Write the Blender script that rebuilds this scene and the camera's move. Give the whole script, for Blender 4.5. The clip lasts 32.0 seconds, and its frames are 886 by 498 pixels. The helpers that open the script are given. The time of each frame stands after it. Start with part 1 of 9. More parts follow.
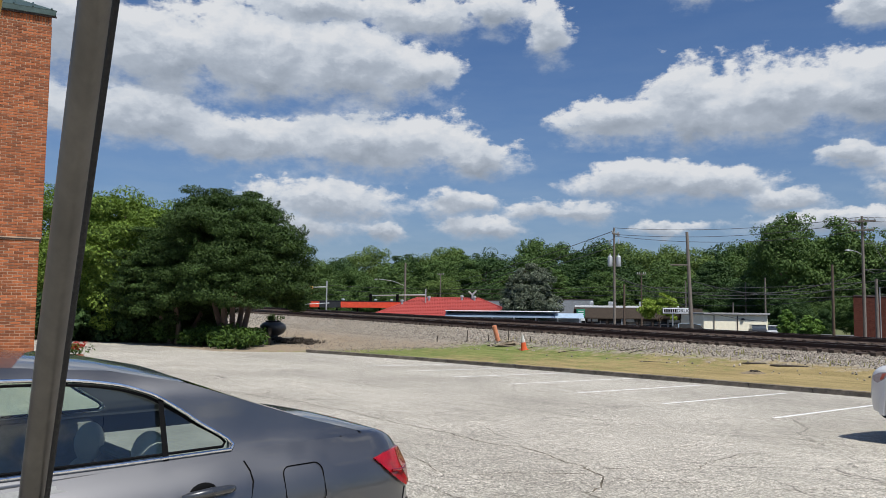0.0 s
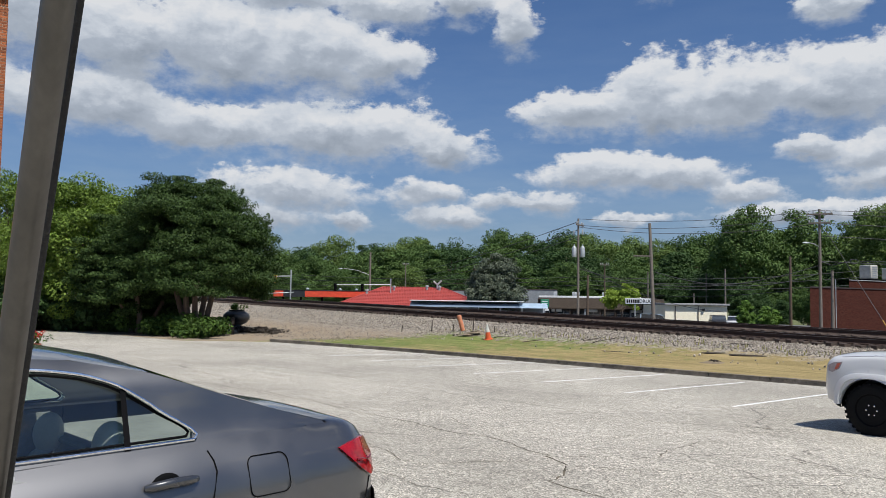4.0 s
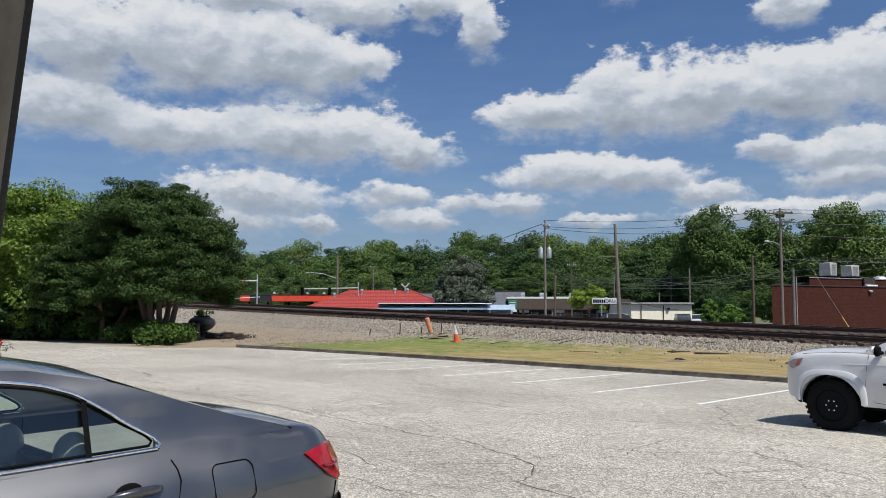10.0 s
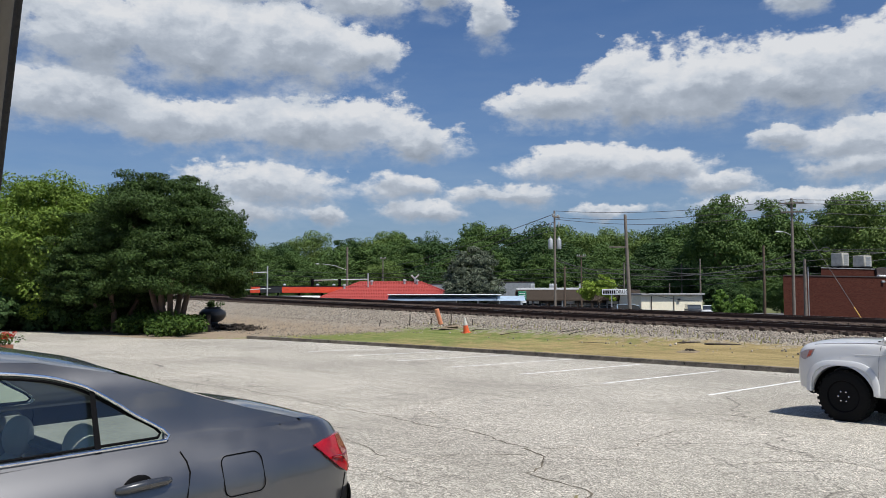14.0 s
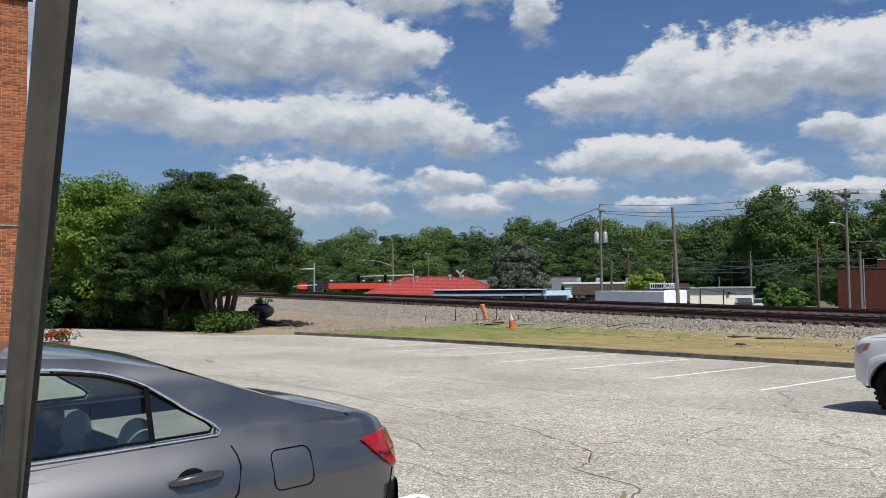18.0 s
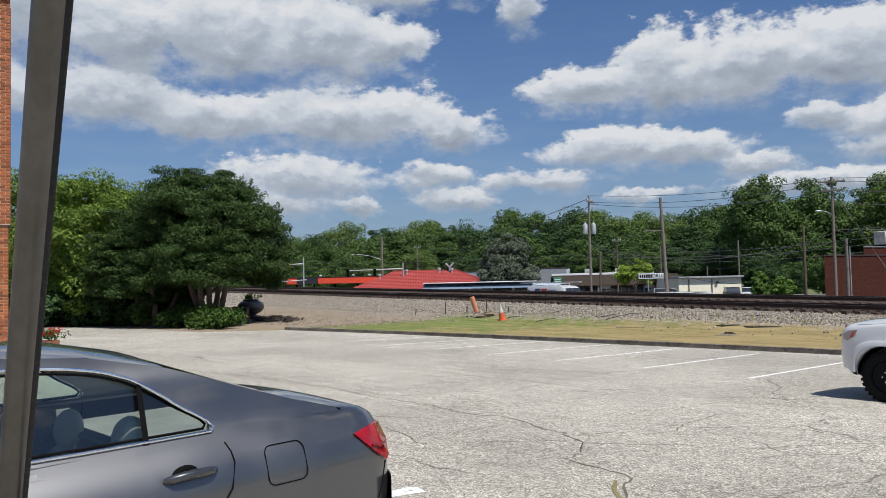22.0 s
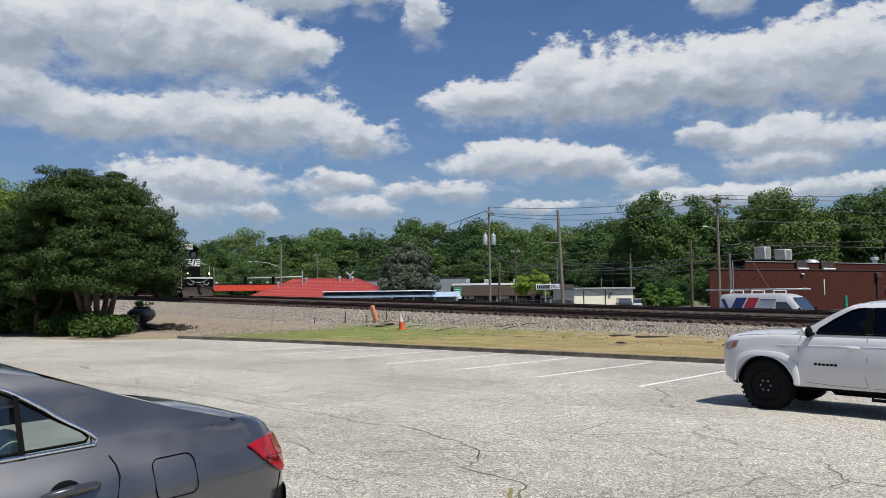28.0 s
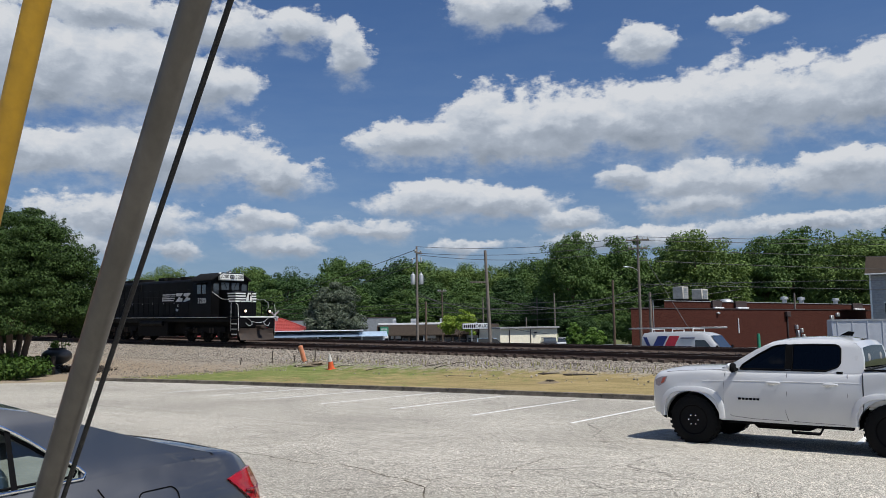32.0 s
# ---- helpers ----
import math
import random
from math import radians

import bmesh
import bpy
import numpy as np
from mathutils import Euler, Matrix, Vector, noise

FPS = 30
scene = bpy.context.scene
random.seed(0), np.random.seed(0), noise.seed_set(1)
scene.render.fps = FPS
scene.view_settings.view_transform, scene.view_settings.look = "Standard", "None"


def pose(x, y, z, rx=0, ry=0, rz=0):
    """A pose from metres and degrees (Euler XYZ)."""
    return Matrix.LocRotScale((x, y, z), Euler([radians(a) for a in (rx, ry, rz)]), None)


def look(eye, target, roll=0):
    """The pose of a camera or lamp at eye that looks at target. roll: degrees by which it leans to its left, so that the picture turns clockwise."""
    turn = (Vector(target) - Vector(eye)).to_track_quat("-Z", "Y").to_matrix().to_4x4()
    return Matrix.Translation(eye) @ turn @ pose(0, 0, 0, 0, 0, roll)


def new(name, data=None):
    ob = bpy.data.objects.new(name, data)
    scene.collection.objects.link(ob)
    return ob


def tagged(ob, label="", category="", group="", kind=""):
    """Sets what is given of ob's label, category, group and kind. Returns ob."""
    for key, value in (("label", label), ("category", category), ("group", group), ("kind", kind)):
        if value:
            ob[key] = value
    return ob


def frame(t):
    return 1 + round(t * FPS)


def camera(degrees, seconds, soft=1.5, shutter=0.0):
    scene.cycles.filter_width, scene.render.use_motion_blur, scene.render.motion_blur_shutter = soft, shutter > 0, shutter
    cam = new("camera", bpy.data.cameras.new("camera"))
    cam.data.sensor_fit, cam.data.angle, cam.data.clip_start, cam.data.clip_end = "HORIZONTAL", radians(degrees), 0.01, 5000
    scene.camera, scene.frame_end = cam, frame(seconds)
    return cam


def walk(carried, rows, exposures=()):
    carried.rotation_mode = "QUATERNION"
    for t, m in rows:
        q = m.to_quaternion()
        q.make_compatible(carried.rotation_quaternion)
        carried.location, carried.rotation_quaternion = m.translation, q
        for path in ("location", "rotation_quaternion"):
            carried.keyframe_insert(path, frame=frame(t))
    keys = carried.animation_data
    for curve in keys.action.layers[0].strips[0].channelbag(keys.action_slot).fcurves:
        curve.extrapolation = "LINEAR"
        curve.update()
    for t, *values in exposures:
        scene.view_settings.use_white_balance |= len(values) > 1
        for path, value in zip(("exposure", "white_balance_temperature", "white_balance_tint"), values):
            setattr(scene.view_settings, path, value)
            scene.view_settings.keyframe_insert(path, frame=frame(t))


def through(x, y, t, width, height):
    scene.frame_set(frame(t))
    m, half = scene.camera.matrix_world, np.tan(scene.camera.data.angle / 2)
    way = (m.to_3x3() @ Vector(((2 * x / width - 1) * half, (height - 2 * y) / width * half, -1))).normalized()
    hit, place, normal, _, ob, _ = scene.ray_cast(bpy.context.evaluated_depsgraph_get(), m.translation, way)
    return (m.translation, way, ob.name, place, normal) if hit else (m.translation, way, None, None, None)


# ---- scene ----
cam = camera(57.22, 32.0, soft=0.65)

# ---- the path: seconds, x, y, z, tilt, roll, turn ----
PATH = [
    (0, 0.0000, 0.0000, 1.6736, 94.338, -0.669, -0.000), (0.5, 0.0022, -0.0065, 1.6743, 93.935, -0.622, -0.706),
    (1, 0.0034, -0.0049, 1.6727, 93.704, -0.558, -1.201), (1.5, 0.0053, -0.0027, 1.6725, 93.620, -0.583, -1.532),
    (2, 0.0053, -0.0064, 1.6753, 93.597, -0.614, -1.790), (2.5, 0.0007, -0.0005, 1.6733, 93.589, -0.648, -1.997),
    (4.5, -0.0055, -0.0111, 1.6748, 93.724, -0.898, -2.673), (5, -0.0068, -0.0196, 1.6770, 93.825, -0.926, -2.930),
    (5.5, -0.0076, -0.0191, 1.6776, 93.887, -1.041, -3.198), (6, -0.0073, -0.0197, 1.6792, 93.948, -1.077, -3.457),
    (6.5, -0.0083, -0.0125, 1.6759, 93.990, -1.110, -3.715), (7, -0.0049, -0.0154, 1.6765, 94.011, -1.084, -3.946),
    (7.5, -0.0072, -0.0172, 1.6780, 94.013, -1.022, -4.122), (8, -0.0049, -0.0177, 1.6793, 94.021, -0.891, -4.231),
    (8.5, -0.0028, -0.0160, 1.6794, 94.016, -0.722, -4.290), (9, -0.0036, -0.0196, 1.6793, 93.990, -0.535, -4.335),
    (9.5, -0.0002, -0.0165, 1.6783, 93.928, -0.304, -4.488), (10, 0.0103, -0.0196, 1.6809, 93.837, -0.054, -4.714),
    (10.5, 0.0199, -0.0168, 1.6805, 93.762, 0.058, -4.883), (11, 0.0184, 0.0051, 1.6796, 93.660, 0.042, -4.931),
    (11.5, 0.0163, 0.0088, 1.6771, 93.596, 0.015, -4.870), (12, 0.0114, 0.0133, 1.6799, 93.490, -0.067, -4.708),
    (12.5, 0.0095, 0.0060, 1.6816, 93.385, -0.094, -4.538), (13, 0.0078, 0.0049, 1.6807, 93.307, -0.052, -4.383),
    (13.5, 0.0154, -0.0072, 1.6821, 93.240, 0.037, -4.205), (14, 0.0164, 0.0048, 1.6817, 93.213, 0.048, -4.025),
    (14.5, 0.0142, 0.0006, 1.6810, 93.177, 0.108, -3.816), (16.5, 0.0182, 0.0025, 1.6778, 92.760, -0.045, -2.697),
    (17, 0.0194, -0.0026, 1.6771, 92.786, -0.010, -2.121), (17.5, 0.0166, 0.0072, 1.6783, 92.838, 0.113, -1.494),
    (18, 0.0191, -0.0051, 1.6834, 92.892, 0.438, -0.830), (18.5, 0.0157, -0.0075, 1.6879, 92.945, 0.707, -0.264),
    (19, 0.0079, -0.0090, 1.6906, 93.013, 0.956, 0.212), (19.5, 0.0039, -0.0016, 1.6860, 93.055, 1.100, 0.547),
    (20, -0.0030, -0.0069, 1.6865, 93.039, 1.181, 0.570), (20.5, -0.0053, -0.0161, 1.6902, 92.944, 1.223, 0.338),
    (21, 0.0000, -0.0051, 1.6856, 92.792, 1.297, -0.039), (21.5, 0.0063, -0.0208, 1.6896, 92.629, 1.296, -0.640),
    (22, 0.0160, -0.0238, 1.6866, 92.397, 1.253, -1.554), (22.5, 0.0188, -0.0320, 1.6830, 92.308, 1.167, -2.555),
    (23, 0.0244, -0.0449, 1.6818, 92.323, 1.041, -3.587), (23.5, 0.0264, -0.0416, 1.6827, 92.359, 0.963, -4.403),
    (24, 0.0243, -0.0370, 1.6826, 92.400, 0.972, -5.072), (24.5, 0.0256, -0.0344, 1.6812, 92.383, 0.989, -5.483),
    (25, 0.0248, -0.0281, 1.6837, 92.311, 0.987, -5.788), (25.5, 0.0249, -0.0157, 1.6814, 92.249, 1.013, -6.039),
    (27.5, 0.0167, 0.0056, 1.6787, 92.608, 0.760, -7.669), (28, 0.0183, -0.0157, 1.6849, 92.922, 0.678, -8.564),
    (28.5, 0.0468, -0.0635, 1.6864, 93.408, 0.393, -9.432), (29, 0.0765, -0.1702, 1.6791, 94.052, -0.080, -10.001),
    (29.5, 0.0466, -0.1933, 1.6865, 94.682, -0.589, -10.142), (30, -0.0469, -0.1744, 1.6832, 95.173, -0.795, -10.061),
    (30.5, -0.1555, -0.1568, 1.6853, 95.481, -0.721, -10.225), (31, -0.2349, -0.1482, 1.6735, 95.565, -0.282, -10.967),
    (31.5, -0.2685, -0.1751, 1.6696, 95.558, 0.287, -12.272), (32, -0.2611, -0.1879, 1.6693, 95.635, 0.862, -13.851),
]
walk(cam, [(t, pose(x, y, z, a, b, c)) for t, x, y, z, a, b, c in PATH], exposures=((0.0, 0.0, 6340, 10), (27.5, 0.0, 6340, 10), (30.0, -0.10, 6280, 10), (32.0, -0.10, 6280, 10)))

# ---- world: sky, cumulus clouds, one sun ----
SUN_AZ, SUN_EL = 148.0, 60.0
world = bpy.data.worlds.new("sky_world")
scene.world = world
world.use_nodes = True
wt = world.node_tree
wt.nodes.clear()


def wmath(op, a, b=None, clamp=False):
    nd = wt.nodes.new("ShaderNodeMath")
    nd.operation, nd.use_clamp = op, clamp
    for i, v in enumerate((a, b)):
        if v is None:
            continue
        if isinstance(v, (int, float)):
            nd.inputs[i].default_value = v
        else:
            wt.links.new(v, nd.inputs[i])
    return nd.outputs[0]


def wvec(op, a, b, c=None):
    nd = wt.nodes.new("ShaderNodeVectorMath")
    nd.operation = op
    for i, v in enumerate((a, b, c)):
        if v is None:
            continue
        if isinstance(v, tuple):
            nd.inputs[i].default_value = v
        else:
            wt.links.new(v, nd.inputs[i])
    return nd


def wnoise(vec, scale, detail, rough=0.55):
    nd = wt.nodes.new("ShaderNodeTexNoise")
    nd.inputs["Scale"].default_value = scale
    nd.inputs["Detail"].default_value = detail
    nd.inputs["Roughness"].default_value = rough
    wt.links.new(vec, nd.inputs["Vector"])
    return nd


# cumulus banks: bearing, height, half width, half height, all in degrees
CLOUDS_LEFT = [(-19.5, 16.5, 5.6, 3.3), (-13, 16.9, 7.4, 3.9), (-7.0, 16.6, 5.4, 3.5), (-2.4, 16.3, 3.4, 2.2), (-1.6, 20.2, 4.4, 1.7), (3.6, 20.4, 2.4, 1.6),
               (7.3, 19.0, 1.7, 2.2), (-20.5, 12.3, 6.4, 2.2), (-13.5, 11.1, 6.0, 1.9), (-5.0, 11.4, 7.4, 2.4), (2.2, 10.5, 3.3, 1.5), (-8.5, 7.4, 6.0, 1.8),
               (-26, 17.5, 4.0, 3.6), (1.2, 7.3, 2.8, 1.1), (2.6, 5.9, 3.8, 0.9), (8.4, 7.0, 4.6, 0.85), (-4.0, 5.5, 1.7, 0.7), (-30, 12.6, 5, 2.6), (-12, 5.6, 8, 1.2), (-9, 20.6, 6.0, 1.4)]
CLOUDS_RIGHT = [(12.6, 12.9, 4.6, 1.7), (16.7, 14.2, 2.6, 2.6), (18.5, 12.7, 4.6, 1.9), (23, 13.7, 6.0, 2.7), (28.6, 13.7, 6.4, 3.0), (35.5, 14.2, 7.2, 3.1), (43.5, 14.2, 8.2, 3.1),
                (14.0, 8.8, 4.8, 1.5), (18.6, 8.5, 4.4, 1.4), (22.6, 7.2, 2.8, 0.9), (18.4, 21.9, 4.2, 1.8), (28.4, 18.9, 2.4, 1.2), (35, 19.8, 2.2, 0.6), (27.0, 10.2, 2.4, 0.8),
                (32.5, 9.4, 5.2, 1.7), (31.2, 7.8, 3.8, 1.1), (40.5, 9.3, 5.6, 1.6), (39, 6.4, 8.5, 0.7), (15.6, 5.7, 2.6, 0.6), (27, 5.9, 8, 0.8), (50, 9, 6, 2.0)]
coord = wt.nodes.new("ShaderNodeTexCoord")
sep = wt.nodes.new("ShaderNodeSeparateXYZ")
wt.links.new(coord.outputs["Generated"], sep.inputs[0])
az = wmath("MULTIPLY", wmath("ARCTAN2", sep.outputs[0], sep.outputs[1]), 57.2958)
el = wmath("MULTIPLY", wmath("ARCSINE", sep.outputs[2]), 57.2958)
comb = wt.nodes.new("ShaderNodeCombineXYZ")
wt.links.new(az, comb.inputs[0])
wt.links.new(el, comb.inputs[1])
flat = comb.outputs[0]
# rolling edges: bend the lookup by noise
bend = wnoise(wvec("MULTIPLY", flat, (0.8, 1.5, 1.0)).outputs[0], 0.34, 3.0, 0.5)
bent = wvec("MULTIPLY_ADD", wvec("SUBTRACT", bend.outputs["Color"], (0.5, 0.5, 0.5)).outputs[0], (2.6, 1.5, 0.0), flat).outputs[0]
bend = wnoise(wvec("MULTIPLY", flat, (0.8, 1.3, 1.0)).outputs[0], 1.25, 4.0, 0.6)
bent = wvec("MULTIPLY_ADD", wvec("SUBTRACT", bend.outputs["Color"], (0.5, 0.5, 0.5)).outputs[0], (1.5, 1.0, 0.0), bent).outputs[0]


def billow(vec):
    """Rounded heaps of several sizes, high on each heap and low in the folds."""
    nd = wt.nodes.new("ShaderNodeTexVoronoi")
    nd.voronoi_dimensions, nd.feature, nd.normalize = "2D", "SMOOTH_F1", True
    for k, v in (("Scale", 0.62), ("Detail", 3.0), ("Roughness", 0.52), ("Lacunarity", 2.3), ("Smoothness", 0.35)):
        nd.inputs[k].default_value = v
    wt.links.new(wvec("MULTIPLY", vec, (0.8, 1.25, 1.0)).outputs[0], nd.inputs["Vector"])
    return wmath("SUBTRACT", 0.36, nd.outputs["Distance"])


# field: how deep inside the nearest bank (1 in its middle, 0 at its edge); rise: how high in the bank, -1 to 1
best, total, rise = None, None, None
for a, e, ra, re in CLOUDS_LEFT + CLOUDS_RIGHT:
    d = wvec("MULTIPLY_ADD", bent, (1 / ra, 1 / re, 0.0), (-a / ra, -e / re, 0.0))
    ln = wt.nodes.new("ShaderNodeVectorMath")
    ln.operation = "LENGTH"
    wt.links.new(d.outputs[0], ln.inputs[0])
    best = ln.outputs["Value"] if best is None else wmath("MINIMUM", best, ln.outputs["Value"])
    w = wmath("POWER", wmath("MAXIMUM", wmath("SUBTRACT", 1.5, ln.outputs["Value"]), 0.001), 3.0)
    sy_ = wt.nodes.new("ShaderNodeSeparateXYZ")
    wt.links.new(d.outputs[0], sy_.inputs[0])
    wv = wmath("MULTIPLY", w, sy_.outputs[1])
    total = w if total is None else wmath("ADD", total, w)
    rise = wv if rise is None else wmath("ADD", rise, wv)
rise = wmath("DIVIDE", rise, total)
field = wmath("SUBTRACT", 1.03, best)

# beyond the view: loose banks of noise all round the sky
loose = wnoise(wvec("MULTIPLY", coord.outputs["Generated"], (1.0, 1.0, 3.0)).outputs[0], 3.2, 6.0, 0.6)
loose_f = wmath("MULTIPLY", wmath("SUBTRACT", loose.outputs["Fac"], 0.63), 3.0)
out_of_view = wmath("MULTIPLY", wmath("SUBTRACT", wmath("ABSOLUTE", wmath("SUBTRACT", az, 8.0)), 48.0), 0.12, clamp=True)
loose_up = wmath("MULTIPLY", wmath("SUBTRACT", el, 26.0), 0.12, clamp=True)
loose_m = wmath("MAXIMUM", out_of_view, loose_up)
fine = wnoise(wvec("MULTIPLY", flat, (0.8, 1.3, 1.0)).outputs[0], 0.42, 9.0, 0.62)
fine_f = wmath("SUBTRACT", fine.outputs["Fac"], 0.5)
heap = billow(bent)
base = wmath("SUBTRACT", 0.25, rise, clamp=True)
body = wmath("ADD", wmath("MAXIMUM", field, wmath("SUBTRACT", loose_f, wmath("MULTIPLY", wmath("SUBTRACT", 1.0, loose_m), 9.0))),
             wmath("ADD", wmath("MULTIPLY", fine_f, 1.9), wmath("MULTIPLY", heap, 0.45)))
ramp = wt.nodes.new("ShaderNodeMapRange")
ramp.interpolation_type = "SMOOTHSTEP"
ramp.inputs["From Min"].default_value = -0.16
distant = wmath("MULTIPLY", wmath("SUBTRACT", 11.0, el), 0.085, clamp=True)
wt.links.new(wmath("ADD", wmath("ADD", 0.17, wmath("MULTIPLY", base, 0.75)), wmath("MULTIPLY", distant, 0.55)), ramp.inputs["From Max"])
wt.links.new(body, ramp.inputs["Value"])
cover = ramp.outputs["Result"]
# sunlit heaps, grey bases
heap_up = billow(wvec("ADD", bent, (-0.30, 0.62, 0.0)).outputs[0])
fine_up = wnoise(wvec("MULTIPLY", wvec("ADD", flat, (-0.3, 0.8, 0.0)).outputs[0], (0.8, 1.3, 1.0)).outputs[0], 0.42, 6.0, 0.5)
puff = wmath("ADD", wmath("MULTIPLY", wmath("SUBTRACT", heap, heap_up), 0.42), wmath("MULTIPLY", wmath("SUBTRACT", fine.outputs["Fac"], fine_up.outputs["Fac"]), 0.95))
deep = wmath("MULTIPLY", wmath("ADD", body, 0.1), 1.1, clamp=True)
lit = wmath("ADD", wmath("SUBTRACT", wmath("ADD", 0.82, wmath("MULTIPLY", rise, 0.26)), wmath("MULTIPLY", wmath("SUBTRACT", 0.62, rise, clamp=True), wmath("MULTIPLY", deep, 0.56))), puff, clamp=True)
tone = wt.nodes.new("ShaderNodeValToRGB")
tone.color_ramp.elements[0].position, tone.color_ramp.elements[0].color = 0.0, (0.33, 0.38, 0.455, 1)
tone.color_ramp.elements[1].position, tone.color_ramp.elements[1].color = 1.0, (0.905, 0.915, 0.93, 1)
mid = tone.color_ramp.elements.new(0.5)
mid.color = (0.53, 0.585, 0.665, 1)
mid = tone.color_ramp.elements.new(0.75)
mid.color = (0.74, 0.785, 0.845, 1)
wt.links.new(lit, tone.inputs[0])
sky = wt.nodes.new("ShaderNodeTexSky")
sky.sky_type, sky.sun_disc = "NISHITA", False
sky.sun_elevation, sky.sun_rotation = radians(SUN_EL), radians(SUN_AZ)
sky.air_density, sky.dust_density, sky.ozone_density = 1.0, 1.6, 4.0
bg_sky, bg_cloud = wt.nodes.new("ShaderNodeBackground"), wt.nodes.new("ShaderNodeBackground")
bg_sky.inputs["Strength"].default_value, bg_cloud.inputs["Strength"].default_value = 0.067, 0.79
tint = wt.nodes.new("ShaderNodeMix")
tint.data_type, tint.blend_type = "RGBA", "MULTIPLY"
tint.inputs[0].default_value, tint.inputs[7].default_value = 1.0, (0.70, 0.965, 1.30, 1)
wt.links.new(sky.outputs[0], tint.inputs[6])
# summer haze thickens towards the horizon, with faint far cloud in it
veil = wnoise(wvec("MULTIPLY", flat, (0.35, 1.5, 1.0)).outputs[0], 0.45, 6.0, 0.6)
low = wmath("POWER", 2.718, wmath("MULTIPLY", wmath("MAXIMUM", el, 0.0), -0.125))
haze = wmath("MULTIPLY", low, wmath("ADD", 0.28, wmath("MULTIPLY", veil.outputs["Fac"], 1.15)), clamp=True)
hz = wt.nodes.new("ShaderNodeMix")
hz.data_type = "RGBA"
wt.links.new(haze, hz.inputs[0])
wt.links.new(tint.outputs[2], hz.inputs[6])
hz.inputs[7].default_value = (5.2, 6.6, 8.2, 1)
wt.links.new(hz.outputs[2], bg_sky.inputs["Color"])
wt.links.new(tone.outputs[0], bg_cloud.inputs["Color"])
both = wt.nodes.new("ShaderNodeMixShader")
above = wmath("MULTIPLY", cover, wmath("MULTIPLY", el, 0.5, clamp=True))
wt.links.new(above, both.inputs[0])
wt.links.new(bg_sky.outputs[0], both.inputs[1])
wt.links.new(bg_cloud.outputs[0], both.inputs[2])
out = wt.nodes.new("ShaderNodeOutputWorld")
wt.links.new(both.outputs[0], out.inputs["Surface"])

sun = new("sun", bpy.data.lights.new("sun", "SUN"))
sun.data.energy, sun.data.angle, sun.data.color = 5.0, radians(0.53), (1.0, 0.955, 0.88)
sun_way = Vector((math.sin(radians(SUN_AZ)) * math.cos(radians(SUN_EL)), math.cos(radians(SUN_AZ)) * math.cos(radians(SUN_EL)), math.sin(radians(SUN_EL))))
sun.matrix_world = look(sun_way * 300, (0, 0, 0))

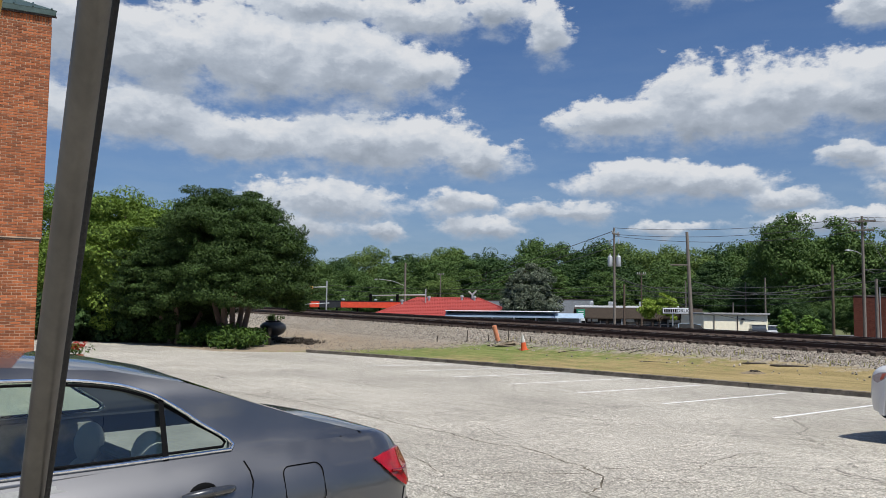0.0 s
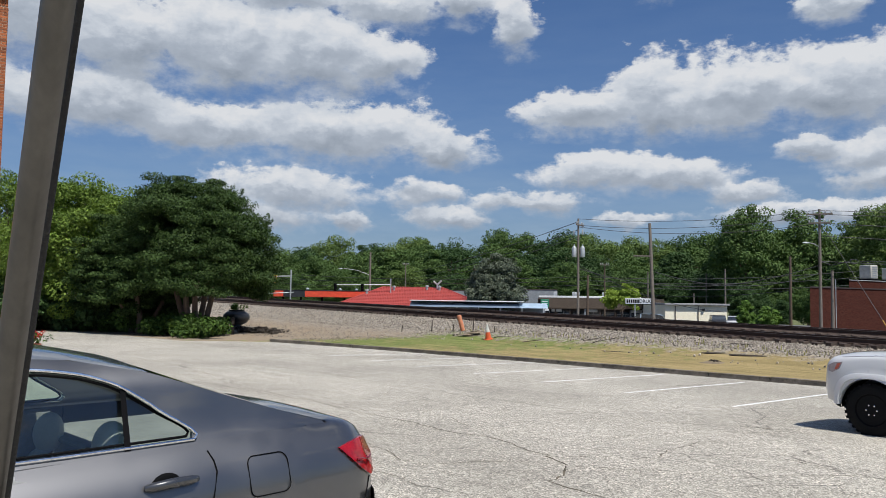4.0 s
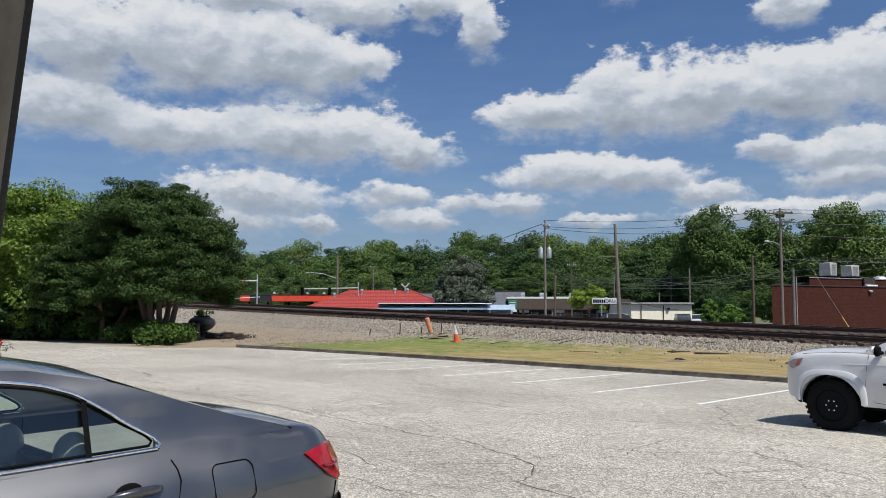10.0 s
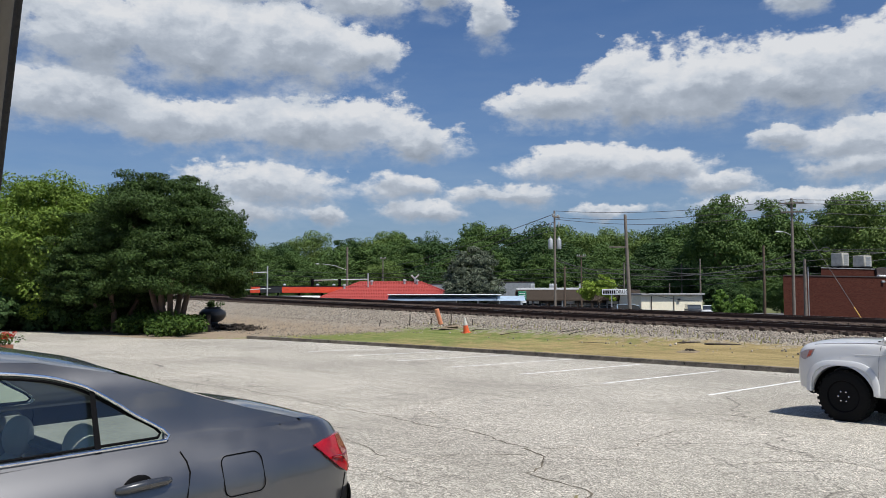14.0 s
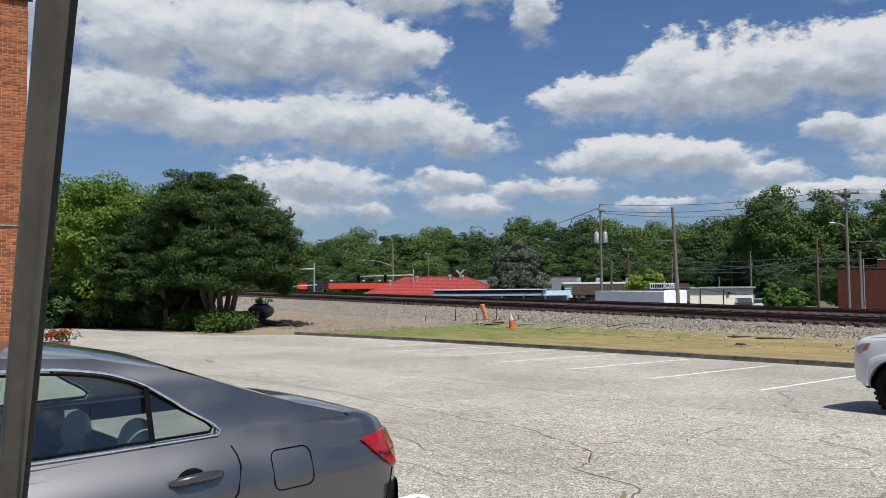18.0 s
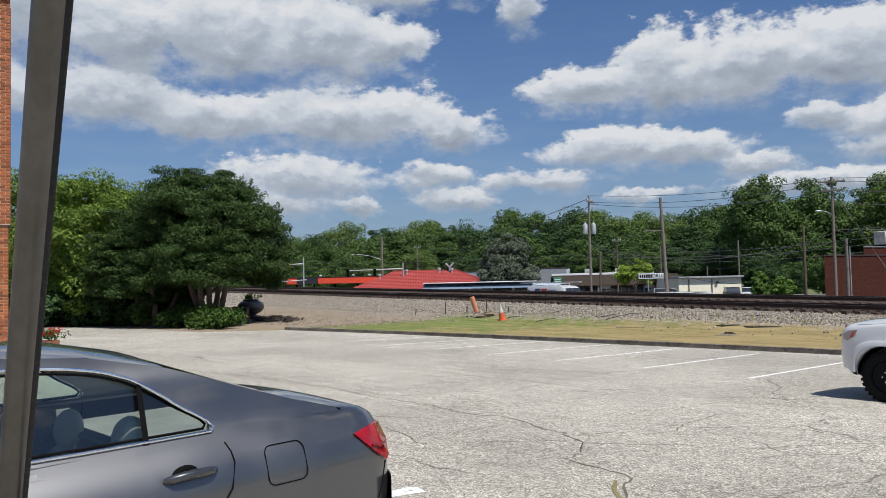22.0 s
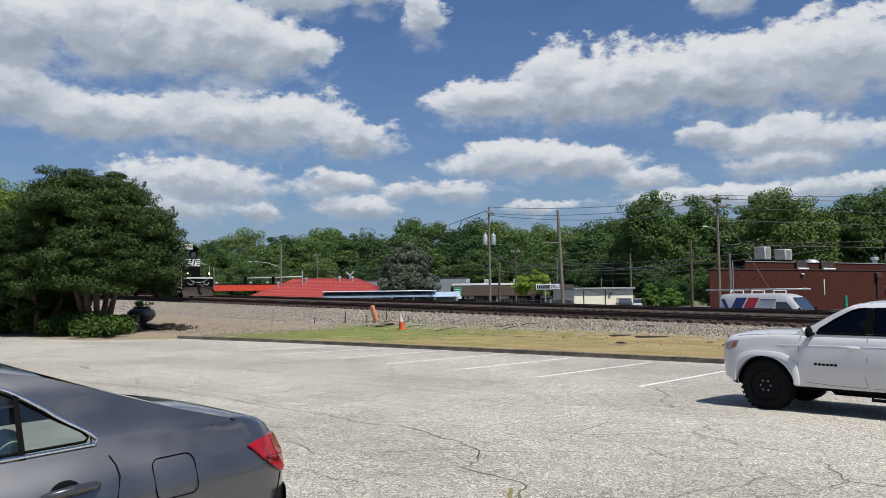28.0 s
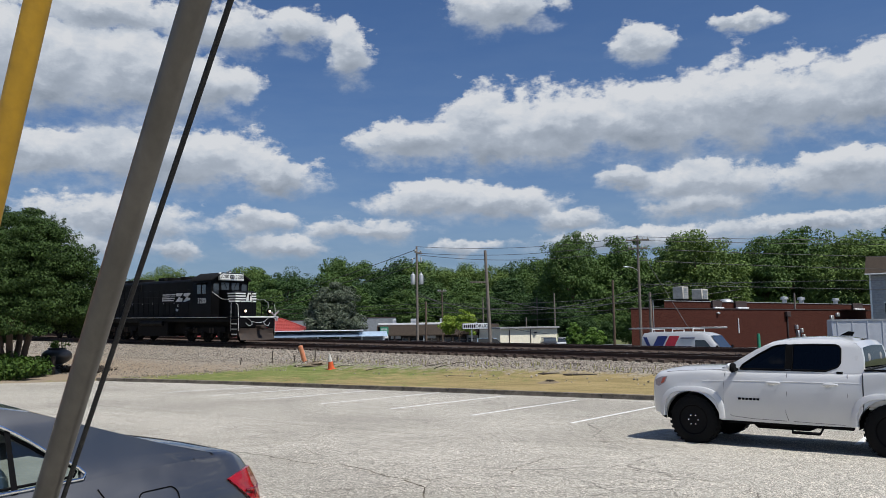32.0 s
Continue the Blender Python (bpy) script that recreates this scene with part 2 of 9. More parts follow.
# ---- tools: mesh builder ----
class Build:
    """Collects points and faces of one mesh."""

    def __init__(self):
        self.v, self.f, self.m, self.weld = [], [], Matrix.Identity(4), False

    def at(self, m):
        self.m = m
        return self

    def add(self, pts, faces):
        k = len(self.v)
        self.v += [tuple(self.m @ Vector(p)) for p in pts]
        self.f += [tuple(i + k for i in f) for f in faces]
        return self

    def box(self, c, s, b=0.0):
        """A box with middle c and size s; b: the width of its bevels."""
        hx, hy, hz = s[0] / 2, s[1] / 2, s[2] / 2
        b = min(b, hx * 0.9, hy * 0.9, hz * 0.9)
        if b <= 0:
            pts = [(c[0] + i * hx, c[1] + j * hy, c[2] + k * hz) for i in (-1, 1) for j in (-1, 1) for k in (-1, 1)]
            return self.add(pts, [(0, 1, 3, 2), (4, 6, 7, 5), (0, 4, 5, 1), (2, 3, 7, 6), (0, 2, 6, 4), (1, 5, 7, 3)])
        h, ids, pts, faces = (hx, hy, hz), {}, [], []
        for i in (-1, 1):
            for j in (-1, 1):
                for k in (-1, 1):
                    for a in range(3):
                        sg = (i, j, k)
                        ids[i, j, k, a] = len(pts)
                        pts.append(tuple(c[n] + sg[n] * (h[n] if n == a else h[n] - b) for n in range(3)))
        for a in range(3):
            u, w = [n for n in range(3) if n != a]
            for s0 in (-1, 1):
                loop = []
                for su, sw in ((-1, -1), (1, -1), (1, 1), (-1, 1)):
                    sg = [0, 0, 0]
                    sg[a], sg[u], sg[w] = s0, su, sw
                    loop.append(ids[sg[0], sg[1], sg[2], a])
                faces.append(loop)
            for su in (-1, 1):
                for sw in (-1, 1):
                    lo, hi = [0, 0, 0], [0, 0, 0]
                    lo[u] = hi[u] = su
                    lo[w] = hi[w] = sw
                    lo[a], hi[a] = -1, 1
                    faces.append([ids[(*lo, u)], ids[(*hi, u)], ids[(*hi, w)], ids[(*lo, w)]])
        for i in (-1, 1):
            for j in (-1, 1):
                for k in (-1, 1):
                    faces.append([ids[i, j, k, 0], ids[i, j, k, 1], ids[i, j, k, 2]])
        mid, fixed = Vector(c), []
        for f in faces:
            p = [Vector(pts[n]) for n in f]
            nrm = (p[1] - p[0]).cross(p[2] - p[0])
            fixed.append(f if nrm.dot(sum(p, Vector()) / len(p) - mid) > 0 else f[::-1])
        return self.add(pts, fixed)

    def tube(self, pts, r, n=8, caps=True):
        """A round bar along points; r: one radius, or one a point."""
        pts = [Vector(p) for p in pts]
        rad = [r] * len(pts) if isinstance(r, (int, float)) else list(r)
        side, ring = None, []
        for i, p in enumerate(pts):
            way = (pts[min(i + 1, len(pts) - 1)] - pts[max(i - 1, 0)]).normalized()
            if side is None:
                side = way.orthogonal().normalized()
            side = (side - way * side.dot(way)).normalized()
            up = way.cross(side)
            ring += [p + (side * math.cos(2 * math.pi * k / n) + up * math.sin(2 * math.pi * k / n)) * rad[i] for k in range(n)]
        faces = [(i * n + k, i * n + (k + 1) % n, (i + 1) * n + (k + 1) % n, (i + 1) * n + k) for i in range(len(pts) - 1) for k in range(n)]
        if caps:
            faces += [tuple(range(n))[::-1], tuple((len(pts) - 1) * n + k for k in range(n))]
        return self.add(ring, faces)

    def lathe(self, prof, n=20, axis="z", c=(0, 0, 0)):
        """Turns a profile of (radius, height) round an axis."""
        pts = []
        for r, h in prof:
            for k in range(n):
                a = 2 * math.pi * k / n
                x, y = r * math.cos(a), r * math.sin(a)
                p = {"z": (x, y, h), "y": (x, h, -y), "x": (h, x, y)}[axis]
                pts.append((p[0] + c[0], p[1] + c[1], p[2] + c[2]))
        faces = [(i * n + k, i * n + (k + 1) % n, (i + 1) * n + (k + 1) % n, (i + 1) * n + k) for i in range(len(prof) - 1) for k in range(n)]
        if prof[0][0] > 1e-6:
            faces.append(tuple(range(n))[::-1])
        if prof[-1][0] > 1e-6:
            faces.append(tuple((len(prof) - 1) * n + k for k in range(n)))
        return self.add(pts, faces)

    def prism(self, poly, lo, hi, axis="y"):
        """A flat outline given in two axes, drawn out from lo to hi along the third."""
        n = len(poly)

        def at3(p, h):
            return {"y": (p[0], h, p[1]), "z": (p[0], p[1], h), "x": (h, p[0], p[1])}[axis]
        pts = [at3(p, lo) for p in poly] + [at3(p, hi) for p in poly]
        area = sum(poly[i][0] * poly[(i + 1) % n][1] - poly[(i + 1) % n][0] * poly[i][1] for i in range(n))
        flip = (area > 0) == (axis != "y")
        a, b = tuple(range(n)), tuple(range(n, 2 * n))
        faces = [a[::-1] if flip else a, b if flip else b[::-1]]
        for i in range(n):
            j = (i + 1) % n
            faces.append((i, j, n + j, n + i) if flip else (i, n + i, n + j, j))
        return self.add(pts, faces)

    def grid(self, rows, close=False):
        """A skin through rows of points of equal length."""
        n = len(rows[0])
        pts = [p for r in rows for p in r]
        faces = [(i * n + k, i * n + (k + 1) % n, (i + 1) * n + (k + 1) % n, (i + 1) * n + k)
                 for i in range(len(rows) - 1) for k in range(n if close else n - 1)]
        return self.add(pts, faces)

    def ball(self, c, r, n=12, m=8):
        prof = [(math.sin(math.pi * i / m), -math.cos(math.pi * i / m)) for i in range(m + 1)]
        rows = [[(c[0] + r[0] * a * math.cos(2 * math.pi * k / n), c[1] + r[1] * a * math.sin(2 * math.pi * k / n), c[2] + r[2] * h) for k in range(n)] for a, h in prof]
        return self.grid(rows, close=True)

    def mesh(self, name, smooth=40):
        me = bpy.data.meshes.new(name)
        if self.weld:
            seen, index, pts = {}, [], []
            for p in self.v:
                key = (round(p[0], 5), round(p[1], 5), round(p[2], 5))
                if key not in seen:
                    seen[key] = len(pts)
                    pts.append(p)
                index.append(seen[key])
            faces = [list(dict.fromkeys(index[i] for i in f)) for f in self.f]
            self.v, self.f = pts, [f for f in faces if len(f) > 2]
        me.from_pydata(self.v, [], self.f)
        me.validate()
        if smooth:
            me.shade_smooth()
            me.set_sharp_from_angle(angle=radians(smooth))
        return me


def thing(name, label, category, group="", kind="", m=None):
    ob = tagged(new(name), label, category, group, kind)
    if m is not None:
        ob.matrix_basis = m
    return ob


def part(name, b, mat, parent=None, label="", smooth=40):
    """One mesh object under a thing or a part."""
    me = b.mesh(name, smooth) if isinstance(b, Build) else b
    if not me.materials:
        me.materials.append(mat)
    ob = new(name, me)
    ob.parent = parent
    if label:
        ob["label"] = label
    return ob


def solo(name, b, mat, label, category="", group="", kind="", smooth=40, m=None):
    """A thing that is one mesh."""
    ob = tagged(part(name, b, mat, None, "", smooth), label, category, group, kind)
    if m is not None:
        ob.matrix_basis = m
    return ob


def big_mesh(name, verts, quads, mat, smooth=False):
    """A mesh straight from arrays: points (n, 3) and faces (m, 3 or 4)."""
    me = bpy.data.meshes.new(name)
    verts, quads = np.asarray(verts, np.float32), np.asarray(quads, np.int32)
    k = quads.shape[1]
    me.vertices.add(len(verts))
    me.vertices.foreach_set("co", verts.ravel())
    me.loops.add(quads.size)
    me.loops.foreach_set("vertex_index", quads.ravel())
    me.polygons.add(len(quads))
    me.polygons.foreach_set("loop_start", np.arange(0, quads.size, k, dtype=np.int32))
    me.update(calc_edges=True)
    if smooth:
        me.shade_smooth()
    me.materials.append(mat)
    return me


# ---- materials ----
def nodes_of(name):
    mat = bpy.data.materials.new(name)
    mat.use_nodes = True
    nt = mat.node_tree
    nt.nodes.clear()
    o = nt.nodes.new("ShaderNodeOutputMaterial")
    return mat, nt, o


def tex_noise(nt, scale, detail=4.0, rough=0.55, src="Object", stretch=None):
    tc = nt.nodes.new("ShaderNodeTexCoord")
    nd = nt.nodes.new("ShaderNodeTexNoise")
    nd.inputs["Scale"].default_value, nd.inputs["Detail"].default_value, nd.inputs["Roughness"].default_value = scale, detail, rough
    vec = tc.outputs[src]
    if stretch:
        mp = nt.nodes.new("ShaderNodeMapping")
        mp.inputs["Scale"].default_value = stretch
        nt.links.new(vec, mp.inputs["Vector"])
        vec = mp.outputs[0]
    nt.links.new(vec, nd.inputs["Vector"])
    return nd.outputs["Fac"]


def mix_rgb(nt, fac, a, b, blend="MIX"):
    nd = nt.nodes.new("ShaderNodeMix")
    nd.data_type, nd.blend_type = "RGBA", blend
    for sock, v in ((nd.inputs[0], fac), (nd.inputs[6], a), (nd.inputs[7], b)):
        if isinstance(v, (int, float)):
            sock.default_value = v
        elif isinstance(v, tuple):
            sock.default_value = (*v, 1.0) if len(v) == 3 else v
        else:
            nt.links.new(v, sock)
    return nd.outputs[2]


def to_range(nt, val, lo, hi, a=0.0, b=1.0):
    nd = nt.nodes.new("ShaderNodeMapRange")
    for k, v in zip(("From Min", "From Max", "To Min", "To Max"), (lo, hi, a, b)):
        nd.inputs[k].default_value = v
    nt.links.new(val, nd.inputs["Value"])
    return nd.outputs["Result"]


def surface(name, col, rough=0.6, metal=0.0, var=0.18, scale=3.0, grain=40.0, gvar=0.12, bump=0.15, coat=0.0, dirt=None, dirt_amount=0.0, island=0.0, each=0.0, stretch=None, spec=0.5):
    """A principled surface with stains, grain, relief and wear."""
    mat, nt, o = nodes_of(name)
    p = nt.nodes.new("ShaderNodeBsdfPrincipled")
    big, small = tex_noise(nt, scale, 4, stretch=stretch), tex_noise(nt, grain, 3, 0.6, stretch=stretch)
    dark = tuple(c * (1 - var) for c in col)
    light = tuple(min(1.0, c * (1 + var)) for c in col)
    c = mix_rgb(nt, to_range(nt, big, 0.3, 0.7), dark, light)
    g0 = 1 - gvar
    c = mix_rgb(nt, 1.0, c, mix_rgb(nt, to_range(nt, small, 0.3, 0.7), (g0, g0, g0), (1 + gvar, 1 + gvar, 1 + gvar)), "MULTIPLY")
    if dirt:
        c = mix_rgb(nt, to_range(nt, tex_noise(nt, scale * 2.3, 6, 0.7), 0.62 - dirt_amount * 0.3, 0.75, 0, 0.85), c, dirt)
    for amount, node, sock in ((island, "ShaderNodeNewGeometry", "Random Per Island"), (each, "ShaderNodeObjectInfo", "Random")):
        if amount:
            nd = nt.nodes.new(node)
            r = to_range(nt, nd.outputs[sock], 0, 1, 1 - amount, 1 + amount)
            cb = nt.nodes.new("ShaderNodeCombineXYZ")
            for k in range(3):
                nt.links.new(r, cb.inputs[k])
            c = mix_rgb(nt, 1.0, c, cb.outputs[0], "MULTIPLY")
    nt.links.new(c, p.inputs["Base Color"])
    p.inputs["Metallic"].default_value = metal
    p.inputs["Specular IOR Level"].default_value = spec
    nt.links.new(to_range(nt, big, 0.3, 0.7, max(0.02, rough - 0.08), min(1, rough + 0.08)), p.inputs["Roughness"])
    if coat:
        p.inputs["Coat Weight"].default_value, p.inputs["Coat Roughness"].default_value = coat, 0.04
    if bump:
        bp = nt.nodes.new("ShaderNodeBump")
        bp.inputs["Strength"].default_value, bp.inputs["Distance"].default_value = bump, 0.01
        nt.links.new(small, bp.inputs["Height"])
        nt.links.new(bp.outputs[0], p.inputs["Normal"])
    nt.links.new(p.outputs[0], o.inputs["Surface"])
    return mat


def leaf_surface(name, dark, light, shine=0.35, through=0.3):
    """Leaves: each leaf its own tint, some light passing through."""
    mat, nt, o = nodes_of(name)
    geo = nt.nodes.new("ShaderNodeNewGeometry")
    c = mix_rgb(nt, geo.outputs["Random Per Island"], dark, light)
    c = mix_rgb(nt, to_range(nt, tex_noise(nt, 0.6, 3), 0.35, 0.65, 0, 0.6), c, tuple(0.5 * (a + b) * 0.75 for a, b in zip(dark, light)))
    p = nt.nodes.new("ShaderNodeBsdfPrincipled")
    p.inputs["Roughness"].default_value, p.inputs["Specular IOR Level"].default_value = 1 - shine, 0.15
    nt.links.new(c, p.inputs["Base Color"])
    tr = nt.nodes.new("ShaderNodeBsdfTranslucent")
    nt.links.new(mix_rgb(nt, 1.0, c, (1.0, 1.15, 0.45), "MULTIPLY"), tr.inputs["Color"])
    mx = nt.nodes.new("ShaderNodeMixShader")
    mx.inputs[0].default_value = through
    nt.links.new(p.outputs[0], mx.inputs[1])
    nt.links.new(tr.outputs[0], mx.inputs[2])
    nt.links.new(mx.outputs[0], o.inputs["Surface"])
    return mat


def glass_surface(name, tint, gloss=0.06):
    """A thin pane: tinted light passes, and the sky mirrors in it."""
    mat, nt, o = nodes_of(name)
    t, g = nt.nodes.new("ShaderNodeBsdfTransparent"), nt.nodes.new("ShaderNodeBsdfGlossy")
    t.inputs["Color"].default_value = (*tint, 1)
    g.inputs["Roughness"].default_value = 0.02
    lw = nt.nodes.new("ShaderNodeLayerWeight")
    fr = nt.nodes.new("ShaderNodeMath")
    fr.operation = "POWER"
    nt.links.new(lw.outputs["Facing"], fr.inputs[0])
    fr.inputs[1].default_value = 4.0
    ad = nt.nodes.new("ShaderNodeMath")
    ad.operation = "ADD"
    nt.links.new(fr.outputs[0], ad.inputs[0])
    ad.inputs[1].default_value = gloss
    mx = nt.nodes.new("ShaderNodeMixShader")
    nt.links.new(ad.outputs[0], mx.inputs[0])
    nt.links.new(t.outputs[0], mx.inputs[1])
    nt.links.new(g.outputs[0], mx.inputs[2])
    nt.links.new(mx.outputs[0], o.inputs["Surface"])
    return mat


def glow_surface(name, col, strength):
    mat, nt, o = nodes_of(name)
    e = nt.nodes.new("ShaderNodeEmission")
    e.inputs["Color"].default_value, e.inputs["Strength"].default_value = (*col, 1), strength
    nt.links.new(e.outputs[0], o.inputs["Surface"])
    return mat


def asphalt_surface():
    """Old bleached asphalt: aggregate, stains, fine crazing."""
    mat, nt, o = nodes_of("old_asphalt")
    p = nt.nodes.new("ShaderNodeBsdfPrincipled")
    grit = nt.nodes.new("ShaderNodeTexVoronoi")
    grit.inputs["Scale"].default_value = 75
    gc = nt.nodes.new("ShaderNodeTexCoord")
    nt.links.new(gc.outputs["Object"], grit.inputs["Vector"])
    gs_ = nt.nodes.new("ShaderNodeSeparateColor")
    nt.links.new(grit.outputs["Color"], gs_.inputs[0])
    agg = tex_noise(nt, 30, 4, 0.85)
    spots, wide = tex_noise(nt, 1.3, 6, 0.65), tex_noise(nt, 0.16, 4, 0.6)
    c = mix_rgb(nt, gs_.outputs[0], (0.07, 0.066, 0.058), (0.72, 0.69, 0.62))
    c = mix_rgb(nt, to_range(nt, agg, 0.38, 0.62, 0.0, 0.75), c, mix_rgb(nt, gs_.outputs[1], (0.24, 0.228, 0.20), (0.78, 0.75, 0.68)))
    c = mix_rgb(nt, to_range(nt, tex_noise(nt, 11, 4, 0.9), 0.40, 0.60, 0.0, 0.22), c, (0.17, 0.159, 0.135))
    c = mix_rgb(nt, to_range(nt, tex_noise(nt, 5.0, 5, 0.9), 0.42, 0.62, 0.0, 0.10), c, (0.62, 0.592, 0.525))
    c = mix_rgb(nt, to_range(nt, spots, 0.35, 0.7, 0.0, 0.28), c, (0.40, 0.383, 0.342))
    c = mix_rgb(nt, to_range(nt, wide, 0.40, 0.62, 0.0, 0.50), c, (0.21, 0.199, 0.175))
    c = mix_rgb(nt, to_range(nt, tex_noise(nt, 0.9, 5, 0.7, stretch=(1.0, 0.25, 1.0)), 0.60, 0.78, 0.0, 0.5), c, (0.18, 0.17, 0.153))
    tc = nt.nodes.new("ShaderNodeTexCoord")
    wob = nt.nodes.new("ShaderNodeTexNoise")
    wob.inputs["Scale"].default_value, wob.inputs["Detail"].default_value = 1.1, 5
    nt.links.new(tc.outputs["Object"], wob.inputs["Vector"])
    ma = nt.nodes.new("ShaderNodeVectorMath")
    ma.operation = "MULTIPLY_ADD"
    nt.links.new(wob.outputs["Color"], ma.inputs[0])
    ma.inputs[1].default_value = (0.9, 0.9, 0)
    nt.links.new(tc.outputs["Object"], ma.inputs[2])
    vo = nt.nodes.new("ShaderNodeTexVoronoi")
    vo.feature = "DISTANCE_TO_EDGE"
    vo.inputs["Scale"].default_value = 0.33
    nt.links.new(ma.outputs[0], vo.inputs["Vector"])
    crack = to_range(nt, vo.outputs["Distance"], 0.001, 0.005, 1.0, 0.0)
    some = to_range(nt, tex_noise(nt, 0.3, 2), 0.42, 0.56, 0.0, 0.7)
    mu = nt.nodes.new("ShaderNodeMath")
    mu.operation = "MULTIPLY"
    nt.links.new(crack, mu.inputs[0])
    nt.links.new(some, mu.inputs[1])
    c = mix_rgb(nt, mu.outputs[0], c, (0.085, 0.08, 0.07))
    # bright and dark chips of aggregate over everything
    chip = nt.nodes.new("ShaderNodeCombineXYZ")
    lum = to_range(nt, gs_.outputs[2], 0.0, 1.0, 0.40, 1.60)
    for k in range(3):
        nt.links.new(lum, chip.inputs[k])
    c = mix_rgb(nt, 1.0, c, chip.outputs[0], "MULTIPLY")
    every = nt.nodes.new("ShaderNodeCombineXYZ")
    rough_all = to_range(nt, tex_noise(nt, 13, 4, 0.97), 0.32, 0.68, 0.66, 1.34)
    for k in range(3):
        nt.links.new(rough_all, every.inputs[k])
    c = mix_rgb(nt, 1.0, c, every.outputs[0], "MULTIPLY")
    c = mix_rgb(nt, 1.0, c, (1.02, 0.985, 0.925), "MULTIPLY")
    nt.links.new(c, p.inputs["Base Color"])
    p.inputs["Roughness"].default_value, p.inputs["Specular IOR Level"].default_value = 0.9, 0.25
    bp = nt.nodes.new("ShaderNodeBump")
    bp.inputs["Strength"].default_value, bp.inputs["Distance"].default_value = 0.8, 0.010
    nt.links.new(agg, bp.inputs["Height"])
    nt.links.new(bp.outputs[0], p.inputs["Normal"])
    nt.links.new(p.outputs[0], o.inputs["Surface"])
    return mat


def verge_surface():
    """Dry lawn running out into crushed stone; the mesh says where by its own cover value."""
    mat, nt, o = nodes_of("verge_grass_and_gravel")
    p = nt.nodes.new("ShaderNodeBsdfPrincipled")
    at = nt.nodes.new("ShaderNodeAttribute")
    at.attribute_name = "cover"
    fine, mid, wide = tex_noise(nt, 22, 4, 0.75), tex_noise(nt, 2.2, 5, 0.65), tex_noise(nt, 0.28, 4, 0.6)
    # mown streaks that run with the railway
    tc, mp, sk = nt.nodes.new("ShaderNodeTexCoord"), nt.nodes.new("ShaderNodeMapping"), nt.nodes.new("ShaderNodeTexNoise")
    mp.vector_type = "TEXTURE"
    mp.inputs["Rotation"].default_value, mp.inputs["Scale"].default_value = (0, 0, radians(125)), (5.0, 1.0, 1.0)
    nt.links.new(tc.outputs["Object"], mp.inputs["Vector"])
    nt.links.new(mp.outputs[0], sk.inputs["Vector"])
    sk.inputs["Scale"].default_value, sk.inputs["Detail"].default_value, sk.inputs["Roughness"].default_value = 2.4, 5, 0.7
    streak = to_range(nt, sk.outputs["Fac"], 0.36, 0.64)
    grass = mix_rgb(nt, to_range(nt, fine, 0.3, 0.7), mix_rgb(nt, streak, (0.080, 0.115, 0.028), (0.150, 0.175, 0.050)), mix_rgb(nt, streak, (0.150, 0.185, 0.050), (0.255, 0.265, 0.09)))
    straw = mix_rgb(nt, to_range(nt, fine, 0.3, 0.7), mix_rgb(nt, streak, (0.165, 0.130, 0.052), (0.29, 0.220, 0.10)), mix_rgb(nt, streak, (0.29, 0.225, 0.10), (0.46, 0.35, 0.17)))
    sp = nt.nodes.new("ShaderNodeSeparateColor")
    nt.links.new(at.outputs["Color"], sp.inputs[0])
    sm = nt.nodes.new("ShaderNodeMath")
    sm.operation = "ADD"
    nt.links.new(sp.outputs[1], sm.inputs[0])
    nt.links.new(to_range(nt, mid, 0.3, 0.7, -0.35, 0.35), sm.inputs[1])
    sw = nt.nodes.new("ShaderNodeMath")
    sw.operation = "ADD"
    nt.links.new(sm.outputs[0], sw.inputs[0])
    nt.links.new(to_range(nt, wide, 0.3, 0.7, -0.25, 0.25), sw.inputs[1])
    lawn = mix_rgb(nt, to_range(nt, sw.outputs[0], 0.25, 0.75), grass, straw)
    peb = nt.nodes.new("ShaderNodeTexVoronoi")
    peb.inputs["Scale"].default_value = 15
    nt.links.new(tc.outputs["Object"], peb.inputs["Vector"])
    ps = nt.nodes.new("ShaderNodeSeparateColor")
    nt.links.new(peb.outputs["Color"], ps.inputs[0])
    stone = mix_rgb(nt, ps.outputs[0], (0.055, 0.048, 0.038), (0.50, 0.465, 0.405))
    dirt = mix_rgb(nt, to_range(nt, fine, 0.3, 0.7), (0.20, 0.15, 0.10), (0.36, 0.285, 0.20))
    soil = nt.nodes.new("ShaderNodeMath")
    soil.operation, soil.use_clamp = "ADD", True
    nt.links.new(to_range(nt, mid, 0.42, 0.66, 0.0, 0.6), soil.inputs[0])
    nt.links.new(sp.outputs[2], soil.inputs[1])
    gravel = mix_rgb(nt, soil.outputs[0], stone, dirt)
    gm = nt.nodes.new("ShaderNodeMath")
    gm.operation = "ADD"
    nt.links.new(sp.outputs[0], gm.inputs[0])
    nt.links.new(to_range(nt, mid, 0.3, 0.7, -0.3, 0.3), gm.inputs[1])
    c = mix_rgb(nt, to_range(nt, gm.outputs[0], 0.35, 0.65), lawn, gravel)
    nt.links.new(c, p.inputs["Base Color"])
    p.inputs["Roughness"].default_value, p.inputs["Specular IOR Level"].default_value = 0.95, 0.15
    bp = nt.nodes.new("ShaderNodeBump")
    bp.inputs["Strength"].default_value, bp.inputs["Distance"].default_value = 0.8, 0.03
    nt.links.new(fine, bp.inputs["Height"])
    nt.links.new(bp.outputs[0], p.inputs["Normal"])
    nt.links.new(p.outputs[0], o.inputs["Surface"])
    return mat


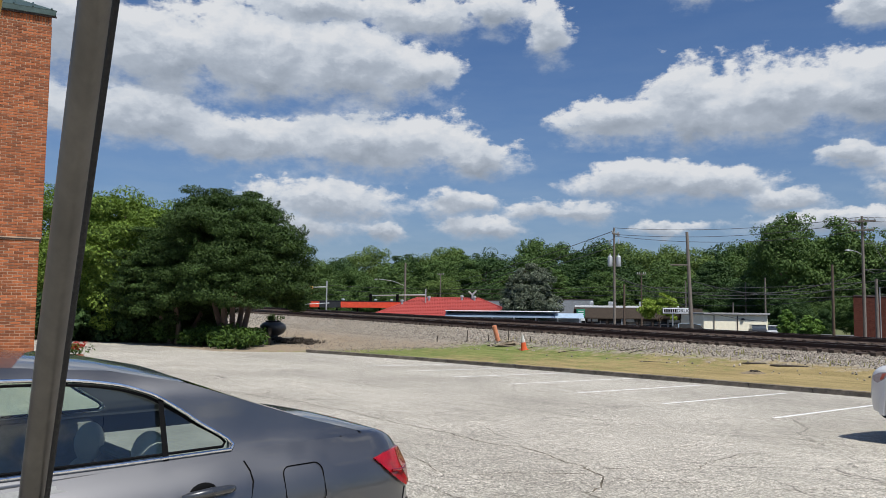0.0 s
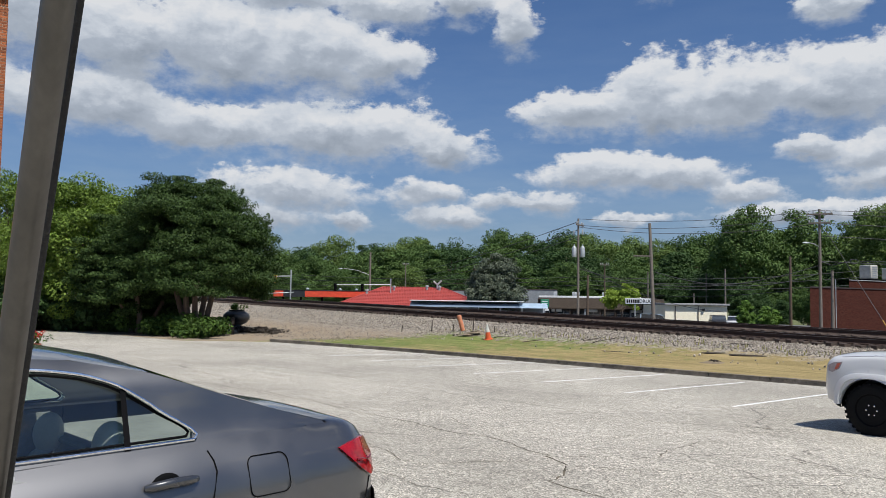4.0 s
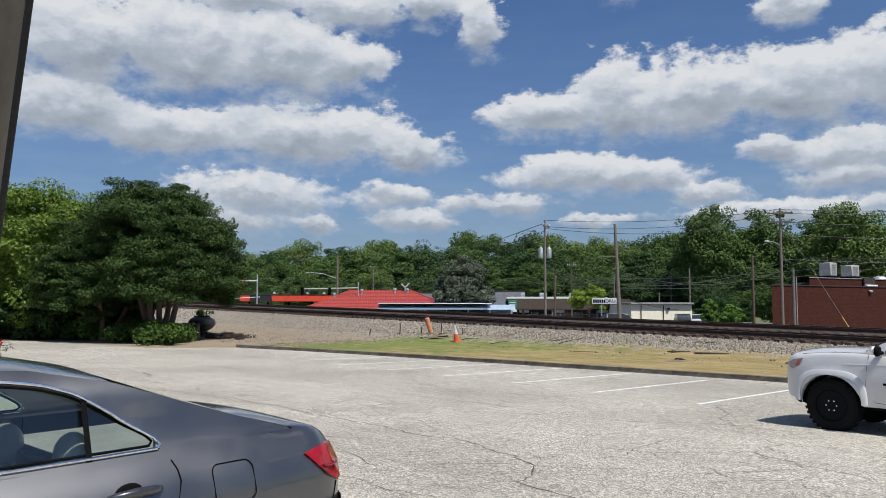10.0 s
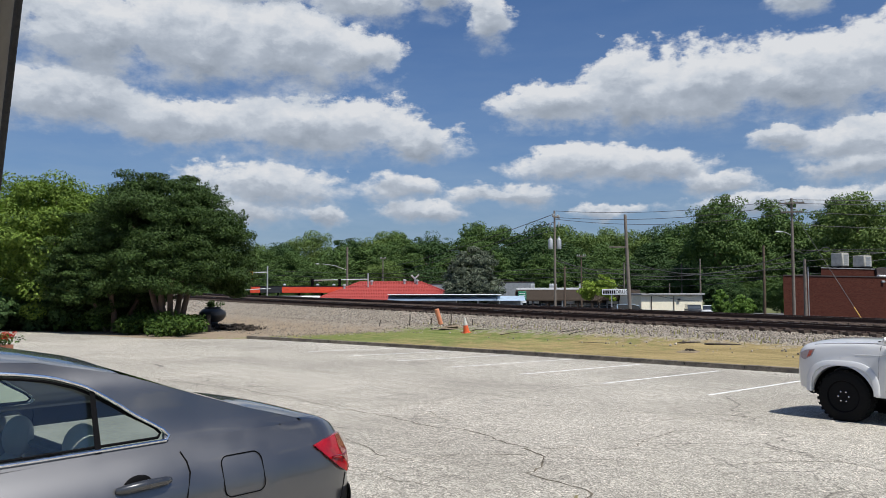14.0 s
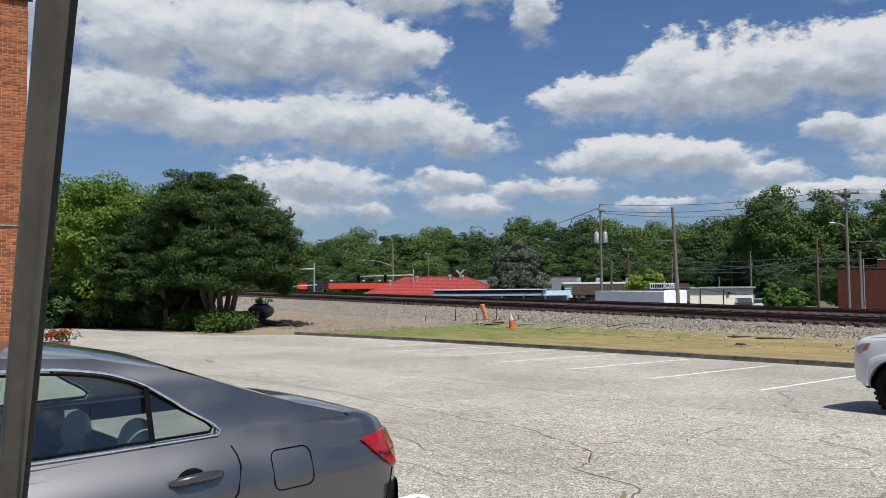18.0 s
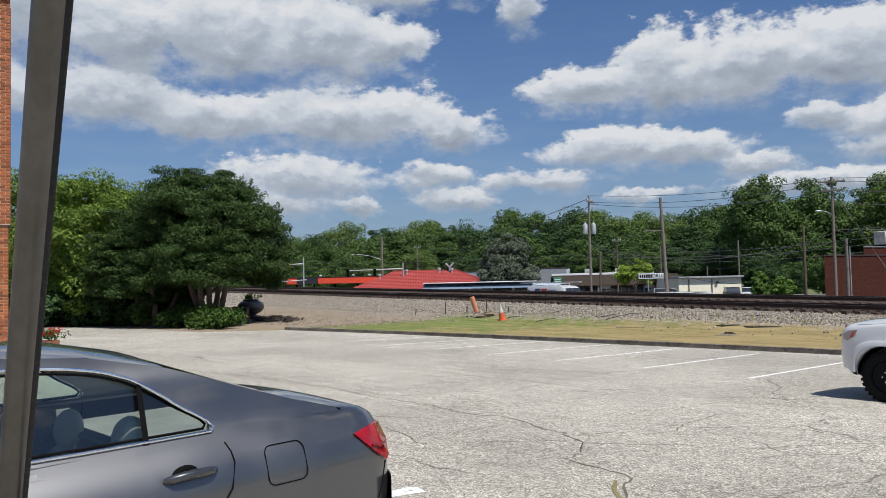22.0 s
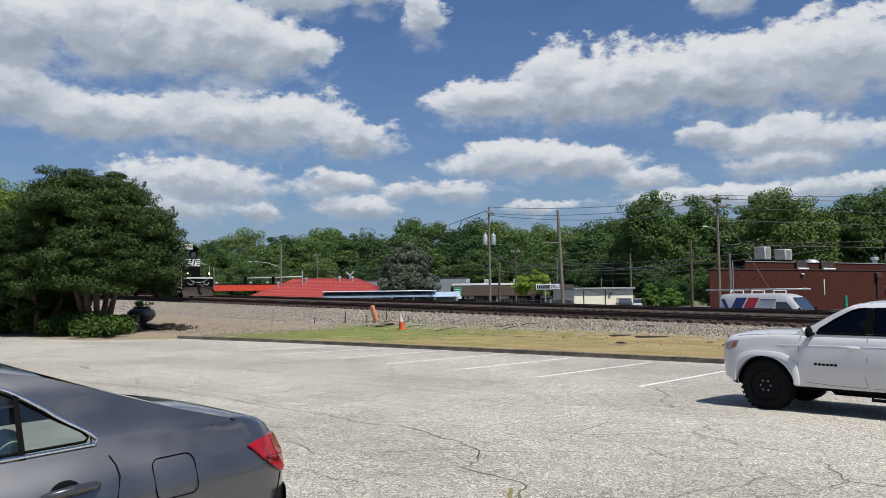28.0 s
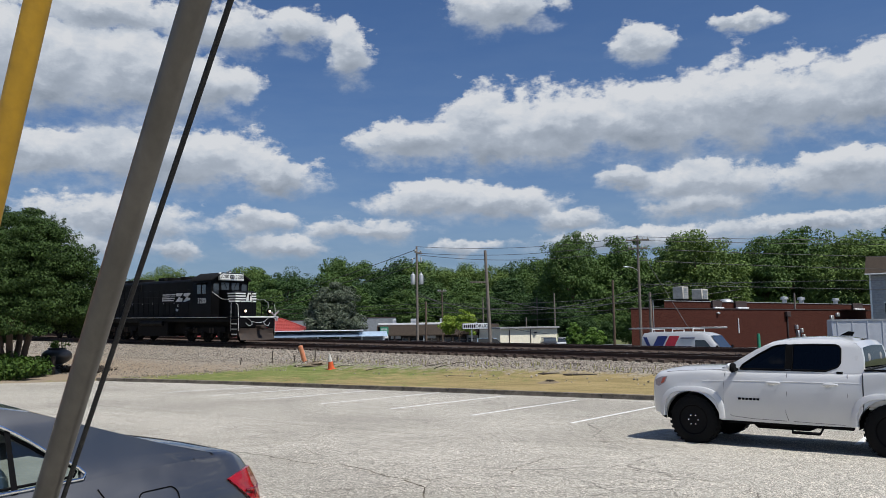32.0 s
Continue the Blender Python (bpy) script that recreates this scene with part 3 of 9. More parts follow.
def brick_wall_surface():
    """Dark red brickwork seen from far off."""
    mat, nt, o = nodes_of("dark_red_brick_wall")
    p = nt.nodes.new("ShaderNodeBsdfPrincipled")
    tc, sx, cb, bt = (nt.nodes.new(n) for n in ("ShaderNodeTexCoord", "ShaderNodeSeparateXYZ", "ShaderNodeCombineXYZ", "ShaderNodeTexBrick"))
    nt.links.new(tc.outputs["Object"], sx.inputs[0])
    nt.links.new(sx.outputs[0], cb.inputs[0])
    nt.links.new(sx.outputs[2], cb.inputs[1])
    nt.links.new(cb.outputs[0], bt.inputs["Vector"])
    for k, v in (("Color1", (0.040, 0.011, 0.008, 1)), ("Color2", (0.082, 0.027, 0.018, 1)), ("Mortar", (0.085, 0.042, 0.030, 1)), ("Scale", 1.0), ("Brick Width", 0.22), ("Row Height", 0.075), ("Mortar Size", 0.006), ("Bias", 0.0)):
        bt.inputs[k].default_value = v
    c = mix_rgb(nt, to_range(nt, tex_noise(nt, 0.5, 5, 0.65), 0.35, 0.65, 0.0, 0.5), bt.outputs["Color"], (0.060, 0.021, 0.0155))
    nt.links.new(c, p.inputs["Base Color"])
    p.inputs["Roughness"].default_value, p.inputs["Specular IOR Level"].default_value = 0.95, 0.08
    nt.links.new(p.outputs[0], o.inputs["Surface"])
    return mat


M_ASPHALT, M_VERGE = asphalt_surface(), verge_surface()
M_STREET = surface("street_asphalt", (0.11, 0.108, 0.105), 0.9)
M_FARLAND = surface("far_meadow_soil", (0.12, 0.135, 0.06), 0.95, scale=0.05, grain=2.0)
M_PAINT = surface("worn_white_line_paint", (0.74, 0.74, 0.70), 0.8, scale=5, grain=60, gvar=0.2, dirt=(0.36, 0.35, 0.32), dirt_amount=0.35)
M_CRACK = surface("crack_filled_with_soil", (0.115, 0.095, 0.066), 0.95, var=0.5, scale=6)
M_WEED = surface("crack_weeds_straw", (0.20, 0.17, 0.07), 0.95)
M_KERB = surface("weathered_kerb_concrete", (0.17, 0.145, 0.115), 0.9, var=0.35, scale=2.0, grain=25, gvar=0.3, dirt=(0.05, 0.045, 0.035), dirt_amount=0.5, each=0.15)
M_TIE = surface("creosoted_timber", (0.060, 0.042, 0.032), 0.9, var=0.3, grain=18, gvar=0.3, each=0.3, stretch=(1, 6, 6))
M_RAIL = surface("rusty_rail_steel", (0.062, 0.036, 0.026), 0.75, 0.3, grain=30, gvar=0.2)
M_RAILTOP = surface("polished_rail_head", (0.34, 0.32, 0.30), 0.32, 0.9, bump=0.02)
M_STONE = surface("ballast_stone", (0.265, 0.228, 0.182), 0.9, var=0.25, grain=25, island=0.6)
M_BRICK = surface("red_brick", (0.275, 0.084, 0.029), 0.88, var=0.18, scale=4, grain=60, gvar=0.2, each=0.42)
M_BRICKS = surface("red_brick_joined", (0.275, 0.084, 0.029), 0.88, var=0.18, scale=4, grain=60, gvar=0.2, island=0.42)
M_MORTAR = surface("pale_mortar", (0.42, 0.29, 0.195), 0.95)
M_GREENMETAL = surface("green_roof_metal", (0.055, 0.085, 0.075), 0.45, 0.2)
M_TRUNK = surface("grey_brown_bark", (0.12, 0.085, 0.060), 0.95, var=0.3, grain=14, gvar=0.3, bump=0.6, stretch=(6, 6, 1))
M_MYRTLE = surface("smooth_tan_bark", (0.115, 0.076, 0.056), 0.8, var=0.25, grain=10, stretch=(4, 4, 1))
M_LEAF_BUSH = leaf_surface("dark_green_leaves", (0.012, 0.028, 0.007), (0.075, 0.125, 0.031), through=0.06)
M_LEAF_LIME = leaf_surface("yellow_green_leaves", (0.055, 0.10, 0.016), (0.215, 0.305, 0.055), through=0.2)
M_LEAF_SPRING = leaf_surface("bright_spring_leaves", (0.15, 0.23, 0.030), (0.36, 0.46, 0.085), through=0.3)
M_LEAF_FRESH = leaf_surface("fresh_green_leaves", (0.06, 0.12, 0.022), (0.18, 0.30, 0.06), through=0.2)
M_LEAF_WOOD = leaf_surface("woodland_leaves", (0.044, 0.084, 0.023), (0.130, 0.205, 0.056), through=0.08)
M_LEAF_WOOD2 = leaf_surface("light_woodland_leaves", (0.068, 0.115, 0.028), (0.180, 0.250, 0.068), through=0.1)
M_LEAF_PINE = leaf_surface("deep_green_leaves", (0.025, 0.056, 0.019), (0.082, 0.140, 0.044), through=0.06)
M_LEAF_MAG = leaf_surface("glossy_magnolia_leaves", (0.014, 0.026, 0.012), (0.21, 0.24, 0.17), shine=0.6, through=0.1)
M_IVY = leaf_surface("ivy_leaves", (0.018, 0.042, 0.010), (0.10, 0.17, 0.03), through=0.12)
M_BLADE = leaf_surface("grass_blades", (0.20, 0.20, 0.07), (0.42, 0.36, 0.16), through=0.45)
M_POLEWOOD = surface("weathered_pole_timber", (0.17, 0.145, 0.12), 0.9, var=0.25, grain=12, gvar=0.25, stretch=(8, 8, 1))
M_WIRE = surface("black_cable", (0.03, 0.03, 0.032), 0.6)
M_GALV = surface("galvanised_steel", (0.46, 0.47, 0.47), 0.5, 0.6)
M_GREYPOLE = surface("dull_grey_tube", (0.130, 0.118, 0.099), 0.42, 0.25, var=0.35, scale=9, grain=60, gvar=0.12, bump=0.05, stretch=(1, 1, 0.4))
M_ROPE = surface("black_braided_cable", (0.009, 0.0085, 0.0085), 0.7, grain=160, gvar=0.4, bump=0.4)
M_YELLOW = surface("yellow_painted_tube", (0.45, 0.25, 0.012), 0.5, var=0.1)
M_WHITE = surface("white_paint", (0.80, 0.80, 0.79), 0.5, var=0.05)
M_ORANGE = surface("faded_orange_paint", (0.58, 0.22, 0.11), 0.6, var=0.2, scale=6)
M_BAND = surface("dirty_white_sleeve", (0.55, 0.53, 0.49), 0.6, var=0.25, scale=12)
M_CONE = surface("cone_orange_plastic", (0.62, 0.10, 0.025), 0.5)
M_BLACK = surface("black_iron", (0.022, 0.023, 0.025), 0.4)
M_TIMBER = surface("old_split_timber", (0.050, 0.039, 0.030), 0.95, grain=16, gvar=0.3)
M_RUBBER = surface("tyre_rubber", (0.009, 0.009, 0.009), 0.85, bump=0.3, spec=0.15)
M_HANDLE = surface("dark_grey_door_handle", (0.030, 0.031, 0.034), 0.3, coat=1.0, bump=0)
M_SEAM = surface("grey_panel_gap", (0.16, 0.16, 0.16), 0.8, spec=0.1)
M_DARK = surface("black_plastic", (0.005, 0.005, 0.0055), 0.75, spec=0.06)
M_CHROME = surface("bright_chrome", (0.75, 0.76, 0.78), 0.12, 1.0, var=0.03, bump=0.0)
M_CARGREY = surface("metallic_grey_car_paint", (0.138, 0.137, 0.140), 0.43, 0.9, var=0.03, gvar=0.05, grain=900, bump=0.0, coat=1.0)
M_CARWHITE = surface("white_car_paint", (0.60, 0.60, 0.595), 0.35, 0.0, var=0.02, gvar=0.01, bump=0.0, coat=1.0)
M_TAIL = surface("red_tail_lens", (0.27, 0.003, 0.007), 0.2, var=0.3, scale=14, coat=0.5, spec=0.2, bump=0.0)
M_TAILDARK = surface("dark_red_lens_rib", (0.19, 0.003, 0.006), 0.25, coat=0.5, bump=0.0)
M_LENS = surface("clear_lamp_lens", (0.36, 0.36, 0.37), 0.12, 0.3, coat=1.0, bump=0.0)
M_AMBER = surface("amber_lens", (0.34, 0.07, 0.03), 0.2, coat=1.0, bump=0.0)
M_GLASS = glass_surface("green_tinted_glass", (0.76, 0.88, 0.82), 0.10)
M_REARGLASS = glass_surface("smoked_rear_glass", (0.16, 0.18, 0.18), 0.06)
M_PRIVACY = glass_surface("dark_privacy_glass", (0.03, 0.033, 0.036), 0.035)
M_SEAT = surface("grey_seat_cloth", (0.62, 0.61, 0.57), 0.95, grain=120)
M_CABIN = surface("grey_cabin_trim", (0.24, 0.24, 0.23), 0.85)
M_LOCO = surface("black_locomotive_paint", (0.0035, 0.0036, 0.004), 0.55, spec=0.10, var=0.3, scale=1.2, grain=15, gvar=0.2, dirt=(0.012, 0.010, 0.009), dirt_amount=0.1)
M_LOCOGREY = surface("dusty_black_running_gear", (0.007, 0.0065, 0.006), 0.85, spec=0.2, var=0.35, dirt=(0.022, 0.018, 0.014), dirt_amount=0.2)
M_LOCOWHITE = surface("off_white_lettering", (0.72, 0.72, 0.68), 0.5, dirt=(0.4, 0.37, 0.32), dirt_amount=0.2)
M_LOCORUST = surface("rust_brown_pilot", (0.036, 0.024, 0.017), 0.8, var=0.35)
M_LAMP = glow_surface("headlight_glow", (1.0, 0.82, 0.55), 3.0)
M_REDROOF = surface("red_metal_roofing", (0.37, 0.062, 0.050), 0.55, var=0.1, island=0.06)
M_REDBAND = surface("orange_red_fascia", (0.62, 0.065, 0.025), 0.5)
M_BLUE = surface("blue_canopy_metal", (0.17, 0.225, 0.30), 0.5)
M_PALEBLUE = surface("pale_blue_canopy_metal", (0.36, 0.46, 0.56), 0.5)
M_SHINGLE = surface("brown_shingle_roof", (0.050, 0.039, 0.030), 0.95, spec=0.1, grain=12, gvar=0.25)
M_BEIGE = surface("beige_stucco_wall", (0.86, 0.80, 0.62), 0.9, var=0.06)
M_SHOP = surface("dark_shopfront_wall", (0.052, 0.038, 0.030), 0.85)
M_SHOPGLASS = surface("dark_shop_window", (0.03, 0.035, 0.04), 0.1, coat=1.0, bump=0)
M_GREYWALL = surface("grey_sheet_wall", (0.25, 0.27, 0.28), 0.7)
M_DARKBRICK = brick_wall_surface()
M_COPING = surface("dark_coping", (0.045, 0.030, 0.027), 0.7)
M_ACUNIT = surface("beige_unit_enamel", (0.40, 0.38, 0.33), 0.6)
M_ROOFGREY = surface("grey_roof_sheet", (0.30, 0.30, 0.30), 0.7)
M_SIDING = surface("grey_lap_siding", (0.36, 0.36, 0.37), 0.8)
M_VANBLUE = surface("dark_blue_decal", (0.02, 0.035, 0.16), 0.4)
M_VANRED = surface("red_decal", (0.50, 0.03, 0.05), 0.4)
M_TRAILER = surface("grey_trailer_panel", (0.50, 0.52, 0.55), 0.5, var=0.06)
M_SIGNGREEN = surface("green_sign_face", (0.03, 0.22, 0.12), 0.4)
M_FLOWER = leaf_surface("red_petals", (0.45, 0.02, 0.02), (0.60, 0.05, 0.04))
M_SOIL = surface("dug_brown_soil", (0.20, 0.155, 0.10), 0.95, var=0.4, scale=8, grain=50, gvar=0.35, bump=0.5)
M_CLAY = surface("terracotta_pot", (0.32, 0.13, 0.07), 0.85)

# ---- plan: s runs along the railway, q across it ----
DX, DY, NX, NY = -0.5736, 0.8192, 0.8192, 0.5736
RAIL_Q, TRACK1, TRACK2, STREET_Q, STREET_Z = 31.25, 31.97, 36.4, 46.5, -1.70
FAR_UP = 0.15      # the far track lies a little higher
TILT_X, TILT_Y = -0.01467, -0.01313


def xy(s, q):
    return DX * s + NX * q, DY * s + NY * q


def sq(x, y):
    return DX * x + DY * y, NX * x + NY * y


def bearing(az, r):
    return r * math.sin(radians(az)), r * math.cos(radians(az))


def lot_z(x, y):
    return TILT_X * x + TILT_Y * y


def rail_z(s):
    return 0.98 + 0.0165 * (s - 45.5)


KERB_S = (-400, -10, 10.87, 15.3, 20.5, 29.95, 36.3, 37.2, 50, 70, 400)
KERB_Q = (22.6, 22.6, 21.25, 20.75, 20.15, 18.8, 17.3, 13.4, 11.2, 9, 9)


def kerb_q(s):
    return float(np.interp(s, KERB_S, KERB_Q))


def shop_z(s, q):
    """The forecourt rises a little towards the shops."""
    return STREET_Z + 0.01 + 0.92 * max(0.0, min(1.0, (q - 54) / 10))


def toe_z(s):
    return float(np.interp(s, (-60, 10, 20, 32, 42, 60), (-0.45, 0.02, 0.12, 0.12, 0.02, 0.3)))


def ground_z(x, y):
    """The height of the ground at a place."""
    s, q = sq(x, y)
    k = kerb_q(s)
    if q <= k:
        return lot_z(x, y)
    kx, ky = xy(s, k)
    base = lot_z(kx, ky) + (0.13 if s < 36.1 else 0.0)
    bed = rail_z(s) - 0.34
    mid = min(24.6, k + 0.75 * (26.3 - k))
    return float(np.interp(q, (k, mid, 26.3, 29.5, 33.4, 34.8, 38.9, 42.5), (base, base + 0.28 * (toe_z(s) - base), toe_z(s), bed, bed, bed + FAR_UP, bed + FAR_UP, STREET_Z)))


def patch(name, s_list, cols, mat, z_of, label, category, cover=None):
    """A sheet of ground between lines across the railway."""
    pts, quads, cov = [], [], []
    for s in s_list:
        line = cols(s)
        for q in line:
            x, y = xy(s, q)
            pts.append((x, y, z_of(x, y)))
            cov.append(cover(s, q) if cover else (0, 0, 0, 1))
    n = len(cols(s_list[0]))
    for i in range(len(s_list) - 1):
        for k in range(n - 1):
            quads.append((i * n + k, (i + 1) * n + k, (i + 1) * n + k + 1, i * n + k + 1))
    quads = [q[::-1] for q in quads]
    me = big_mesh(name, pts, quads, mat, True)
    if cover:
        ca = me.attributes.new("cover", "FLOAT_COLOR", "POINT")
        ca.data.foreach_set("color", np.asarray(cov, np.float32).ravel())
    ob = tagged(new(name, me), label, category, kind="structure")
    return ob


S_FINE = [-3000, -700, -250, -120, -60, -40] + list(np.arange(-28, 36, 2.0)) + [36.2, 36.6, 36.9, 37.3, 38, 39, 40] + list(np.arange(42, 110, 3.0)) + [130, 170, 230, 300, 600, 3000]
lot = patch("parking_lot", S_FINE, lambda s: [kerb_q(s) + d for d in (-400, -90, -50, -36, -28, -22, -16, -11, -7, -4, -2, -1, 0)], M_ASPHALT,
            lambda x, y: lot_z(x, y) if abs(x) + abs(y) < 220 else lot_z(x, y) * 220 / (abs(x) + abs(y)), "cracked sun-bleached grey asphalt parking lot", "parking lot")


def cover_of(s, q):
    """Red: how much stone lies there; green: how dry the lawn is."""
    k = kerb_q(s)
    f = (q - k) / max(0.1, 26.3 - k)
    stone = float(np.interp(f, (0, 0.72, 1.05), (0.0, 0.12, 0.75)))
    left = float(np.interp(s, (30, 36, 43), (0, 0.25 + 0.55 * f, 1.0)))
    edge = (s - (35.3 + (1 - f) * 0.5) + f * 3.0) * 0.22 + 0.3 if s > 27 else 0
    dry = float(np.interp(s, (8, 14, 20, 30, 36), (1.15, 1.0, 0.74, 0.26, 0.30))) + float(np.interp(q - k, (0, 0.5, 3), (0.25, 0.05, -0.05)))
    soil = float(np.interp(s, (31, 36, 46), (0.0, 0.75, 0.85))) * float(np.interp(q, (23.5, 26.6), (1.0, 0.1)))
    return (min(1.0, max(stone, left * 0.9 if f > 0.3 else left * 0.8, min(edge, 1.0))), dry, soil, 1)


verge = patch("verge", S_FINE, lambda s: [kerb_q(s) + (26.3 - kerb_q(s)) * f for f in (0, 0.015, 0.08, 0.16, 0.25, 0.34, 0.43, 0.52, 0.6, 0.68, 0.76, 0.84, 0.92, 1.0)] + [26.9, 27.5, 28.2, 29, 29.5, 30.5, 33.4, 34.8, 37.5, 38.9, 40.5, 42.5],
              M_VERGE, ground_z, "dry grass verge running up to railway ballast", "verge", cover_of)
patch("far_land", S_FINE, lambda s: [42.5, 43.2, 60, 75, 110, 170, 260, 500, 3000], M_FARLAND, lambda x, y: STREET_Z + max(0.0, min(1.0, (sq(x, y)[1] - 110) / 150)) * 3.0, "low grassy land beyond the railway", "land")
patch("street", [-300, -60, 0, 60, 200, 400], lambda s: [43.3, 50.5], M_STREET, lambda x, y: STREET_Z + 0.02, "grey asphalt street beyond the railway", "street")
patch("street_lot", [-40, 0, 60, 110], lambda s: [51, 54, 57, 60, 64, 100], M_STREET, lambda x, y: shop_z(*sq(x, y)), "asphalt forecourt of the shops", "forecourt")

# ---- kerb: cast pieces end to end ----
kerb = tagged(new("kerb"), "stained concrete kerb between asphalt and grass", "kerb", kind="structure")


def kerb_piece(s0, s1):
    (x0, y0), (x1, y1) = xy(s0, kerb_q(s0)), xy(s1, kerb_q(s1))
    ln = math.hypot(x1 - x0, y1 - y0)
    me = Build().box((ln / 2, 0.09, -0.02), (ln - 0.012, 0.17, 0.32), 0.018).mesh("kerb_stone")
    ob = part("kerb_stone", me, M_KERB, kerb)
    ob.matrix_basis = pose(x0, y0, lot_z(x0, y0) + random.uniform(-0.008, 0.008), 0, 0, math.degrees(math.atan2(y1 - y0, x1 - x0)))


cuts = list(np.arange(36.3, -22.0, -1.83))
for a, b in zip(cuts, cuts[1:]):
    kerb_piece(a, b)


# ---- painted bay lines and cracks, lying on the asphalt ----
def strip_on_lot(pts, w, lift):
    """A flat band along points of the lot."""
    b, rows = Build(), []
    for i, (x, y) in enumerate(pts):
        a, c = pts[max(0, i - 1)], pts[min(len(pts) - 1, i + 1)]
        dx, dy = c[0] - a[0], c[1] - a[1]
        ln = math.hypot(dx, dy) or 1
        ww = w if isinstance(w, (int, float)) else w[i]
        ox, oy = -dy / ln * ww / 2, dx / ln * ww / 2
        rows.append([(x + ox, y + oy, lot_z(x, y) + lift), (x - ox, y - oy, lot_z(x, y) + lift)])
    return b.grid([r[::-1] for r in rows])


lines = tagged(new("bay_lines"), "worn white painted parking bay lines", "road marking", kind="structure")
LINE0, LINE_STEP, LINE_WAY = (0.36, 24.88), (1.50, -2.29), (4.62, 4.19)
for k in range(-2, 7):
    x, y = LINE0[0] + LINE_STEP[0] * k, LINE0[1] + LINE_STEP[1] * k
    if k < 0:
        x, y = LINE0[0] + 1.54 * k, LINE0[1] - 2.25 * k
    n = 12
    pts = [(x + LINE_WAY[0] * i / n * 0.93, y + LINE_WAY[1] * i / n * 0.93) for i in range(n + 1)]
    part("bay_line", strip_on_lot(pts, [0.10 + random.uniform(-0.008, 0.008) for _ in pts], 0.004), M_PAINT, lines, smooth=0)
# the bay line beside the parked sedan
part("bay_line", strip_on_lot([(-0.08 + 0.743 * d, 7.145 + 0.669 * d) for d in (-4.5, -3, -2, -1.0, 0)], 0.10, 0.004), M_PAINT, lines, smooth=0)
part("bay_line", strip_on_lot([(-0.30 - 0.75 * d, 6.83 - 0.66 * d) for d in (4.5, 3, 2, 1.0, 0)], 0.10, 0.004), M_PAINT, lines, smooth=0)
part("bay_line", strip_on_lot([(-0.10, 7.145), (-0.02, 7.02), (-0.34, 6.83)], 0.10, 0.0045), M_PAINT, lines, smooth=0)

cracks = tagged(new("asphalt_cracks"), "winding soil-filled cracks in the asphalt", "crack", kind="structure")


def crack(pts, w, mat=None, wig=0.14):
    line = []
    for (x0, y0), (x1, y1) in zip(pts, pts[1:]):
        ln = math.hypot(x1 - x0, y1 - y0)
        n = max(3, int(ln / 0.09))
        for i in range(n):
            f = i / n
            j = wig * (noise.noise((x0 * 3 + f * ln * 1.1, y0, 1.7)) + 0.45 * noise.noise((x0 + f * ln * 4.7, y0 * 2, 5.1)))
            line.append((x0 + (x1 - x0) * f - (y1 - y0) / ln * j, y0 + (y1 - y0) * f + (x1 - x0) / ln * j))
    line.append(pts[-1])
    ws = [1.15 * w * (0.62 + 1.1 * abs(noise.noise((p[0] * 5, p[1] * 5, 0.3)))) for p in line]
    part("crack", strip_on_lot(line, ws, 0.003), mat or M_CRACK, cracks, smooth=0)


crack([(-9.5, 27.4), (-7.2, 26.2), (-4.6, 24.3), (-2.8, 22.3), (-1.5, 20.5), (0.0, 18.2), (1.7, 15.9), (2.3, 15.3), (2.9, 14.3), (4.1, 13.1), (6.0, 12.6)], 0.019)
crack([(-6.0, 19.2), (-3.2, 16.8), (-1.65, 14.9), (-0.6, 13.3), (0.7, 11.4), (1.1, 11.1), (1.75, 9.7), (1.81, 9.14)], 0.021)
crack([(1.81, 9.14), (1.6, 8.5), (1.47, 8.3), (1.73, 7.7), (1.84, 7.4), (1.68, 7.1), (1.6, 6.5), (1.9, 5.6)], 0.022, wig=0.09)
crack([(-0.51, 10.4), (-0.22, 9.9), (-0.06, 9.24), (0.37, 9.1), (0.8, 9.3), (1.7, 9.35)], 0.014, wig=0.08)
crack([(1.85, 9.73), (2.4, 9.8), (2.76, 9.7), (3.1, 9.9), (3.65, 10.7), (4.4, 11.2)], 0.013)
crack([(1.81, 9.14), (2.3, 9.04), (2.8, 9.0), (3.8, 8.7), (5.1, 8.9)], 0.012)
crack([(-0.39, 8.72), (0.0, 8.2), (0.23, 7.9), (0.58, 7.6)], 0.010)
crack([(-1.2, 15.2), (-0.6, 15.9), (-0.37, 17.0)], 0.013)
crack([(-1.1, 14.8), (-0.73, 13.7), (-0.1, 13.6), (0.63, 14.2), (1.4, 15.4)], 0.011)
crack([(-0.1, 13.4), (0.7, 13.1), (0.97, 12.1), (1.55, 12.5), (2.7, 13.1), (3.6, 13.9)], 0.011)
crack([(2.3, 15.4), (3.0, 16.2), (3.9, 17.0)], 0.015)
crack([(4.2, 21.3), (3.9, 19.4)], 0.012)
crack([(2.7, 11.1), (3.4, 11.7), (4.5, 12.4)], 0.011)
crack([(-3.75, 21.3), (-2.8, 19.8), (-2.3, 17.8), (-2.8, 16.5)], 0.012)
crack([(-7.5, 23.0), (-5.2, 21.0), (-3.9, 18.3), (-3.2, 16.8)], 0.012)
crack([(4.5, 12.5), (5.0, 12.0), (5.7, 12.3), (6.3, 11.9)], 0.013)
crack([(-3.8, 27.3), (-2.1, 26.9), (-0.6, 26.2), (1.4, 24.0), (3.2, 22.3)], 0.016)
crack([(4.6, 9.9), (5.4, 8.3), (5.0, 7.2), (5.6, 5.9)], 0.014)
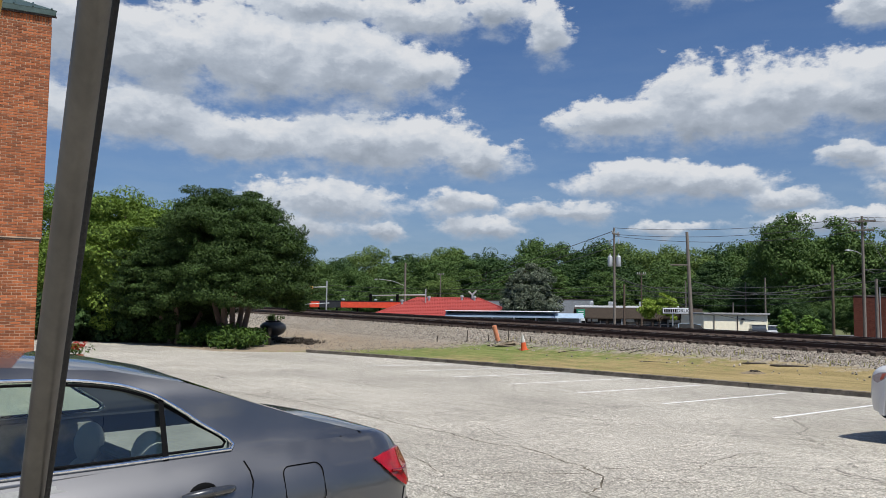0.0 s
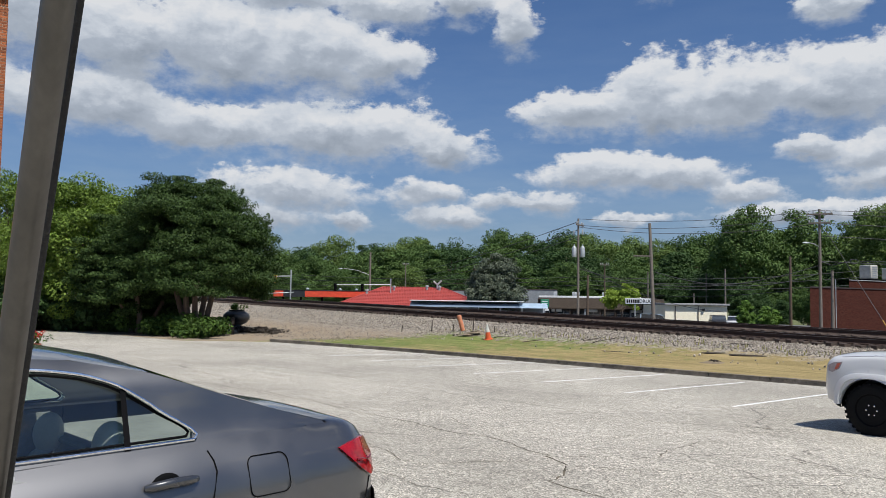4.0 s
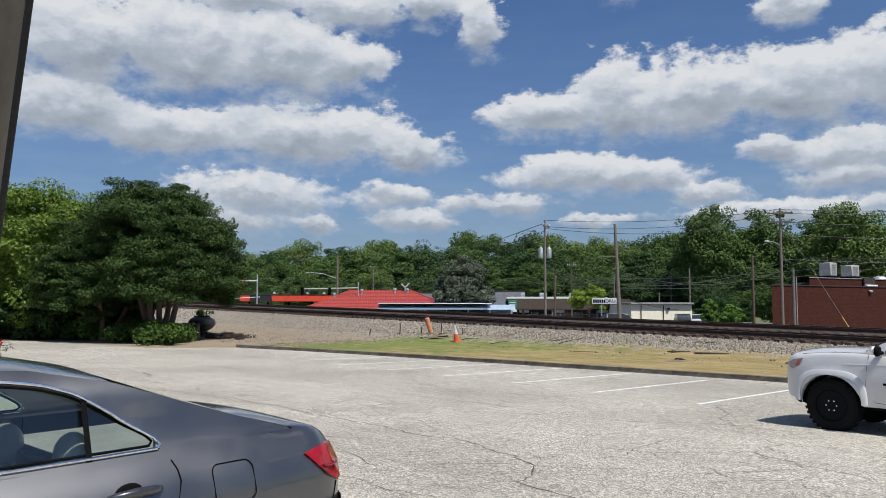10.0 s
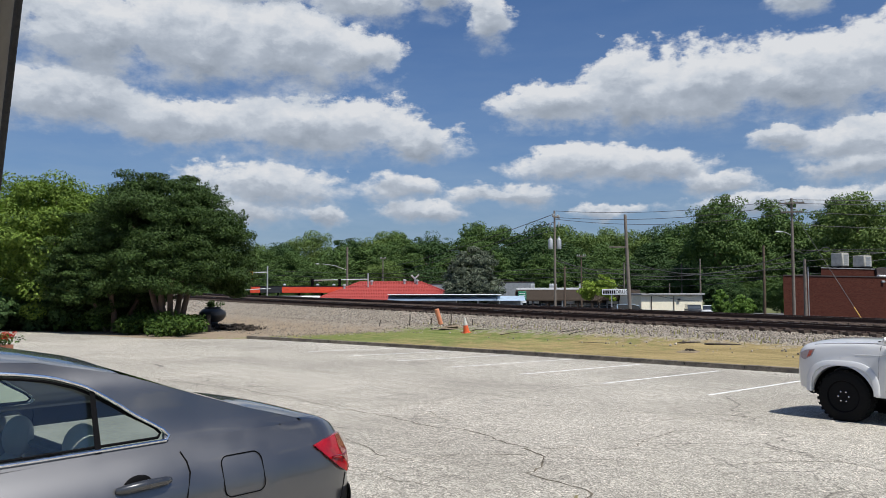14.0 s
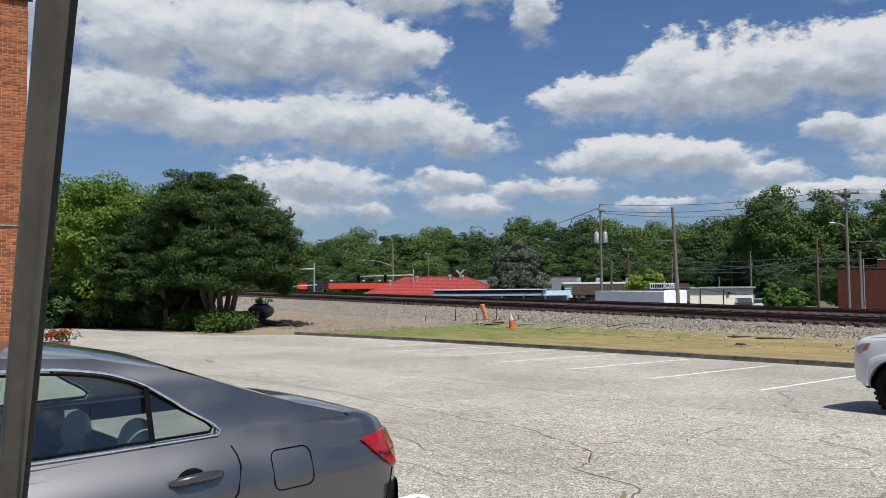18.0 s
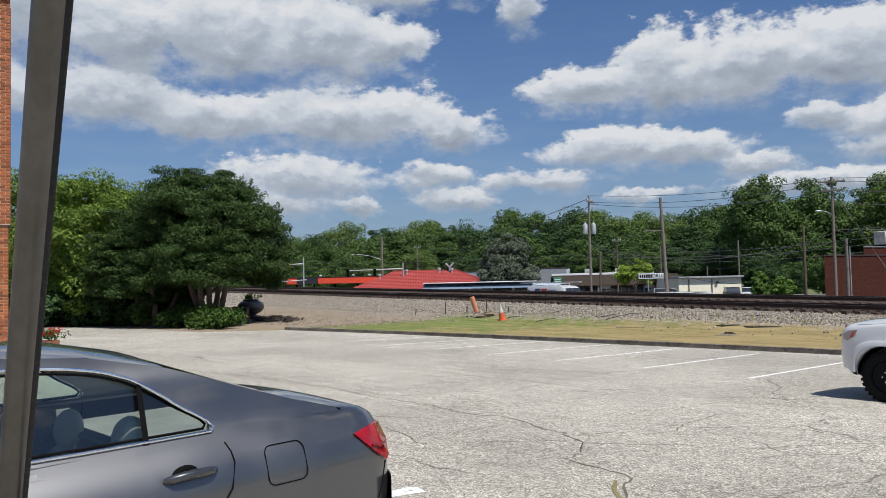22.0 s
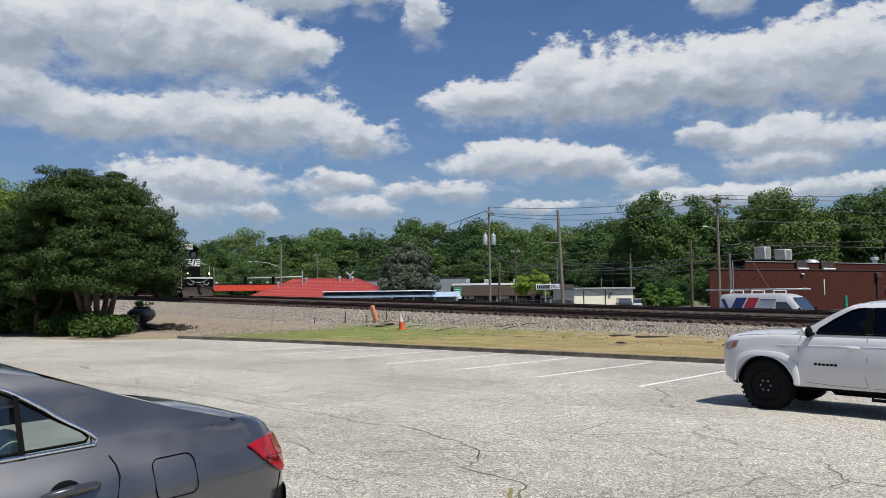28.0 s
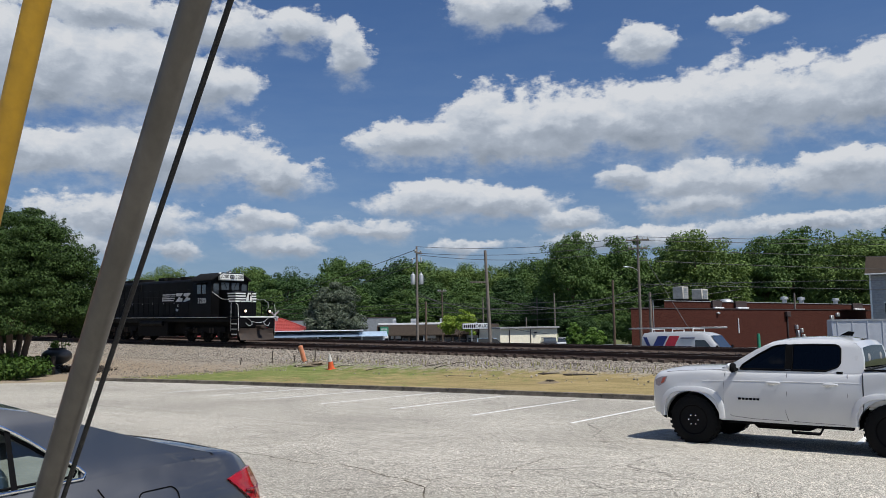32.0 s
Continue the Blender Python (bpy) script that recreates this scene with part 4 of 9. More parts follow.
crack([(2.2, 6.9), (3.1, 6.5), (4.2, 6.7), (5.0, 7.2)], 0.010)
# weeds rooted in the widest crack
part("weeds", strip_on_lot([(1.73, 7.3), (1.66, 7.08), (1.62, 6.9), (1.61, 6.6), (1.65, 6.35)], [0.02, 0.05, 0.035, 0.05, 0.02], 0.006), M_WEED, cracks, smooth=0)

# ---- railway: two tracks on ballast ----
def rail_profile():
    return [(-0.07, 0), (0.07, 0), (0.07, 0.012), (0.012, 0.03), (0.012, 0.13), (0.036, 0.14), (0.036, 0.168), (0.028, 0.172), (-0.028, 0.172), (-0.036, 0.168), (-0.036, 0.14), (-0.012, 0.13), (-0.012, 0.03), (-0.07, 0.012)]


def make_track(centre, label, up=0.0, s0=-60.0, s1=235.0):
    tr = thing("railway_track", label, "railway track", "railway tracks", "structure")
    for side in (-0.7525, 0.7525):
        b, rows = Build(), []
        for s in np.arange(s0, s1 + 1, 5.0):
            x, y = xy(s, centre + side)
            rows.append([(x + NX * a, y + NY * a, rail_z(s) + up - 0.172 + h) for a, h in rail_profile()])
        part("rail", b.grid([r[::-1] for r in rows], close=True), M_RAIL, tr)
        top = Build()
        top.grid([[(*xy(s, centre + side + a), rail_z(s) + up + 0.0015) for a in (0.024, -0.024)] for s in np.arange(s0, s1 + 1, 5.0)])
        part("running_surface", top, M_RAILTOP, tr, "polished rail head")
    return tr


track_near = make_track(TRACK1, "near railway track with rusty rails on dark timber ties")
track_far = make_track(TRACK2, "far railway track with rusty rails on dark timber ties", FAR_UP)
tie_mesh = Build().box((0, 0, 0), (0.23, 2.6, 0.18), 0.012).mesh("tie")
tie_mesh.materials.append(M_TIE)
plate_mesh = Build().box((0, 0, 0), (0.19, 0.36, 0.03), 0.005)
for k in range(2):
    for e in (-0.12, 0.12):
        plate_mesh.box((-0.06 + 0.12 * k, e, 0.025), (0.025, 0.03, 0.035))
plate_mesh = plate_mesh.mesh("tie_plate")
plate_mesh.materials.append(M_RAIL)
RZ_TRACK = math.degrees(math.atan2(DY, DX))
for tr, centre, lo, hi in ((track_near, TRACK1, -18.0, 98.0), (track_far, TRACK2, -16.0, 92.0)):
    rest, s = Build(), lo
    while s < hi:
        x, y = xy(s, centre + random.uniform(-0.10, 0.10))
        m = pose(x, y, rail_z(s) + (FAR_UP if centre == TRACK2 else 0) - 0.172 - 0.03 - 0.09, random.uniform(-1, 1), random.uniform(-1, 1), RZ_TRACK + random.uniform(-1.5, 1.5))
        if centre == TRACK1:
            ob = part("tie", tie_mesh, M_TIE, tr)
            ob.matrix_basis = m
            if s < 70:
                for side in (-0.7525, 0.7525):
                    po = part("tie_plate", plate_mesh, M_RAIL, tr)
                    po.matrix_basis = pose(*xy(s, centre + side), rail_z(s) - 0.172 - 0.013, 0, 0, RZ_TRACK)
        else:
            rest.at(m).box((0, 0, 0), (0.23, 2.6, 0.18), 0.012)
        s += 0.53 + random.uniform(-0.03, 0.03)
    if rest.v:
        part("ties", rest, M_TIE, tr)

ROCK = np.array([(1, 0, 0), (-1, 0, 0), (0, 1, 0), (0, -1, 0), (0, 0, 1), (0, 0, -1)], float)
ROCK_F = np.array([(0, 2, 4), (2, 1, 4), (1, 3, 4), (3, 0, 4), (2, 0, 5), (1, 2, 5), (3, 1, 5), (0, 3, 5)])


def stones(name, n, place, size, label):
    """Loose crushed stones as one stuff object; place gives s and q."""
    rng = np.random.default_rng(5 + n)
    vs, fs = [], []
    for i in range(n):
        s, q = place(rng)
        x, y = xy(s, q)
        z = ground_z(x, y)
        r = size * rng.uniform(0.55, 1.5)
        e = Euler(rng.uniform(0, 6.28, 3)).to_matrix()
        v = ROCK * rng.uniform(0.6, 1.15, (6, 1)) * r * np.array([1.15, 0.9, 0.75])
        vs.append(v @ np.array(e).T + (x, y, z + r * 0.25))
        fs.append(ROCK_F + 6 * i)
    ob = tagged(new(name, big_mesh(name, np.concatenate(vs), np.concatenate(fs), M_STONE)), label, "ballast", kind="stuff")
    return ob


stones("ballast_stones", 38000, lambda r: (r.uniform(-6, 60) if r.random() < 0.8 else r.uniform(60, 95), 31.2 - 5.2 * r.random() ** 1.25 if r.random() < 0.8 else r.uniform(30.4, 38.6)), 0.041, "grey and tan crushed railway ballast")
stones("loose_gravel", 5000, lambda r: (r.uniform(33, 62), r.uniform(18, 27.0)), 0.034, "loose gravel spilling down from the track")
stones("scattered_stones", 400, lambda r: (r.uniform(-4, 36), 26.8 - 3.0 * r.random() ** 2), 0.05, "stray ballast stones in the grass")


def blades(name, n, place, h, label, mat, lean=0.5):
    """Upright blades of grass as one stuff object."""
    rng = np.random.default_rng(n)
    vs, qs = [], []
    k = 0
    for i in range(n):
        s, q = place(rng)
        x, y = xy(s, q)
        z = ground_z(x, y) - 0.01
        a, hh = rng.uniform(0, 6.28), h * rng.uniform(0.4, 1.3)
        w, l = 0.012 + 0.012 * rng.random(), hh * lean * rng.uniform(-1, 1)
        ca, sa = math.cos(a), math.sin(a)
        vs += [(x - ca * w, y - sa * w, z), (x + ca * w, y + sa * w, z), (x + ca * w * 0.3 - sa * l, y + sa * w * 0.3 + ca * l, z + hh), (x - ca * w * 0.3 - sa * l, y - sa * w * 0.3 + ca * l, z + hh)]
        qs.append((k, k + 1, k + 2, k + 3))
        k += 4
    return tagged(new(name, big_mesh(name, vs, qs, mat)), label, "grass", kind="stuff")


def lawn_place(r):
    s = r.uniform(-8, 35.5)
    k = kerb_q(s)
    return s, k + 0.2 + (26.2 - k - 0.2) * r.random()


blades("lawn_blades", 22000, lawn_place, 0.013, "short dry mown grass", M_BLADE, 1.6)
blades("weed_tufts", 420, lambda r: (r.uniform(2, 34), 26.6 + r.normal(0, 0.5)), 0.16, "straggling weeds along the foot of the ballast", M_BLADE)

# ---- plants ----
def leaf_cards(rng, centres, radii, per, size, droop=0.25, shell=0.55):
    """Small leaf blades round clump centres, each a bent quad; returns points and faces."""
    c = np.repeat(np.asarray(centres, float), per, axis=0)
    r = np.repeat(np.asarray(radii, float), per, axis=0)
    n = len(c)
    d = rng.normal(size=(n, 3))
    d /= np.linalg.norm(d, axis=1)[:, None]
    p = c + d * r * (shell + (1 - shell) * rng.random((n, 1)) ** 0.6)
    nrm = d * 0.9 + rng.normal(size=(n, 3)) * 0.55 + np.array([0, 0, 0.55])
    nrm /= np.linalg.norm(nrm, axis=1)[:, None]
    a = np.cross(nrm, rng.normal(size=(n, 3)))
    a /= np.linalg.norm(a, axis=1)[:, None]
    b = np.cross(nrm, a)
    sz = size * rng.uniform(0.6, 1.4, (n, 1))
    tip = p + a * sz * 0.95 - np.array([0, 0, 1]) * sz * droop
    v = np.stack([p - a * sz * 0.95, p + b * sz * 0.55, tip, p - b * sz * 0.55], axis=1).reshape(-1, 3)
    return v, np.arange(4 * n).reshape(n, 4)


def clumps_in(rng, n, c, r, flat_base=-0.5, size=(0.16, 0.30), rim=0.72):
    """Clumps of foliage in the outer part of an egg-shaped crown."""
    cs, rs = [], []
    while len(cs) < n:
        d = rng.normal(size=3)
        d /= np.linalg.norm(d)
        if d[2] < flat_base:
            continue
        k = rim + (1 - rim) * rng.random()
        if rng.random() < 0.22:
            k = rng.uniform(0.25, rim)
        wob = 1 + 0.22 * noise.noise((d[0] * 2.3 + c[0], d[1] * 2.3, d[2] * 2.3 + r[2]))
        cs.append([c[i] + d[i] * r[i] * k * wob for i in range(3)])
        q = rng.uniform(*size) * (r[0] + r[1] + r[2]) / 3
        rs.append([q * 1.2, q * 1.2, q * 0.75])
    return cs, rs


def limbs(rng, base, h, r0, crown_c, crown_r, n=7, stems=1, spread=0.0):
    """A tapered trunk, or several stems, with limbs into the crown."""
    b = Build()
    for k in range(stems):
        a = 2 * math.pi * k / max(1, stems) + rng.uniform(-0.4, 0.4)
        foot = Vector(base) + Vector((math.cos(a), math.sin(a), 0)) * (spread * 0.35 if stems > 1 else 0)
        top = Vector((crown_c[0] + math.cos(a) * spread * 1.6, crown_c[1] + math.sin(a) * spread * 1.6, base[2] + h))
        pts, rad = [], []
        for i in range(7):
            f = i / 6
            p = foot.lerp(top, f) + Vector((rng.normal(), rng.normal(), 0)) * 0.04 * h * f * (1 - f)
            pts.append(p)
            rad.append(r0 * (1.25 if i == 0 else 1 - 0.55 * f))
        b.tube(pts, rad, 8)
        for j in range(n):
            st = pts[3 + j % 4]
            d = Vector((rng.normal(), rng.normal(), 0.7)).normalized()
            en = Vector(crown_c) + Vector((d.x * crown_r[0], d.y * crown_r[1], d.z * crown_r[2])) * 0.75
            md = st.lerp(en, 0.5) + Vector((0, 0, 0.06 * h))
            b.tube([st, md, en], [r0 * 0.42, r0 * 0.26, r0 * 0.08], 6)
    return b


def tree_mesh(seed, h, width, leaf, n_clumps, per, low=0.18, tall=1.0):
    """Meshes of a woodland tree of height h on the origin: trunk and crown."""
    rng = np.random.default_rng(seed)
    c = (0, 0, h * (0.5 + low / 2))
    r = (width / 2, width / 2, h * (0.5 - low / 2) * tall)
    cs, rs = clumps_in(rng, n_clumps, c, r, flat_base=-0.85, size=(0.12, 0.27))
    v, f = leaf_cards(rng, cs, rs, per, leaf)
    return limbs(rng, (0, 0, 0), h * 0.62, h * 0.018 + 0.08, c, r, 8), v, f


def free_tree(name, label, seed, base, crown_c, crown_r, n_clumps, per, leaf, mat, bark, trunk_r, stems=1, spread=0.0, flat_base=-0.5, size=(0.16, 0.3), category="tree", rim=0.72, sprigs=0):
    """One tree with its own crown at a place."""
    rng = np.random.default_rng(seed)
    t = thing(name, label, category)
    cs, rs = clumps_in(rng, n_clumps, crown_c, crown_r, flat_base, size, rim)
    for k in range(sprigs):
        a, u = rng.uniform(0, 6.28), rng.uniform(0.35, 1.0)
        w = math.sqrt(max(0.0, 1 - u * u))
        for j in range(3):
            k2 = 1.0 + 0.05 * j
            cs.append([crown_c[0] + math.cos(a) * w * crown_r[0] * k2, crown_c[1] + math.sin(a) * w * crown_r[1] * k2, crown_c[2] + u * crown_r[2] * k2 + 0.05 * j])
            rs.append([0.16, 0.16, 0.2])
    v, f = leaf_cards(rng, cs, rs, per, leaf)
    me = big_mesh("crown", v, f, mat)
    ob = new("crown", me)
    ob.parent = t
    part("trunk", limbs(rng, base, (crown_c[2] - base[2]) * 0.95, trunk_r, crown_c, crown_r, 6, stems, spread), bark, t)
    return t


def myrtle(label, seed, base, crown_c, crown_r, n_clumps, per, leaf, trunk_r, stems, flat_base, tops):
    """A crape myrtle: bare tan stems, limbs, and a crown of thin layered sprays."""
    rng = np.random.default_rng(seed)
    t = thing("crape_myrtle", label, "tree")
    cs, rs = clumps_in(rng, n_clumps, crown_c, crown_r, flat_base, (0.095, 0.175), 0.62)
    rs = [[r[0] * 1.1, r[1] * 1.1, r[2] * 0.68] for r in rs]
    v, f = leaf_cards(rng, cs, rs, per, leaf, 0.35, 0.35)
    # loose shoots that stand out of the outline
    tc, tr = [], []
    for k in range(tops):
        a, u = rng.uniform(0, 6.28), rng.uniform(0.1, 0.8)
        w = math.sqrt(max(0.0, 1 - u * u))
        d = Vector((math.cos(a) * w, math.sin(a) * w, u))
        for j in range(4):
            k2 = 0.97 + 0.045 * j * rng.uniform(0.7, 1.2)
            tc.append([crown_c[i] + d[i] * crown_r[i] * k2 + rng.normal() * 0.05 for i in range(3)])
            tr.append([0.20 - 0.035 * j] * 2 + [0.15])
    v2, f2 = leaf_cards(rng, tc, tr, 16, leaf, 0.3, 0.2)
    ob = new("crown", big_mesh("crown", np.concatenate([v, v2]), np.concatenate([f, f2 + len(v)]), M_LEAF_BUSH))
    ob.parent = t
    for k in range(stems):
        a = 2 * math.pi * k / stems + rng.uniform(-0.35, 0.35)
        foot = Vector(base) + Vector((math.cos(a), math.sin(a), 0)) * rng.uniform(0.2, 0.45)
        top = Vector((foot.x + math.cos(a) * 1.3, foot.y + math.sin(a) * 1.3, crown_c[2]))
        pts = [foot.lerp(top, q / 6) + Vector((rng.normal(), rng.normal(), 0)) * 0.05 * (q > 0) + Vector((0, 0, -0.1 if q == 0 else 0)) for q in range(7)]
        st = part("stem", Build().tube(pts, [trunk_r * (1.2 - 0.1 * q) for q in range(7)], 9), M_MYRTLE, t)
        for j in range(4):
            p0 = pts[3 + j % 3]
            d = Vector((math.cos(a + rng.normal() * 0.6), math.sin(a + rng.normal() * 0.6), rng.uniform(0.0, 0.7)))
            en = Vector(crown_c) + Vector((d.x * crown_r[0], d.y * crown_r[1], d.z * crown_r[2])) * 0.52
            part("limb", Build().tube([p0, p0.lerp(en, 0.5) + Vector((0, 0, 0.35)), en], [trunk_r * 0.5, trunk_r * 0.32, trunk_r * 0.1], 6), M_MYRTLE, st)
    return t


# two broad crape myrtles beside the lot, with paler trees behind them
bx, by = bearing(-14.75, 46.5)
myrtle("broad dark green crape myrtle with several tan stems", 11, (*bearing(-14.5, 45.2), ground_z(*bearing(-14.5, 45.2))), (bx, by, 3.9), (4.45, 4.3, 4.25), 800, 430, 0.058, 0.15, 6, -0.55, 44)
bx, by = bearing(-18.4, 48.5)
myrtle("shaded dark green crape myrtle with tan stems", 12, (*bearing(-18.0, 47.2), ground_z(*bearing(-18.0, 47.2))), (bx, by, 2.9), (3.4, 3.4, 3.4), 460, 400, 0.060, 0.14, 4, -0.72, 20)
for sd, (x, y), top, w in ((21, bearing(-21.6, 51.5), 8.5, 3.7), (22, bearing(-25.5, 58), 9.4, 4.0), (23, bearing(-19.5, 58), 8.6, 3.6), (25, bearing(-30.5, 60), 9.0, 4.2), (26, bearing(-35, 68), 10.5, 5.5)):
    z0 = ground_z(x, y)
    free_tree("young_tree", "sunlit yellow-green leafy tree behind the crape myrtle", sd, (x, y, z0), (x, y, z0 + top * 0.55), (w, w, top * 0.48), 150, 380, 0.085, M_LEAF_LIME, M_TRUNK, 0.16, flat_base=-0.9, size=(0.13, 0.26))


def hedge(name, label, seed, spots, per, leaf, mat):
    """Low cover in mounds."""
    rng = np.random.default_rng(seed)
    cs, rs = [], []
    for x, y, w, h in spots:
        z = ground_z(x, y)
        for k in range(10):
            cs.append([x + rng.normal() * w * 0.4, y + rng.normal() * w * 0.4, z + h * rng.uniform(0.2, 0.8)])
            rs.append([w * 0.34, w * 0.34, h * 0.32])
    v, f = leaf_cards(rng, cs, rs, per, leaf)
    return tagged(new(name, big_mesh(name, v, f, mat)), label, "shrubs", kind="stuff")


rg = np.random.default_rng(77)
hedge("ivy_bank", "dark ivy and low shrubs under the crape myrtle", 31, [(-9.6 - 10.3 * f + rg.normal() * 0.3, 40.1 + 9.6 * f + rg.normal() * 0.3 + o, 1.1, rg.uniform(0.8, 1.25)) for f in np.linspace(0, 1, 17) for o in (0, 1.2, 2.4)], 75, 0.085, M_IVY)
hedge("dark_undergrowth", "deep green undergrowth behind the stems", 32, [(*bearing(-17.0 - 10 * f, 50 + 3 * f + rg.normal() * 0.5), 2.0, rg.uniform(1.6, 2.6)) for f in np.linspace(0, 1, 13)], 170, 0.15, M_LEAF_PINE)

# woodland beyond the shops
WOOD = []
for k, (sd, h, w, mt) in enumerate(((41, 20, 13, M_LEAF_WOOD), (42, 20, 11, M_LEAF_WOOD), (43, 20, 14, M_LEAF_WOOD2), (44, 20, 10, M_LEAF_PINE), (45, 20, 12, M_LEAF_WOOD), (46, 20, 15, M_LEAF_PINE))):
    tb, v, f = tree_mesh(sd, h, w, 0.22, 180, 160, low=0.06)
    crown = big_mesh("crown", v, f, mt)
    trunk = tb.mesh("trunk")
    trunk.materials.append(M_TRUNK)
    WOOD.append((trunk, crown))
SKYLINE_AZ = (-40, -26, -16, -8.8, -7, -5, -3, -1, 0.6, 2.9, 5.3, 7, 8.5, 11.7, 13.3, 15.2, 18, 20.5, 22, 26, 34, 60)
SKYLINE_EL = (3.6, 3.6, 3.6, 3.8, 3.8, 4.3, 3.9, 4.6, 4.8, 4.4, 4.8, 4.9, 4.7, 4.9, 4.5, 4.7, 4.8, 4.7, 4.9, 5.1, 5.0, 5.2)
# trees that stand over the rest: bearing, height, width, all in degrees
TALL = ((23.0, 6.75, 3.0), (26.4, 6.15, 3.2), (29.9, 6.1, 2.6), (31.7, 6.45, 3.4), (35.4, 5.7, 2.8), (37.3, 6.35, 3.6), (40.8, 5.9, 3.2), (43.2, 6.0, 3.4), (46.5, 6.2, 4.0), (50, 6.0, 4.0))
rw = np.random.default_rng(99)
for row, (r0, drop, step) in enumerate(((205, 0.0, 2.1), (180, 0.8, 2.3), (158, 2.1, 2.7))):
    a = -40.0
    while a < 58:
        az = a + rw.uniform(-0.6, 0.6)
        r = r0 + rw.uniform(-10, 10)
        top = 1.68 + r * math.tan(radians(float(np.interp(az, SKYLINE_AZ, SKYLINE_EL)) - drop + rw.uniform(-0.5, 0.25)))
        x, y = bearing(az, r)
        z0 = STREET_Z - 0.2
        k = int(rw.integers(0, len(WOOD)))
        t = thing("woodland_tree", ("tall dark green broadleaf tree in dense woodland", "deep green broadleaf tree in dense woodland", "light green broadleaf tree in dense woodland", "dark pine-green tree in dense woodland", "mid green broadleaf tree in dense woodland", "dark wide-crowned tree in dense woodland")[k], "tree", "woodland trees")
        for nm, me in zip(("trunk", "crown"), WOOD[k]):
            o = new(nm, me)
            o.parent = t
        sc = (top - z0) / 20.0
        wide = sc * rw.uniform(0.85, 1.25) * (1.25 if row else 1.0)
        t.matrix_basis = Matrix.LocRotScale((x, y, z0), Euler((0, 0, rw.uniform(0, 6.28))), (wide, wide, sc))
        a += step * rw.uniform(0.7, 1.25) * (0.8 if az > 20 else 1)
for j, (az, el_, wide) in enumerate(TALL):
    r = 150 + 6 * (j % 3)
    t = thing("woodland_tree", "tall broad-crowned green tree standing over the woodland edge", "tree", "woodland trees")
    for nm, me in zip(("trunk", "crown"), WOOD[(0, 4, 1, 2, 4, 0, 2, 1, 4, 0)[j]]):
        o = new(nm, me)
        o.parent = t
    sc = (1.68 + r * math.tan(radians(el_)) - STREET_Z + 0.2) / 20.0
    k = r * radians(wide) / 12.0 * 1.4
    t.matrix_basis = Matrix.LocRotScale((*bearing(az, r), STREET_Z - 0.2), Euler((0, 0, 1.3 * j)), (k, k, sc))

# single plants by the shops
x, y = bearing(6.2, 88)
free_tree("magnolia", "dense silvery dark green magnolia with a cone-shaped crown", 51, (x, y, STREET_Z), (x, y, 1.7), (3.0, 3.0, 4.5), 260, 220, 0.12, M_LEAF_MAG, M_TRUNK, 0.15, flat_base=-0.8, size=(0.13, 0.22))
x, y = bearing(14.9, 96)
free_tree("small_tree", "small bright lime-green tree in front of the shops", 52, (x, y, STREET_Z), (x, y, 2.1), (2.1, 1.9, 1.7), 40, 120, 0.14, M_LEAF_SPRING, M_TRUNK, 0.07, flat_base=-0.7)
for sd, az, r, top, w in ((53, 24.2, 84, 1.55, 1.45), (54, 22.9, 92, 2.1, 0.9)):
    x, y = bearing(az, r)
    free_tree("round_bush", "round bright green bush beside the street", sd, (x, y, STREET_Z), (x, y, (STREET_Z + top) / 2), (w, w, (top - STREET_Z) / 2), 60, 120, 0.13, M_LEAF_FRESH, M_TRUNK, 0.06, flat_base=-0.95, category="bush")

# ---- vehicles: X to the nose, Y to the left, Z up ----
def curve(xs, ys):
    """A smooth course through points."""
    xs, ys = list(map(float, xs)), list(map(float, ys))
    m = [(ys[min(i + 1, len(xs) - 1)] - ys[max(i - 1, 0)]) / max(1e-6, xs[min(i + 1, len(xs) - 1)] - xs[max(i - 1, 0)]) for i in range(len(xs))]

    def at(x):
        if x <= xs[0]:
            return ys[0]
        if x >= xs[-1]:
            return ys[-1]
        i = max(k for k in range(len(xs)) if xs[k] <= x)
        i = min(i, len(xs) - 2)
        h = xs[i + 1] - xs[i]
        t = (x - xs[i]) / h
        return (2 * t ** 3 - 3 * t * t + 1) * ys[i] + (t ** 3 - 2 * t * t + t) * h * m[i] + (-2 * t ** 3 + 3 * t * t) * ys[i + 1] + (t ** 3 - t * t) * h * m[i + 1]
    return at


